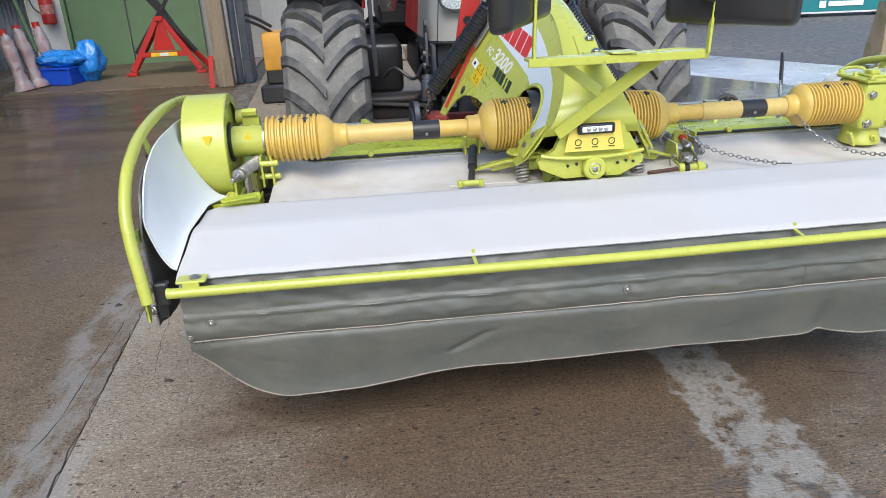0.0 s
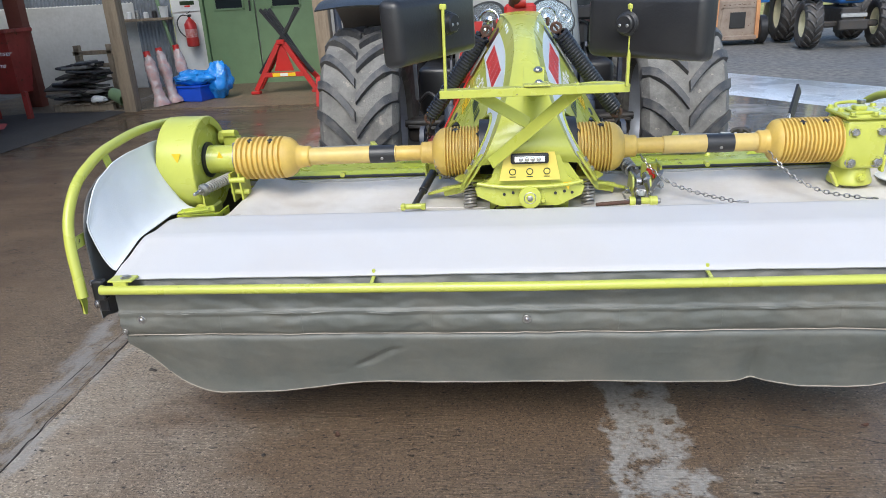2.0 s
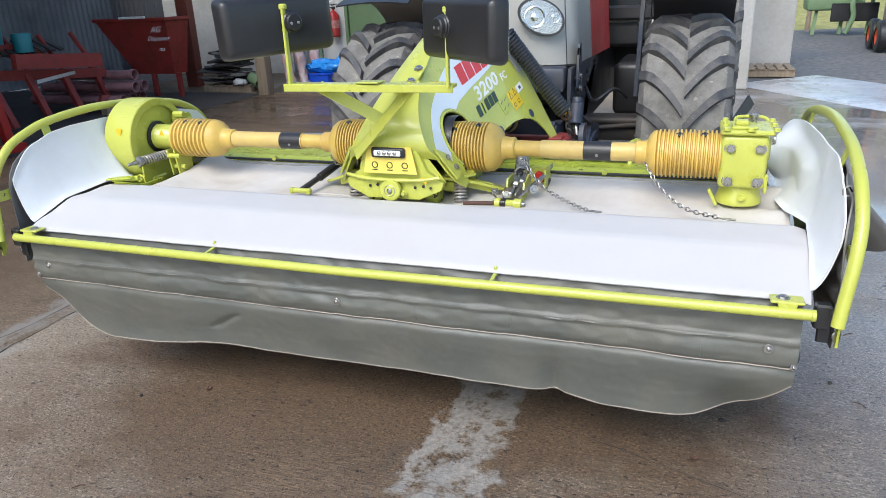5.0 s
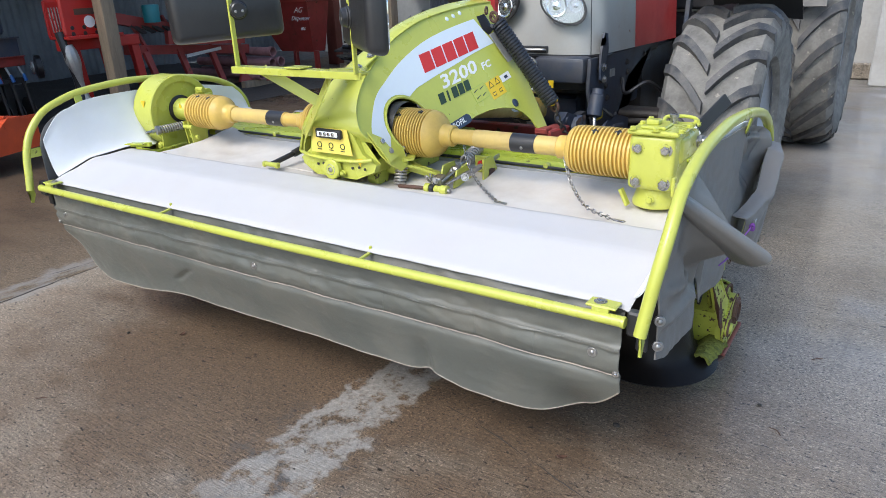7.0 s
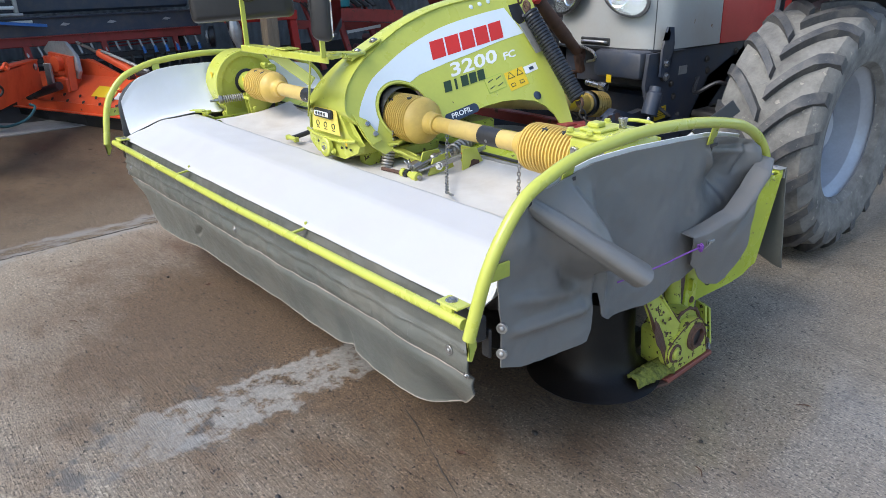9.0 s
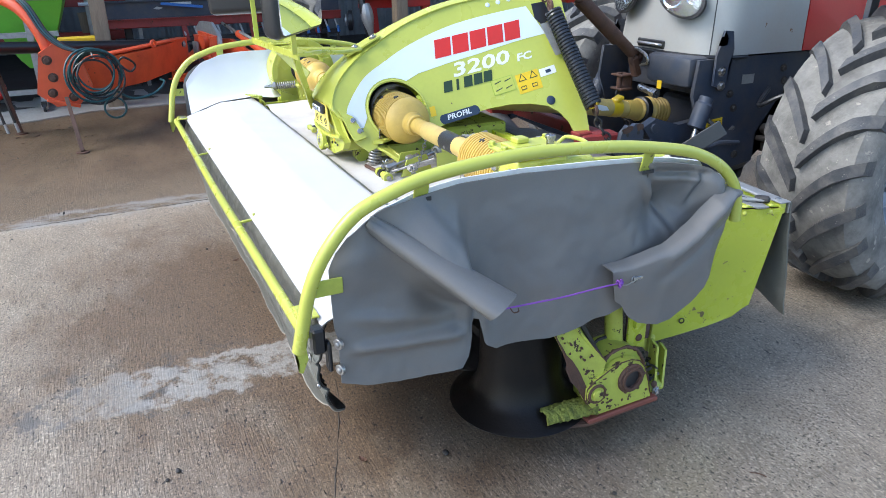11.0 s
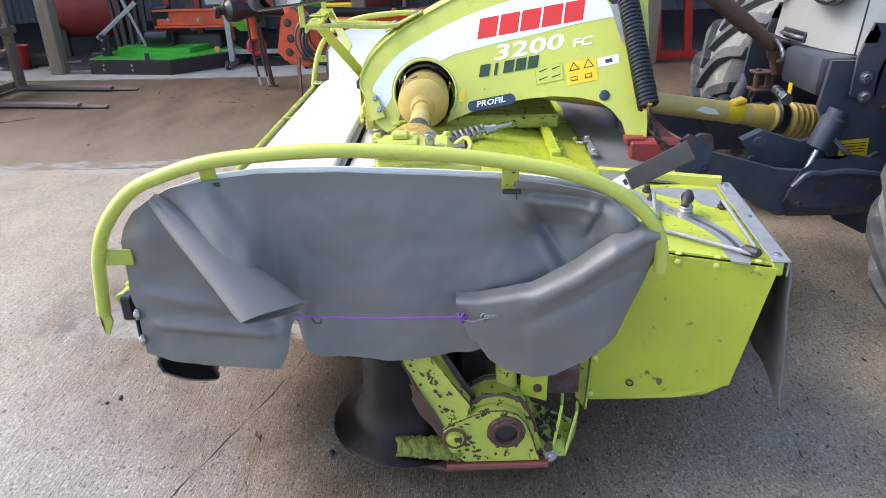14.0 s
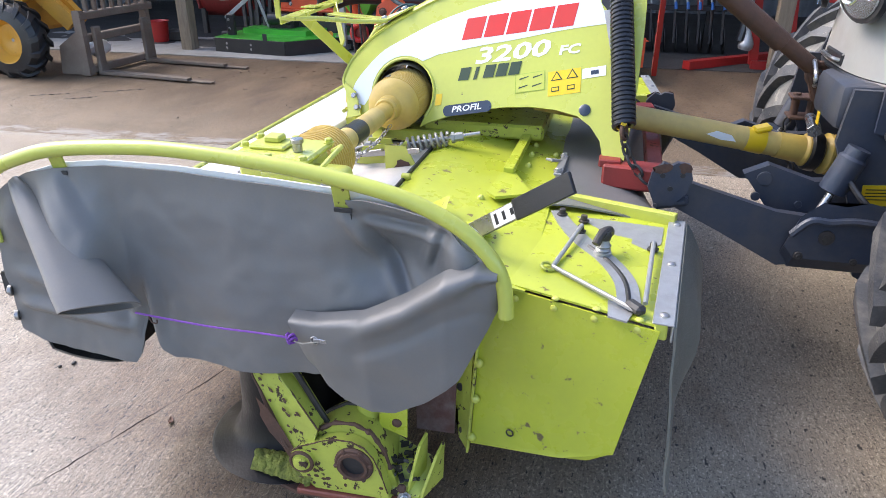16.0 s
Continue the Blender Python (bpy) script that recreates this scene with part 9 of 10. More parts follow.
part("low_bar", box((-7.55, 1.35, 0.61), (0.08, 3.2, 0.07), bev=0.008), DARK, drill)
for y in (0.70, 1.62, 2.57):
    part("bar_bracket", bar((-7.47, y, 0.86), (-7.46, y + 0.03, 0.60), 0.07, 0.05, (1, 0, 0)), RED_FADED, drill)
for z in (0.72, 0.76):
    part("cross_wire", cyl((-7.56, 1.72, z), (-7.56, 2.50, z + 0.01), 0.009, seg=8), RED_FADED, drill)
for k in range(15):
    y = 0.72 + 0.156 * k
    part("tine", cyl((-7.47, y - 0.035, 0.79), (-7.44, y - 0.005, 0.67), 0.015, seg=8), ZINC, drill, "pale tine top")
    part("tine_shank", bar((-7.50, y, 0.60), (-7.46, y + 0.03, 0.16), 0.03, 0.045, (1, 0, 0)), DARK, drill)
    if k > 8:
        part("blue_sleeve", lathe((-7.44, y - 0.005, 0.70), (0.12, 0.14, -1), [(0, 0.016), (0.03, 0.021), (0.095, 0.024)], 12), FARM_BLUE, drill, "bright blue tine sleeve")
    part("coulter", lathe((-7.62, y + 0.06, 0.20), (0, 1, 0.1), [(0, 0.19), (0.012, 0.19)], 20), DARK, drill)
gauge = part("small_wheel", lathe((-7.42, 3.05, 0.76), (0.35, 1, 0), [(0, 0.09), (0.015, 0.15), (0.075, 0.15), (0.09, 0.09)], 28), BLACK, drill, "small black wheel")
part("wheel_disc", lathe((-7.45, 3.035, 0.76), (-0.35, -1, 0), [(-0.01, 0.085), (0.006, 0.085), (0.010, 0.03), (0.02, 0.03)], 24), ZINC, gauge)
for y in (0.0, 2.75):
    part("drill_leg", box((-7.66, y, 0.40), (0.10, 0.10, 0.80), bev=0.01), DARK, drill)

# orange mower with folded hitch, hoses and stand legs
HOSE_TEAL = surface("dark_teal_hose", (0.015, 0.07, 0.075), 0.4, bump=0.05)
om = thing("trailed_mower", (-5.3, 0.4, 0), "orange-red trailed mower parked on its stand legs", "mower")

HEAD_AT, HEAD_RUN = V(-6.2, 0.76, 0), V(0.941, 0.339, 0)


def at_head(s, o, z):
    """A point of the cutting head: s along its front, o inwards from it, z up."""
    return HEAD_AT + HEAD_RUN * s + V(-0.339, 0.941, 0) * o + V(0, 0, z)


part("beam", joined(plate([(-4.40, -0.66, 0.44), (-5.45, 0.0, 0.38), (-6.55, 0.62, 0.40), (-6.55, 0.62, 0.72), (-5.45, 0.05, 0.72), (-4.40, -0.60, 0.76)], (-0.06, -0.10, 0)), bar((-4.42, -0.68, 0.77), (-6.5, 0.56, 0.73), 0.13, 0.02, (0, 0, 1), 0.004)), ORANGE, om, "tapered orange-red beam")
part("beam_lug", ring((-5.68, 0.16, 0.76), (0.7, 0.7, 0), 0.035, 0.016, 20, 8), ORANGE, om)
part("beam_rib", bar((-4.46, -0.60, 0.48), (-4.47, -0.60, 0.76), 0.03, 0.05, (1, 0, 0), 0.004), RED, om)
part("hitch_head", joined(plate([(-4.40, -1.00, 0.50), (-4.40, -0.86, 0.37), (-4.40, -0.66, 0.37), (-4.40, -0.52, 0.53), (-4.40, -0.58, 0.82), (-4.40, -0.75, 0.97), (-4.40, -0.92, 0.86)], (-0.14, 0, 0)), bar((-4.47, -0.93, 0.44), (-4.47, -0.66, 0.36), 0.20, 0.03, (0, 0, 1), 0.005)), ORANGE, om, "orange-red hitch plate")
part("goose_neck", sweep(smooth_path([(-4.48, -0.82, 0.82), (-4.50, -0.87, 1.04), (-4.58, -0.97, 1.22), (-4.72, -1.12, 1.33), (-4.92, -1.30, 1.36), (-5.08, -1.46, 1.28), (-5.16, -1.53, 1.05), (-5.20, -1.48, 0.78), (-5.22, -1.42, 0.56)], 6), 0.062, 14), ORANGE, om, "bowed orange-red hitch arm")
for y, z in ((-0.86, 0.80), (-0.84, 0.64), (-0.87, 0.50), (-0.70, 0.45)):
    part("head_bolt", bolt((-4.398, y, z), (1, 0, 0), 0.030, 0.024), RUSTY, om)
part("hitch_cup", ring((-5.22, -1.44, 0.46), (1, 0.1, 0.1), 0.085, 0.034, 28, 10), RED, om, "round red hitch ring")
part("cup_disc", cyl((-5.25, -1.44, 0.46), (-5.23, -1.44, 0.46), 0.08, seg=24), RED_FADED, om)
part("badge", joined(bar((-5.42, -0.075, 0.56), (-5.49, -0.03, 0.61), 0.004, 0.012), bar((-5.49, -0.03, 0.61), (-5.56, 0.01, 0.565), 0.004, 0.012), bar((-5.56, 0.01, 0.565), (-5.49, -0.03, 0.515), 0.004, 0.012), bar((-5.49, -0.03, 0.515), (-5.42, -0.075, 0.56), 0.004, 0.012), box((-5.488, -0.034, 0.562), (0.06, 0.004, 0.03), (0, 0, -33), bev=0)), WHITE, om, "plain white badge")
for k in range(9):
    a = 0.9 * math.sin(k * 2.3)
    part("hose_coil", ring((-4.29 + 0.013 * k, -0.475 + 0.030 * math.sin(k * 2.1), 0.655 + 0.030 * math.cos(k * 3.3)), (1, 0.09 * (k - 4), 0.16 * math.sin(k)), 0.170 + 0.018 * ((k * 3) % 5), 0.0095, 36, 7), HOSE_TEAL if k % 2 == 0 else BLACK, om, "coiled hydraulic hose")
part("coil_tie", sweep(smooth_path([(-4.26, -0.48, 0.86), (-4.24, -0.47, 0.82), (-4.28, -0.46, 0.79), (-4.30, -0.48, 0.84), (-4.29, -0.49, 0.90)], 5), 0.006, 6), SIGN_WHITE, om)
for dy, m in ((0.0, BLACK), (0.022, HOSE_TEAL), (0.045, BLACK)):
    part("hose_run", sweep(smooth_path([(-4.98, -1.34 + dy, 1.45), (-4.72, -1.14 + dy, 1.42), (-4.52, -0.97 + dy, 1.29), (-4.41, -0.86 + dy, 1.06), (-4.34, -0.74 + dy, 0.93), (-4.28, -0.60 + dy, 0.87)], 6), 0.012, 8), m, om)
part("hose_run", sweep(smooth_path([(-4.27, -0.34, 0.50), (-4.32, -0.18, 0.40), (-4.42, 0.02, 0.42), (-4.52, 0.13, 0.50), (-4.56, 0.10, 0.53)], 6), 0.012, 8), HOSE_TEAL, om)
part("hose_run", sweep(smooth_path([(-4.27, -0.30, 0.70), (-4.24, -0.22, 0.80), (-4.30, -0.12, 0.72), (-4.30, -0.18, 0.66), (-4.30, -0.30, 0.78)], 6), 0.010, 8), BLACK, om)
part("hose_loop", ring((-4.24, -0.36, 0.34), (1, 0.1, 0), 0.095, 0.010, 26, 7), HOSE_TEAL, om)
part("stand_leg", joined(bar((-4.30, -0.76, 0.46), (-3.99, -0.71, 0.01), 0.05, 0.035, (0, 1, 0)), cyl((-3.985, -0.71, 0.0), (-3.985, -0.71, 0.014), 0.058, seg=18)), RUSTY, om, "rusty stand leg with a round foot")
part("stand_leg", joined(bar((-5.10, -1.36, 0.70), (-5.14, -1.28, 0.01), 0.05, 0.035, (0, 1, 0)), cyl((-5.14, -1.28, 0.0), (-5.14, -1.28, 0.014), 0.058, seg=18)), RUSTY, om, "rusty stand leg with a round foot")
head = part("cutting_head", joined(
    plate([at_head(-1.05, 0.03, 0.24), at_head(1.22, 0.03, 0.25), at_head(1.22, 0.40, 0.52), at_head(-1.05, 0.40, 0.51)], (0, 0, -0.02)),
    plate([at_head(-0.75, 0.40, 0.49), at_head(0.60, 0.40, 0.50), at_head(-0.08, 0.43, 0.69), at_head(-0.75, 0.43, 0.66)], (-0.02, 0.05, 0)),
    plate([at_head(-1.05, 0.02, 0.15), at_head(1.22, 0.02, 0.17), at_head(1.22, 0.03, 0.26), at_head(-1.05, 0.03, 0.25)], (-0.004, 0.012, 0)),
    bar(at_head(-1.05, 0.0, 0.145), at_head(1.22, 0.0, 0.165), 0.07, 0.014, (0, 0, 1), 0.003),
    plate([at_head(1.215, 0.03, 0.18), at_head(1.215, 0.75, 0.18), at_head(1.215, 0.75, 0.50), at_head(1.215, 0.40, 0.52), at_head(1.215, 0.03, 0.26)], (-0.012, 0, 0)),
    plate([at_head(-1.05, 0.40, 0.50), at_head(1.22, 0.40, 0.50), at_head(1.22, 0.78, 0.46), at_head(-1.05, 0.78, 0.46)], (0, 0, 0.012))), ORANGE, om, "orange-red cutting head hood with a sloping front")
part("ridge", joined(bar(at_head(-0.08, 0.42, 0.69), at_head(0.58, 0.40, 0.515), 0.03, 0.02), bar(at_head(0.55, 0.39, 0.52), at_head(1.20, 0.39, 0.53), 0.03, 0.02), bar(at_head(0.55, 0.22, 0.405), at_head(1.20, 0.22, 0.410), 0.02, 0.012)), ORANGE, head)
for k in range(15):
    part("hood_bolt", bolt(at_head(-0.90 + 0.145 * k, 0.035 + 0.07 * (k % 2), 0.275 + 0.05 * (k % 2)), (0.25, -0.69, 0.68), 0.014, 0.010), DARK, head)
part("head_skirt", sheet(lambda u, v: at_head(-1.05 + 2.27 * u, 0.03 + 0.02 * wave(u * 9, 0, 0, 1) * v + 0.02 * v, 0.155 - 0.153 * v), 60, 5, 0.012), RUBBER_BLACK, head, "black rubber apron touching the ground")
for k in range(6):
    part("apron_slit", bar(at_head(-0.85 + 0.36 * k, 0.022, 0.13), at_head(-0.82 + 0.36 * k, 0.03, 0.02), 0.006, 0.004), DARK, head)


def hood_label(name, s0, s1, o0, o1, m):
    rise = 0.27 / 0.37
    part(name, plate([at_head(s0, o0, 0.245 + rise * (o0 - 0.03)), at_head(s1, o0, 0.245 + rise * (o0 - 0.03)), at_head(s1, o1, 0.245 + rise * (o1 - 0.03)), at_head(s0, o1, 0.245 + rise * (o1 - 0.03))], (0.003, -0.004, 0.008)), m, head)


hood_label("warning_label", 0.27, 0.49, 0.14, 0.27, DECAL_YELLOW)
hood_label("warning_label", 0.49, 0.64, 0.14, 0.27, LABEL_PALE)
hood_label("paper_label", 0.68, 0.79, 0.13, 0.21, SIGN_WHITE)
hood_label("paper_label", 0.80, 0.90, 0.13, 0.21, SIGN_WHITE)
hood_label("warning_label", -0.38, -0.25, 0.16, 0.28, DECAL_YELLOW)
part("ram_rod", cyl(at_head(-0.22, 0.42, 0.88), at_head(0.20, 0.42, 0.765), 0.020, seg=12), STEEL, om, "bright steel ram rod")
part("ram_tube", cyl(at_head(0.16, 0.42, 0.775), at_head(0.80, 0.42, 0.56), 0.048, seg=16), ORANGE, om)
part("ram_pipe", sweep(smooth_path([at_head(0.24, 0.40, 0.80), at_head(0.45, 0.38, 0.76), at_head(0.62, 0.40, 0.71), at_head(0.95, 0.44, 0.60)], 5), 0.018, 8), ZINC, om)
part("ram_eye", joined(cyl(at_head(0.76, 0.30, 0.55), at_head(0.76, 0.50, 0.55), 0.035, seg=16), box(at_head(0.90, 0.42, 0.58), (0.22, 0.10, 0.05), (0, 0, 20), bev=0.01)), DARK, om)
part("grey_arm", plate([at_head(-0.66, 0.30, 0.80), at_head(-0.52, 0.30, 0.90), at_head(-0.22, 0.30, 0.90), at_head(-0.05, 0.30, 0.74), at_head(0.02, 0.26, 0.58), at_head(-0.04, 0.26, 0.49), at_head(-0.13, 0.28, 0.53), at_head(-0.12, 0.30, 0.68), at_head(-0.28, 0.30, 0.80), at_head(-0.45, 0.30, 0.82), at_head(-0.60, 0.30, 0.74)], (0.012, -0.034, 0)), ZINC, om, "bowed grey steel arm")
part("pivot", joined(lathe(at_head(-0.30, 0.16, 0.66), (0.339, -0.941, 0), [(-0.12, 0.09), (0.02, 0.09), (0.03, 0.05)], 20), bar(at_head(-0.48, 0.20, 0.36), at_head(-0.48, 0.20, 0.74), 0.10, 0.14, (1, 0, 0)), bar(at_head(-0.14, 0.20, 0.36), at_head(-0.14, 0.22, 0.74), 0.08, 0.14, (1, 0, 0)), box(at_head(-0.30, 0.24, 0.42), (0.34, 0.20, 0.18), (0, 0, 20), bev=0.02), bar(at_head(-0.50, 0.24, 0.76), at_head(-0.08, 0.24, 0.72), 0.06, 0.05)), ORANGE, om, "orange-red pivot block")
part("pivot_plate", box(at_head(-0.38, 0.10, 0.54), (0.12, 0.03, 0.26), (0, 0, 20), bev=0.006), ZINC, om)
part("low_cylinder", joined(cyl(at_head(-0.62, -0.06, 0.30), at_head(-0.10, 0.02, 0.44), 0.05, seg=16), cyl(at_head(-0.54, -0.05, 0.32), at_head(-0.50, -0.045, 0.33), 0.054, seg=16)), BLACK, om)
shaft = part("drive_shaft", joined(cyl((-4.78, -1.42, 0.90), (-6.45, 0.52, 0.66), 0.058, seg=20), lathe((-4.80, -1.40, 0.90), (0.64, -0.76, 0.08), [(-0.12, 0.065), (0.0, 0.085), (0.10, 0.125), (0.20, 0.125), (0.21, 0.10), (0.24, 0.06)], 24)), BLACK, om, "black plastic drive shaft guard with a bell end")
part("shaft_yoke", joined(cyl((-4.66, -1.57, 0.915), (-4.62, -1.62, 0.915), 0.045, seg=14), box((-4.60, -1.65, 0.90), (0.07, 0.06, 0.12), (0, 20, 30), bev=0.012)), DARK, shaft)
part("shaft_sleeve", lathe((-6.30, 0.32, 0.68), (-0.60, 0.80, -0.08), [(0, 0.064), (0.02, 0.070), (0.16, 0.070), (0.18, 0.05), (0.30, 0.05)], 20), ZINC, shaft, "pale metal shaft end")
for x0, dy in ((-5.02, -1.46), (-5.05, -1.37)):
    part("hanging_hose", sweep(smooth_path([(x0, dy - 0.02, 1.22), (x0, dy, 0.9), (x0 + 0.02, dy + 0.02, 0.5), (x0 + 0.05, dy + 0.07, 0.14)], 6), 0.014, 7), BLACK, om)
    part("hose_tip", cyl((x0 + 0.05, dy + 0.07, 0.145), (x0 + 0.06, dy + 0.085, 0.05), 0.016, seg=10), ZINC, om)

# green spreader on a galvanised frame
spr = thing("fertiliser_spreader", (-6.75, -1.6, 0), "bright green spreader hopper on a galvanised frame", "spreader")


def spreader_side(u, v, yc=0.0):
    a = 2 * math.pi * u
    sq = 1 / max(abs(math.cos(a)), abs(math.sin(a))) ** 0.85
    k = 0.16 + 0.84 * v ** 0.75
    return (-6.95 + 0.42 * math.cos(a) * sq * (0.35 + 0.65 * v), yc + 0.46 * math.sin(a) * sq * k, 0.45 + 0.80 * v)


for yc in (-2.02, -1.12):
    part("hopper_shell", sheet(lambda u, v: spreader_side(u, v, yc), 48, 8, 0.012), SPREADER_GREEN, spr, "apple green funnel of the hopper", 50)
    part("hopper_rim", sweep([spreader_side(k / 48, 1.0, yc) for k in range(49)], 0.022, 8), ZINC, spr)
part("hopper_band", box((-6.95, -1.57, 1.36), (0.86, 1.84, 0.18), bev=0.03, seg=2), SPREADER_GREEN, spr)
part("cover_sheet", sheet(lambda u, v: (-6.53 + 0.012 * wave(u * 9, v, 0, 1.2, 2), -2.45 + 1.75 * u, 1.45 - 0.16 * v - 0.04 * wave(u * 5, 0, 0, 1.5, 6)), 30, 6, 0.006), SIGN_WHITE, spr, "white sheet over the hopper edge", 60)
for y in (-2.15, -1.1):
    part("frame_upright", bar((-6.50, y, 0.10), (-6.50, y, 1.05), 0.07, 0.07, (1, 0, 0)), ZINC, spr)
    part("frame_foot", bar((-6.85, y, 0.07), (-6.25, y, 0.07), 0.07, 0.07), ZINC, spr)
    part("castor", joined(lathe((-6.27, y - 0.015, 0.055), (0, 1, 0), [(0, 0.055), (0.03, 0.055)], 18), box((-6.27, y, 0.10), (0.05, 0.06, 0.06), bev=0.005)), BLACK, spr)
part("frame_rail", bar((-6.50, -2.4, 0.86), (-6.50, -0.8, 0.86), 0.06, 0.06), ZINC, spr)
part("low_rail", bar((-6.60, -2.3, 0.20), (-6.60, -0.9, 0.20), 0.05, 0.06), ZINC, spr)
part("yellow_guard", box((-6.32, -0.62, 0.72), (0.10, 0.42, 0.22), (0, 0, 0), bev=0.02), DECAL_YELLOW, spr, "yellow plastic guard")
part("orange_reflector", lathe((-6.44, -2.32, 0.26), (1, 0, 0), [(0, 0.04), (0.01, 0.04)], 16), LOADER_YELLOW, spr)
red_cart = thing("red_cultivator", (-7.2, -3.0, 0), "red cultivator frame behind the spreader", "cultivator")
part("beam", joined(box((-6.98, -2.72, 0.62), (0.16, 1.10, 0.20), bev=0.012), box((-6.90, -2.72, 0.73), (0.10, 1.14, 0.03), bev=0.004), box((-6.90, -2.72, 0.51), (0.10, 1.14, 0.03), bev=0.004)), ORANGE, red_cart, "flanged orange-red beam")
part("beam", joined(box((-7.10, -2.85, 0.98), (0.16, 1.05, 0.16), bev=0.012), box((-7.02, -2.85, 1.07), (0.10, 1.10, 0.03), bev=0.004)), ORANGE, red_cart, "flanged orange-red beam")
part("beam", box((-7.15, -3.15, 1.35), (0.18, 1.5, 0.20), bev=0.012), ORANGE, red_cart)
for y in (-3.15, -2.72, -2.28):
    part("upright", box((-7.08, y, 0.80), (0.08, 0.09, 1.0), bev=0.008), RED_FADED, red_cart)
    for z in (0.60, 0.98):
        part("beam_bolt", bolt((-6.89, y + 0.05, z), (1, 0, 0), 0.02, 0.02), STEEL, red_cart)
part("base", box((-7.1, -2.85, 0.20), (0.4, 0.9, 0.40), bev=0.02), DARK, red_cart)
for k in range(5):
    part("tine", bar((-7.1, -3.5 - 0.12 * k, 1.1), (-6.9, -3.45 - 0.10 * k, 0.16), 0.05, 0.05, (1, 0, 0)), DARK, red_cart)
part("light_tine", bar((-6.85, -3.7, 0.95), (-6.8, -3.42, 0.25), 0.04, 0.02, (1, 0, 0)), ZINC, red_cart)
part("blue_wrap", bag_shape((-7.0, -3.75, 1.15), (0.25, 0.35, 0.20), 7.0, 3), BLUE_FILM, red_cart, "blue sheet")
part("carrier", box((-7.15, -3.8, 0.09), (0.5, 1.0, 0.18), bev=0.02), DARK, red_cart)

# green topper lying at the shed's edge
top = thing("grass_topper", (-6.8, -3.2, 0), "bright green topper deck with black rubber skirts", "topper")
deck_pts = [(-6.15, -3.95, 0.19), (-5.98, -2.80, 0.19), (-6.75, -2.05, 0.19), (-7.75, -2.55, 0.19), (-7.6, -3.9, 0.19)]
part("deck", plate(deck_pts, (0, 0, 0.02)), BRIGHT_GREEN, top)
part("deck_step", plate([(-6.6, -3.75, 0.21), (-6.45, -2.70, 0.21), (-7.3, -2.45, 0.21), (-7.4, -3.7, 0.21)], (0, 0, 0.07)), BRIGHT_GREEN, top)
for a, b_ in zip(deck_pts, deck_pts[1:] + deck_pts[:1]):
    part("skirt", bar((a[0], a[1], 0.10), (b_[0], b_[1], 0.10), 0.02, 0.20), RUBBER_BLACK, top)
for x, y in ((-6.12, -3.75), (-6.06, -3.35)):
    part("skirt_bolt", joined(bolt((x, y, 0.13), (1, -0.1, 0), 0.018, 0.01), bolt((x, y, 0.07), (1, -0.1, 0), 0.018, 0.01)), STEEL, top)

part("headstock", joined(box((-6.85, -3.20, 0.36), (0.30, 0.40, 0.22), bev=0.03), cyl((-6.62, -3.32, 0.42), (-6.62, -3.02, 0.42), 0.085, seg=20), box((-6.95, -3.20, 0.62), (0.10, 0.26, 0.34), (0, 8, 0), bev=0.02)), BLACK, top, "black headstock and gearbox guard")
part("mount_bracket", joined(box((-6.38, -3.80, 0.34), (0.06, 0.12, 0.30), bev=0.01), box((-6.45, -3.80, 0.20), (0.20, 0.18, 0.02), bev=0.004)), BLACK, top)
for z in (0.30, 0.42):
    part("bracket_bolt", bolt((-6.348, -3.82, z), (1, 0, 0), 0.014, 0.012), STEEL, top)
part("grey_strut", bar((-6.50, -3.95, 0.42), (-6.75, -3.45, 0.86), 0.07, 0.05), ZINC, top, "grey tubular strut")
part("skirt_tab", box((-6.015, -3.11, 0.225), (0.012, 0.06, 0.13), bev=0.003), BLACK, top)
bowl = thing("red_mixer", (-7.9, -4.6, 0), "faded red round-bottomed mixer body on a frame", "mixer")
part("body", sheet(lambda u, v: (-8.0 + 0.42 * math.cos(math.pi * (0.5 - v) * 0.98), -5.1 + 1.0 * u, 0.80 + 0.52 * math.sin(math.pi * (0.5 - v) * 0.98)), 6, 24, 0.015), RED_FADED, bowl)
part("rim", bar((-7.60, -5.12, 0.95), (-7.60, -4.08, 0.95), 0.05, 0.05), RED_FADED, bowl)
for y in (-5.05, -4.15):
    part("end_plate", box((-8.0, y, 0.72), (0.80, 0.03, 0.62), bev=0.01), RED_FADED, bowl)
    part("leg", box((-7.75, y, 0.24), (0.08, 0.08, 0.48), bev=0.008), DARK, bowl)
for k, y in enumerate((-4.85, -4.72)):
    part("bottle", lathe((-7.56, y, 0.975), (0, 0, 1), [(0, 0.045), (0.10, 0.045), (0.14, 0.02), (0.17, 0.02)], 16), SIGN_WHITE, bowl, "white plastic bottle")
tub = thing("red_tub", (-6.75, -5.25, 0.012), "red plastic tub on the concrete strip", "tub")
part("shell", lathe((-6.75, -5.25, 0.012), (0, 0, 1), [(0, 0.0), (0, 0.12), (0.30, 0.15), (0.31, 0.16), (0.29, 0.145), (0.02, 0.11)], 28), RED, tub)
solid("battery_box", box((-6.98, -5.02, 0.092), (0.26, 0.40, 0.16), (0, 0, 14), bev=0.02), DARK, "dark battery box on the concrete strip", "box")

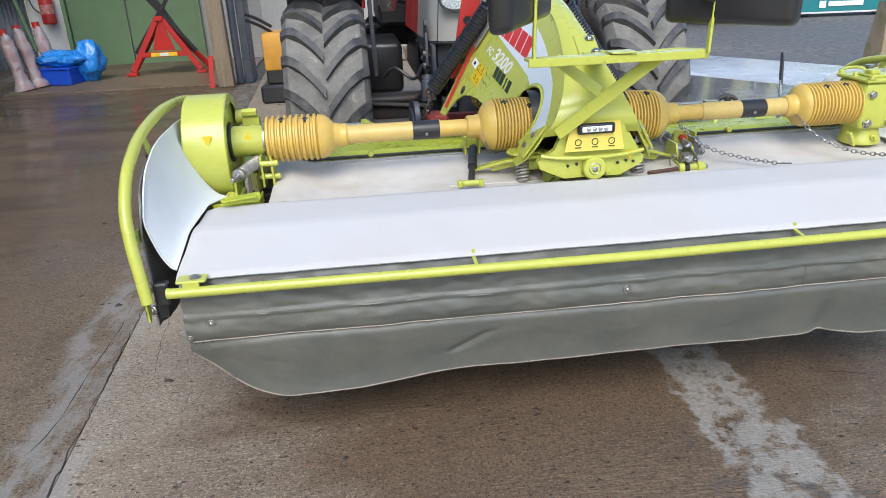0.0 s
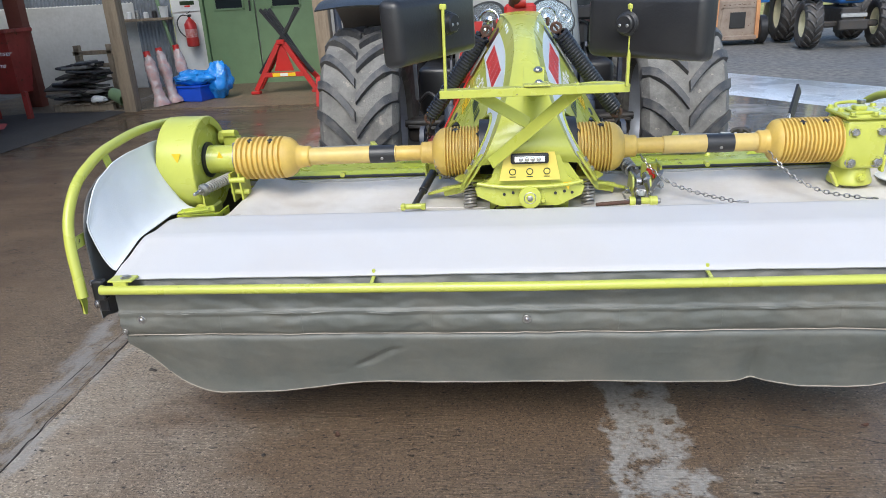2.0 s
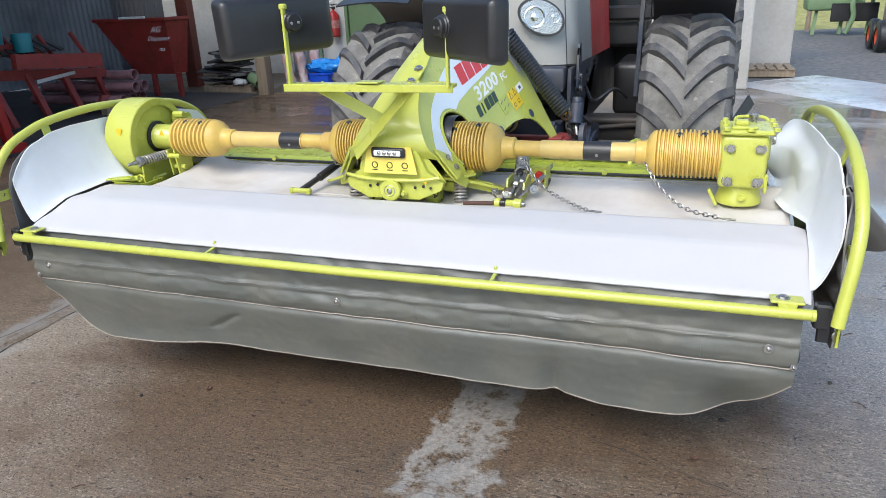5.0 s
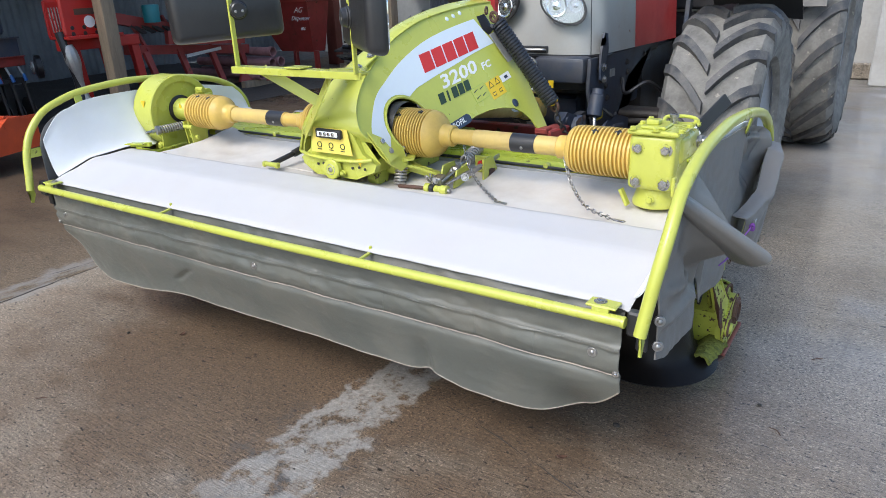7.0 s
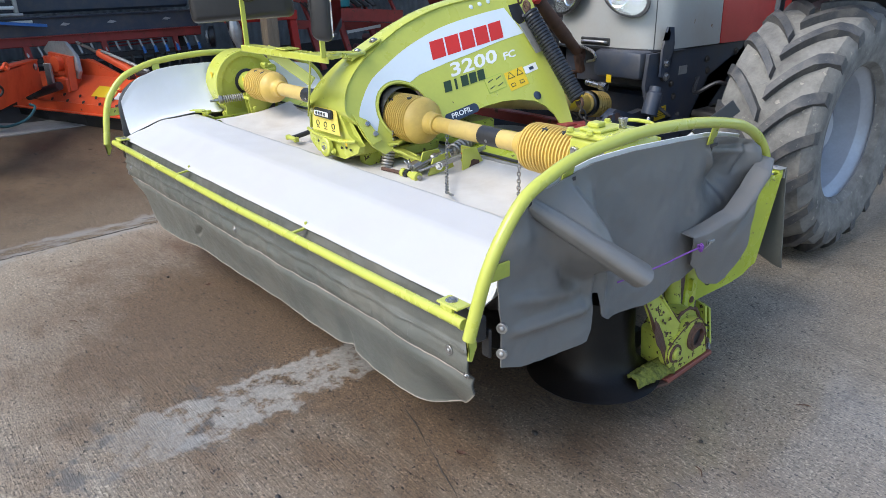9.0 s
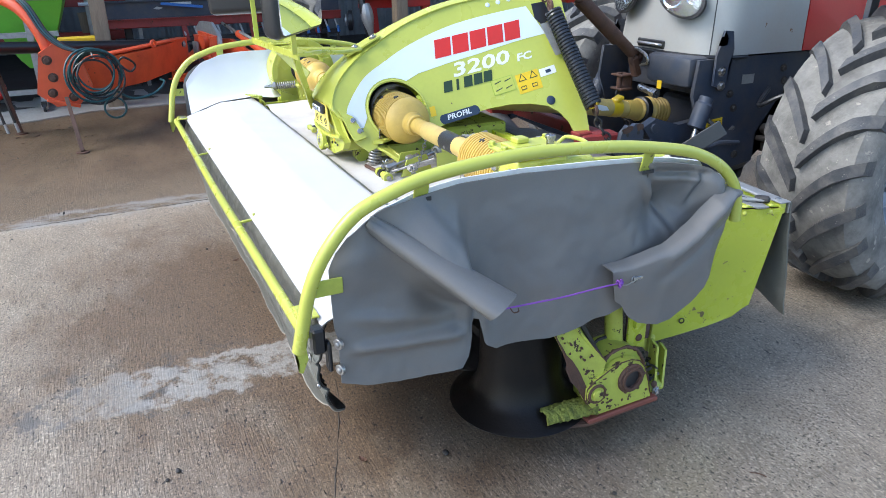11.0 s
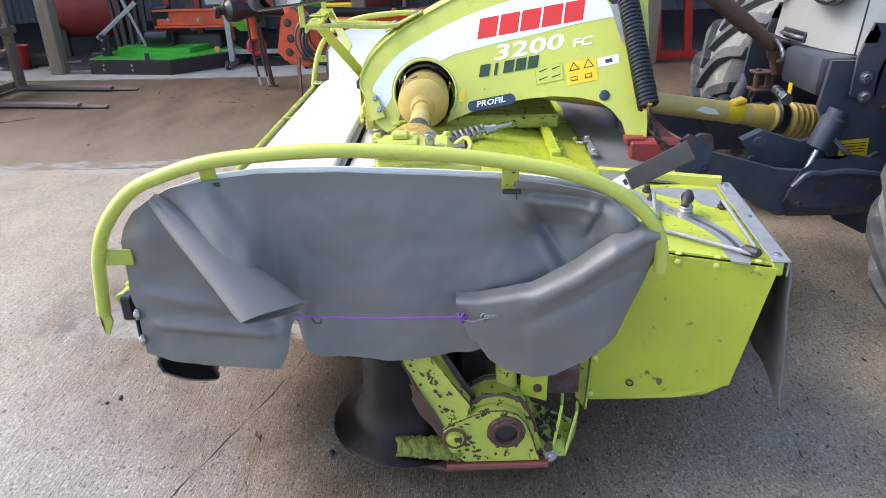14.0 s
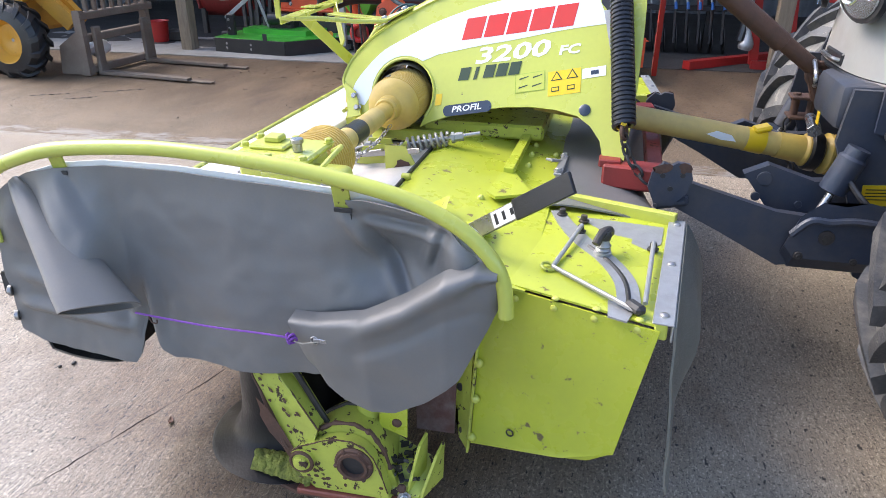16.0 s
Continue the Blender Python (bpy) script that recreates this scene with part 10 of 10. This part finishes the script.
# folded frames, boards and sacks at the back of the shed
rack = thing("galvanised_rack", (-7.6, 0.1, 0), "galvanised folded frame with pale tubes and a blue end", "rack")
for k in range(6):
    part("tube", cyl((-7.55 - 0.03 * k, -0.55, 1.12 + 0.075 * k), (-7.5 - 0.02 * k, 0.85 - 0.08 * k, 1.09 + 0.085 * k), 0.022, seg=10), ZINC if k % 2 else SIGN_WHITE, rack)
for y in (-0.45, 0.15, 0.72):
    part("upright", box((-7.62, y, 0.80), (0.06, 0.05, 1.60), bev=0.006), ZINC, rack)
part("blue_end", bar((-7.42, 0.45, 1.10), (-7.38, 0.98, 1.04), 0.05, 0.035), FARM_BLUE, rack, "bright blue bar end")
part("board", box((-7.75, 0.1, 0.92), (0.04, 1.35, 0.26), (4, 0, 0), bev=0.004), TIMBER, rack, "brown timber board")
chest = thing("board_stack", (-10.6, -3.4, 0), "stack of weathered boards and sheets at the shed wall", "boards")
for k in range(6):
    part("board", box((-10.7 + 0.05 * k, -3.4 + 0.2 * math.sin(k * 2), 0.62 + 0.02 * k), (0.05, 1.6 - 0.15 * k, 1.2 + 0.1 * (k % 3)), (0, 8 + k, 0), bev=0.006), (TIMBER, SHED_TIN, TIMBER, RED_FADED, TIMBER, SHED_TIN)[k], chest)
old_frame = thing("harrow", (-9.6, -1.5, 0), "faded red implement frame stored against the wall", "implement")
for z in (0.55, 1.05, 1.6, 2.1):
    part("rail", box((-9.6, -1.6, z), (0.14, 3.4, 0.13), bev=0.01), RED_FADED, old_frame)
for y in (-3.1, -2.2, -1.2, -0.2):
    part("stanchion", bar((-9.6, y, 0.02), (-9.75, y + 0.1, 2.3), 0.09, 0.09, (1, 0, 0)), RED_FADED, old_frame)

# loader with pallet forks at the yard's edge
fork = thing("pallet_fork", (-4.6, -4.4, 0), "grey brown steel pallet fork frame with two tines", "pallet fork")
for z, x0, x1 in ((0.68, -4.16, -5.52), (0.43, -4.18, -5.44), (0.07, -4.18, -5.44)):
    part("cross_bar", box(((x0 + x1) / 2, -4.47, z), (x0 - x1, 0.09, 0.085), bev=0.01), FORK_BROWN, fork)
for x in (-4.19, -5.40):
    part("upright", plate([(x - 0.045, -4.53, 0.015), (x + 0.045, -4.53, 0.015), (x + 0.035, -4.53, 0.74), (x - 0.035, -4.53, 0.74)], (0, 0.10, 0)), FORK_BROWN, fork)
part("side_plate", plate([(-4.17, -4.52, 0.02), (-4.17, -4.84, 0.02), (-4.17, -4.80, 0.34), (-4.17, -4.52, 0.52)], (-0.02, 0, 0)), FORK_BROWN, fork)
for k in range(8):
    part("backrest_bar", box((-4.33 - 0.155 * k, -4.47, 0.98), (0.045, 0.05, 0.53), bev=0.008), FORK_BROWN, fork)
part("backrest_rail", box((-4.86, -4.47, 1.26), (1.36, 0.07, 0.07), bev=0.01), FORK_BROWN, fork)
for (xa, ya), (xb, yb) in (((-4.32, -4.37), (-4.14, -2.82)), ((-5.22, -4.37), (-5.05, -2.88))):
    part("tine", joined(box((xa, ya - 0.01, 0.29), (0.12, 0.05, 0.54), bev=0.01), plate([(xa - 0.06, ya - 0.03, 0.012), (xa + 0.06, ya - 0.03, 0.012), (xb + 0.045, yb, 0.012), (xb - 0.045, yb, 0.012)], (0, 0, 0.012)),
                        plate([(xa - 0.06, ya - 0.03, 0.024), (xa + 0.06, ya - 0.03, 0.024), (xb + 0.05, yb - 0.3, 0.024), (xb - 0.05, yb - 0.3, 0.024)], (0, 0, 0.028))), FORK_BROWN, fork, "worn fork tine")
part("dirty_bag", bag_shape((-4.62, -4.62, 0.26), (0.20, 0.08, 0.10), 4.0, 3), SIGN_WHITE, fork)
loader = thing("yellow_loader", (-4.4, -5.6, 0), "faded yellow loader with a chunky black wheel", "loader")
LW = (-4.0, -5.25, 0.42)
w = part("wheel", lathe((LW[0] - 0.15, LW[1], LW[2]), (1, 0, 0), [(0, 0.25), (0.02, 0.36), (0.08, 0.41), (0.24, 0.41), (0.30, 0.36), (0.32, 0.25)], 40, False), RUBBER_BLACK, loader, "chunky black tyre")
tread(w, (LW[0], LW[1], LW[2]), 0.445, 0.32, 14, RUBBER_BLACK, 0.035, 0.05, 0.30)
part("rim", lathe((LW[0] + 0.02, LW[1], LW[2]), (1, 0, 0), [(0, 0.02), (0.03, 0.10), (0.02, 0.18), (0.06, 0.21), (0.13, 0.245), (0.135, 0.255)], 32, False), LOADER_YELLOW, w, "yellow wheel rim")
part("body", joined(box((-4.6, -6.1, 0.75), (0.9, 1.6, 0.6), bev=0.05), box((-4.25, -5.0, 1.0), (0.16, 0.9, 0.22), (20, 0, 0), bev=0.02)), LOADER_YELLOW, loader)
part("lift_arm", joined(bar((-4.30, -5.4, 1.25), (-4.45, -4.78, 0.55), 0.10, 0.18), bar((-4.55, -5.4, 1.25), (-4.6, -4.78, 0.55), 0.10, 0.18)), LOADER_YELLOW, loader)

# ---- far side of the yard ----
SKID_GREY = surface("weathered_loader_body", (0.27, 0.215, 0.17), 0.6, stain=(0.16, 0.10, 0.07), stain_amount=0.7, stain_scale=3, grain=0.25, bump=0.12, chips=RUST, chip_level=0.64)
skid = thing("skid_steer_loader", (5.6, 16.2, 0), "faded orange skid steer loader seen from behind", "loader")
part("body", joined(box((5.62, 16.6, 0.68), (1.15, 1.2, 0.92), bev=0.05), box((5.62, 16.0, 0.18), (1.1, 0.25, 0.12), bev=0.02)), SKID_GREY, skid)
part("rear_panel", plate([(5.15, 15.97, 0.20), (6.12, 15.97, 0.20), (6.02, 15.97, 0.95), (5.25, 15.97, 0.95)], (0, 0.02, 0)), SKID_GREY, skid)
for z in (0.20, 0.95):
    part("panel_edge", bar((5.17, 15.965, z), (6.10, 15.965, z), 0.02, 0.03), SKID_GREY, skid)
part("grille", box((5.64, 15.955, 0.62), (0.42, 0.02, 0.40), bev=0.005), BLACK, skid)
part("engine_lid", joined(*[bar((5.25 + 0.14 * k, 16.0, 1.0), (5.30 + 0.13 * k, 16.35, 1.16), 0.09, 0.02) for k in range(6)]), RUSTY, skid)
for s in (-1, 1):
    part("tower", plate([(5.62 + s * 0.62, 15.95, 0.15), (5.62 + s * 0.52, 15.95, 0.15), (5.62 + s * 0.50, 15.95, 1.35), (5.62 + s * 0.60, 15.95, 1.35)], (0, 0.30, 0)), BARE_ORANGE, skid)
    for y in (16.2, 17.1):
        wl = part("wheel", lathe((5.62 + s * 0.62 - (0 if s > 0 else 0.26), y, 0.36), (1, 0, 0), [(0, 0.20), (0.02, 0.33), (0.05, 0.36), (0.21, 0.36), (0.24, 0.33), (0.26, 0.20)], 28, False), RUBBER_BLACK, skid)
        part("rim", lathe((5.62 + s * 0.75, y, 0.36), (s, 0, 0), [(0, 0.01), (0.06, 0.14), (0.11, 0.21)], 24, False), ORANGE, wl)
part("cab", joined(*[bar((5.62 + s * 0.45, y, 1.1), (5.62 + s * 0.42, y, 2.0), 0.06, 0.06, (0, 1, 0)) for s in (-1, 1) for y in (16.3, 17.2)], box((5.62, 16.75, 2.02), (1.0, 1.05, 0.06), bev=0.02)), BARE_ORANGE, skid)
part("rear_window", box((5.62, 16.28, 1.55), (0.80, 0.012, 0.6), bev=0), DARK_GLASS, skid)

skid.location, skid.scale = (5.48, 16.2, 0), (0.86, 0.9, 0.92)
CREAM = surface("cream_rim_paint", (0.72, 0.66, 0.42), 0.5, bump=0.04)
bt = thing("blue_tractor", (8.25, 15.6, 0), "blue farm tractor with cream wheel rims", "tractor", "parked tractors")
for s in (-1, 1):
    wheel(bt, (8.25 + s * 0.90, 15.6, 0.66), 0.66, 0.46, 0.36, 17, s, CREAM, "", DARK, RUBBER_LUG)
    wheel(bt, (8.25 + s * 0.92, 18.1, 0.88), 0.88, 0.55, 0.48, 18, s, CREAM, "", DARK, RUBBER_LUG)
part("bonnet", box((8.25, 16.1, 1.45), (0.72, 1.7, 0.62), bev=0.14, seg=3), FARM_BLUE, bt)
part("grille", box((8.25, 15.235, 1.38), (0.34, 0.02, 0.34), bev=0.01), BLACK, bt)
for s in (-1, 1):
    part("headlamp", box((8.25 + s * 0.24, 15.25, 1.42), (0.12, 0.03, 0.30), (0, s * 14, 0), bev=0.012), REFLECTOR, bt)
part("chassis", joined(box((8.25, 16.3, 0.80), (0.5, 2.2, 0.5), bev=0.04), box((8.25, 15.5, 0.62), (1.5, 0.2, 0.16), bev=0.03), box((8.25, 15.15, 0.80), (0.55, 0.3, 0.24), bev=0.02)), DARK, bt)
part("cab_roof", box((8.25, 17.6, 2.62), (1.5, 1.6, 0.16), bev=0.05), FARM_BLUE, bt)
part("cab_floor", box((8.25, 17.6, 1.35), (1.35, 1.5, 0.4), bev=0.05), FARM_BLUE, bt)
part("cab_glass", box((8.25, 17.6, 2.05), (1.36, 1.46, 1.0), bev=0.03), DARK_GLASS, bt)
for s in (-1, 1):
    part("front_fender", sheet(lambda u, v: (8.25 + s * (0.68 + 0.46 * (v if s > 0 else 1 - v)), 15.6 - 0.76 * math.cos(1.0 + 1.3 * u), 0.66 + 0.76 * math.sin(1.0 + 1.3 * u)), 14, 3, 0.012), BLACK, bt)
    part("steering_rod", cyl((8.25 + s * 0.2, 15.42, 0.60), (8.25 + s * 0.75, 15.42, 0.60), 0.03, seg=10), DARK, bt)
part("front_weight", box((8.25, 15.02, 0.62), (0.70, 0.24, 0.26), bev=0.03), DARK, bt)
part("tow_bar", box((8.25, 14.98, 0.86), (0.62, 0.06, 0.10), bev=0.01), ZINC, bt)
bt.location, bt.scale, bt.rotation_euler = (7.26, 14.33, 0), (0.80, 0.80, 0.80), (0, 0, radians(-6))
trailer = thing("blue_trailer", (6.9, 20.0, 0), "rusty blue farm trailer parked behind the loader", "trailer")
part("trailer_body", joined(box((6.6, 20.0, 1.55), (2.2, 3.2, 0.9), bev=0.03), box((6.6, 20.0, 0.95), (1.0, 3.0, 0.2), bev=0.02)), FARM_BLUE, trailer)
for x in (5.75, 7.45):
    part("wheel", lathe((x - 0.12, 19.2, 0.48), (1, 0, 0), [(0, 0.25), (0.03, 0.45), (0.07, 0.48), (0.19, 0.48), (0.23, 0.45), (0.25, 0.25)], 28), RUBBER_BLACK, trailer)
gm = thing("green_mower_implement", (4.9, 21.9, 0), "green farm implement parked by the fence", "implement")
part("body", box((4.7, 22.2, 0.95), (1.5, 1.0, 0.55), bev=0.12, seg=2), GREEN_DOOR, gm)
part("canvas", box((5.2, 21.7, 0.62), (1.2, 0.08, 0.5), bev=0.02), BLACK, gm)
for x in (4.2, 4.9, 5.6):
    part("leg", bar((x, 21.9, 0.0), (x + 0.1, 22.0, 1.2), 0.09, 0.09, (0, 1, 0)), GREEN_DOOR, gm)
part("curved_arm", sweep(smooth_path([(5.0, 21.5, 0.05), (5.15, 21.5, 0.5), (5.1, 21.5, 0.9), (5.3, 21.6, 1.35), (5.6, 21.7, 1.45)], 6), 0.07, 8), GREEN_DOOR, gm)
part("beam", box((4.9, 22.0, 1.30), (1.9, 0.12, 0.10), bev=0.02), BRIGHT_GREEN, gm)
teal = thing("teal_machine", (10.9, 14.7, 0), "teal machine body with a white printed side far across the yard", "machine")
part("side_beam", box((11.1, 14.62, 0.27), (2.5, 0.30, 0.34), (0, 0, -6), bev=0.02), TEAL, teal)
part("edge_strip", box((11.1, 14.47, 0.09), (2.5, 0.02, 0.04), (0, 0, -6), bev=0.004), SIGN_WHITE, teal)
part("top_sheet", box((11.2, 14.95, 0.50), (2.4, 0.75, 0.05), (6, 0, -6), bev=0.01), WHITE_BAND, teal)
part("mark_bar", box((10.98, 14.462, 0.29), (0.85, 0.006, 0.11), (0, 0, -6), bev=0), WHITE, teal, "plain white printed bar")
part("mark_bar", box((10.42, 14.522, 0.28), (0.16, 0.006, 0.16), (0, 0, -6), bev=0), WHITE, teal, "plain white printed mark")
for x in (10.1, 12.1):
    part("foot", box((x, 14.9 - (x - 10) * 0.1, 0.10), (0.14, 0.5, 0.20), bev=0.01), DARK, teal)
cart = thing("white_trailer", (8.9, 15.9, 0), "white trailer on stand legs with a yellow hitch", "trailer")
part("body", box((9.3, 16.3, 1.05), (1.9, 1.5, 1.2), bev=0.06, seg=2), SIGN_WHITE, cart)
part("chassis", box((9.2, 16.2, 0.40), (2.0, 1.3, 0.10), bev=0.01), ZINC, cart)
for y in (15.6, 16.9):
    part("wheel", lathe((9.7, y - 0.1, 0.28), (0, 1, 0), [(0, 0.18), (0.02, 0.27), (0.16, 0.27), (0.18, 0.18)], 24), RUBBER_BLACK, cart)
part("drawbar", joined(bar((8.3, 15.8, 0.42), (7.5, 15.9, 0.40), 0.08, 0.08), bar((8.3, 16.6, 0.42), (7.5, 16.0, 0.40), 0.08, 0.08)), ZINC, cart)
part("hitch_guard", box((7.75, 15.85, 0.52), (0.40, 0.20, 0.18), (0, 10, 8), bev=0.03), LOADER_YELLOW, cart, "yellow hitch guard")
for x, y in ((8.0, 15.8), (8.75, 15.55)):
    part("stand_leg", joined(cyl((x, y, 0.02), (x + 0.04, y, 0.42), 0.022, seg=10), cyl((x, y, 0.0), (x, y, 0.015), 0.07, seg=14)), ZINC, cart)
cart.location = (9.6, 15.6, 0)
red_far = thing("red_implement_far", (13.4, 14.9, 0), "red farm implement standing in the grass far off", "implement")
for k in range(4):
    part("arm", bar((12.7 + 0.45 * k, 14.6, 0.02), (12.9 + 0.45 * k, 15.1, 0.75), 0.10, 0.10), RED, red_far)
part("bar", box((13.5, 14.9, 0.45), (2.0, 0.12, 0.12), (0, 0, -6), bev=0.01), RED, red_far)
gate_post = bmesh.new()
bmesh.ops.create_cube(gate_post, size=1)
bmesh.ops.subdivide_edges(gate_post, edges=gate_post.edges[:], cuts=5, use_grid_fill=True)
for v in gate_post.verts:
    p = v.co.copy()
    f = p.z + 0.5
    v.co = Vector((5.20 + p.x * (0.34 - 0.16 * f) + 0.03 * wave(p.x, p.y, f * 3, 1.5, 3), 5.62 + p.y * (0.32 - 0.12 * f) + 0.03 * wave(p.x, p.y, f * 3, 1.5, 8), 1.02 * f - 0.02 + 0.04 * wave(p.x * 4, p.y * 4, 0, 1, 5) * f))
STONE = surface("lichened_stone", (0.33, 0.26, 0.17), 0.9, stain=(0.16, 0.15, 0.05), stain_amount=0.8, stain_scale=6, grain=0.3, bump=0.6, bump_scale=18)
solid("stone_post", gate_post, STONE, "lichened rough stone post at the slab's edge", "post", sharp=60)

# fence posts and grassy bank
bank = solid("bank", sheet(lambda u, v: (-40 + 120 * u, 24.5 + 40 * v, -0.02 + 4.7 * step(0, 0.45, v) + 0.25 * wave(u * 60, v * 20, 0, 0.8)), 60, 30, 0.02), GRASS, "rough yellowish grass bank beyond the yard", "bank", kind="structure", at=(0, 30, 0), sharp=80)
for k in range(9):
    solid("fence_post", cyl((3.2 + 1.15 * k, 24.2 + 0.1 * math.sin(k * 2), -0.05), (3.22 + 1.15 * k, 24.2 + 0.1 * math.sin(k * 2), 1.15), 0.08, 0.07, seg=10), TIMBER, "round weathered timber fence post", "post", "fence posts")


# small stones, leaf bits and straw lying on the yard
random.seed(11)
bits = bmesh.new()
for k in range(900):
    near = k < 520
    x = random.uniform(-2.6, 4.6) if near else random.uniform(-6, -1.5)
    y = random.uniform(-1.6, 3.2) if near else random.uniform(-5, 8)
    r = random.uniform(0.002, 0.006) * (1 if near else 2.2) * (2.0 if random.random() < 0.06 else 1)
    a, f = random.uniform(0, 6.28), random.uniform(0.3, 1.0)
    vs = [bits.verts.new((x + r * q * math.cos(a + t) * (1 if i % 2 else 1.6), y + r * math.sin(a + t) * f, 0.001 + (0.0 if i < 4 else r * 0.5))) for i, (t, q) in enumerate(((0, 1), (1.57, 1), (3.14, 1), (4.71, 1), (0.8, 0.4)))]
    for i in range(4):
        bits.faces.new((vs[i], vs[(i + 1) % 4], vs[4]))
solid("ground_litter", bits, DARK, "dark grit, leaf bits and straw scattered on the concrete", "litter", kind="stuff", at=(0, 0, 0))

LEAF_BROWN = surface("wet_brown_leaf", (0.075, 0.042, 0.026), 0.55, stain=(0.03, 0.022, 0.016), stain_amount=0.7, stain_scale=4, bump=0.2)
# wet leaves blown along the shed's edge
random.seed(12)
litter = []
for k in range(84):
    x, y = random.uniform(-5.65, -3.6), random.uniform(-3.2, 1.2)
    if random.random() < 0.75:
        x, y = -5.05 + random.gauss(0, 0.45), -1.9 + random.gauss(0, 0.75)
    if not -5.68 < x < -2.6:
        continue
    a, r = random.uniform(0, 6.28), random.uniform(0.008, 0.030)
    e1, e2 = V(math.cos(a), math.sin(a), 0.05) * r, V(-math.sin(a), math.cos(a), 0.1) * r * 0.45
    litter.append(plate([V(x, y, 0.004) + e1 * math.cos(q) * (1 + 0.25 * math.sin(3 * q + k)) + e2 * math.sin(q) for q in (0, 0.8, 1.6, 2.4, 3.14, 3.9, 4.7, 5.5)], (0, 0, 0.003)))
solid("leaf_litter", joined(*litter), LEAF_BROWN, "dark wet leaves scattered over the concrete", "leaves", kind="stuff")

# single pebbles and straws lying on the slab
for k, (x, y, r) in enumerate(((1.009, -0.419, 0.009), (1.045, -0.457, 0.008), (1.208, -0.795, 0.010), (1.34, 0.459, 0.011), (1.772, 0.87, 0.008), (-1.034, -0.026, 0.008))):
    b = bmesh.new()
    bmesh.ops.create_icosphere(b, subdivisions=2, radius=r)
    for v in b.verts:
        v.co = V(v.co.x * (1.2 + 0.3 * wave(k, 1, 0, 1.3)), v.co.y, v.co.z * 0.65) * (1 + 0.25 * noise.noise(v.co * 90 + V(k, 0, 0))) + V(x, y, r * 0.55)
    solid("pebble", b, DARK, "small dark pebble lying on the concrete", "pebble", "loose pebbles")
for k, (x0, y0, x1, y1) in enumerate(((1.831, 0.737, 1.875, 0.703), (1.894, 1.35, 1.936, 1.381), (-0.836, -0.598, -0.80, -0.57))):
    solid("twig", sweep(smooth_path([(x0, y0, 0.002), ((x0 + x1) / 2 + 0.004, (y0 + y1) / 2 + 0.006, 0.005), (x1, y1, 0.002)], 5), 0.002, 6), RUSTY, "thin dry brown twig lying on the concrete", "twig", "dry twigs")
for k, (x, y, a) in enumerate(((1.242, 0.18, 0.4), (-0.774, 0.101, 1.9))):
    solid("fallen_leaf", sheet(lambda u, v: (x + math.cos(a) * (u - 0.5) * 0.038 - math.sin(a) * (v - 0.5) * 0.020 * math.sin(math.pi * (0.06 + 0.88 * u)), y + math.sin(a) * (u - 0.5) * 0.038 + math.cos(a) * (v - 0.5) * 0.020 * math.sin(math.pi * (0.06 + 0.88 * u)), 0.003 + 0.006 * (u - 0.5) ** 2 * 4 + 0.004 * abs(v - 0.5)), 10, 4, 0.001), RUSTY, "curled brown leaf lying on the concrete", "leaf", "fallen leaves")
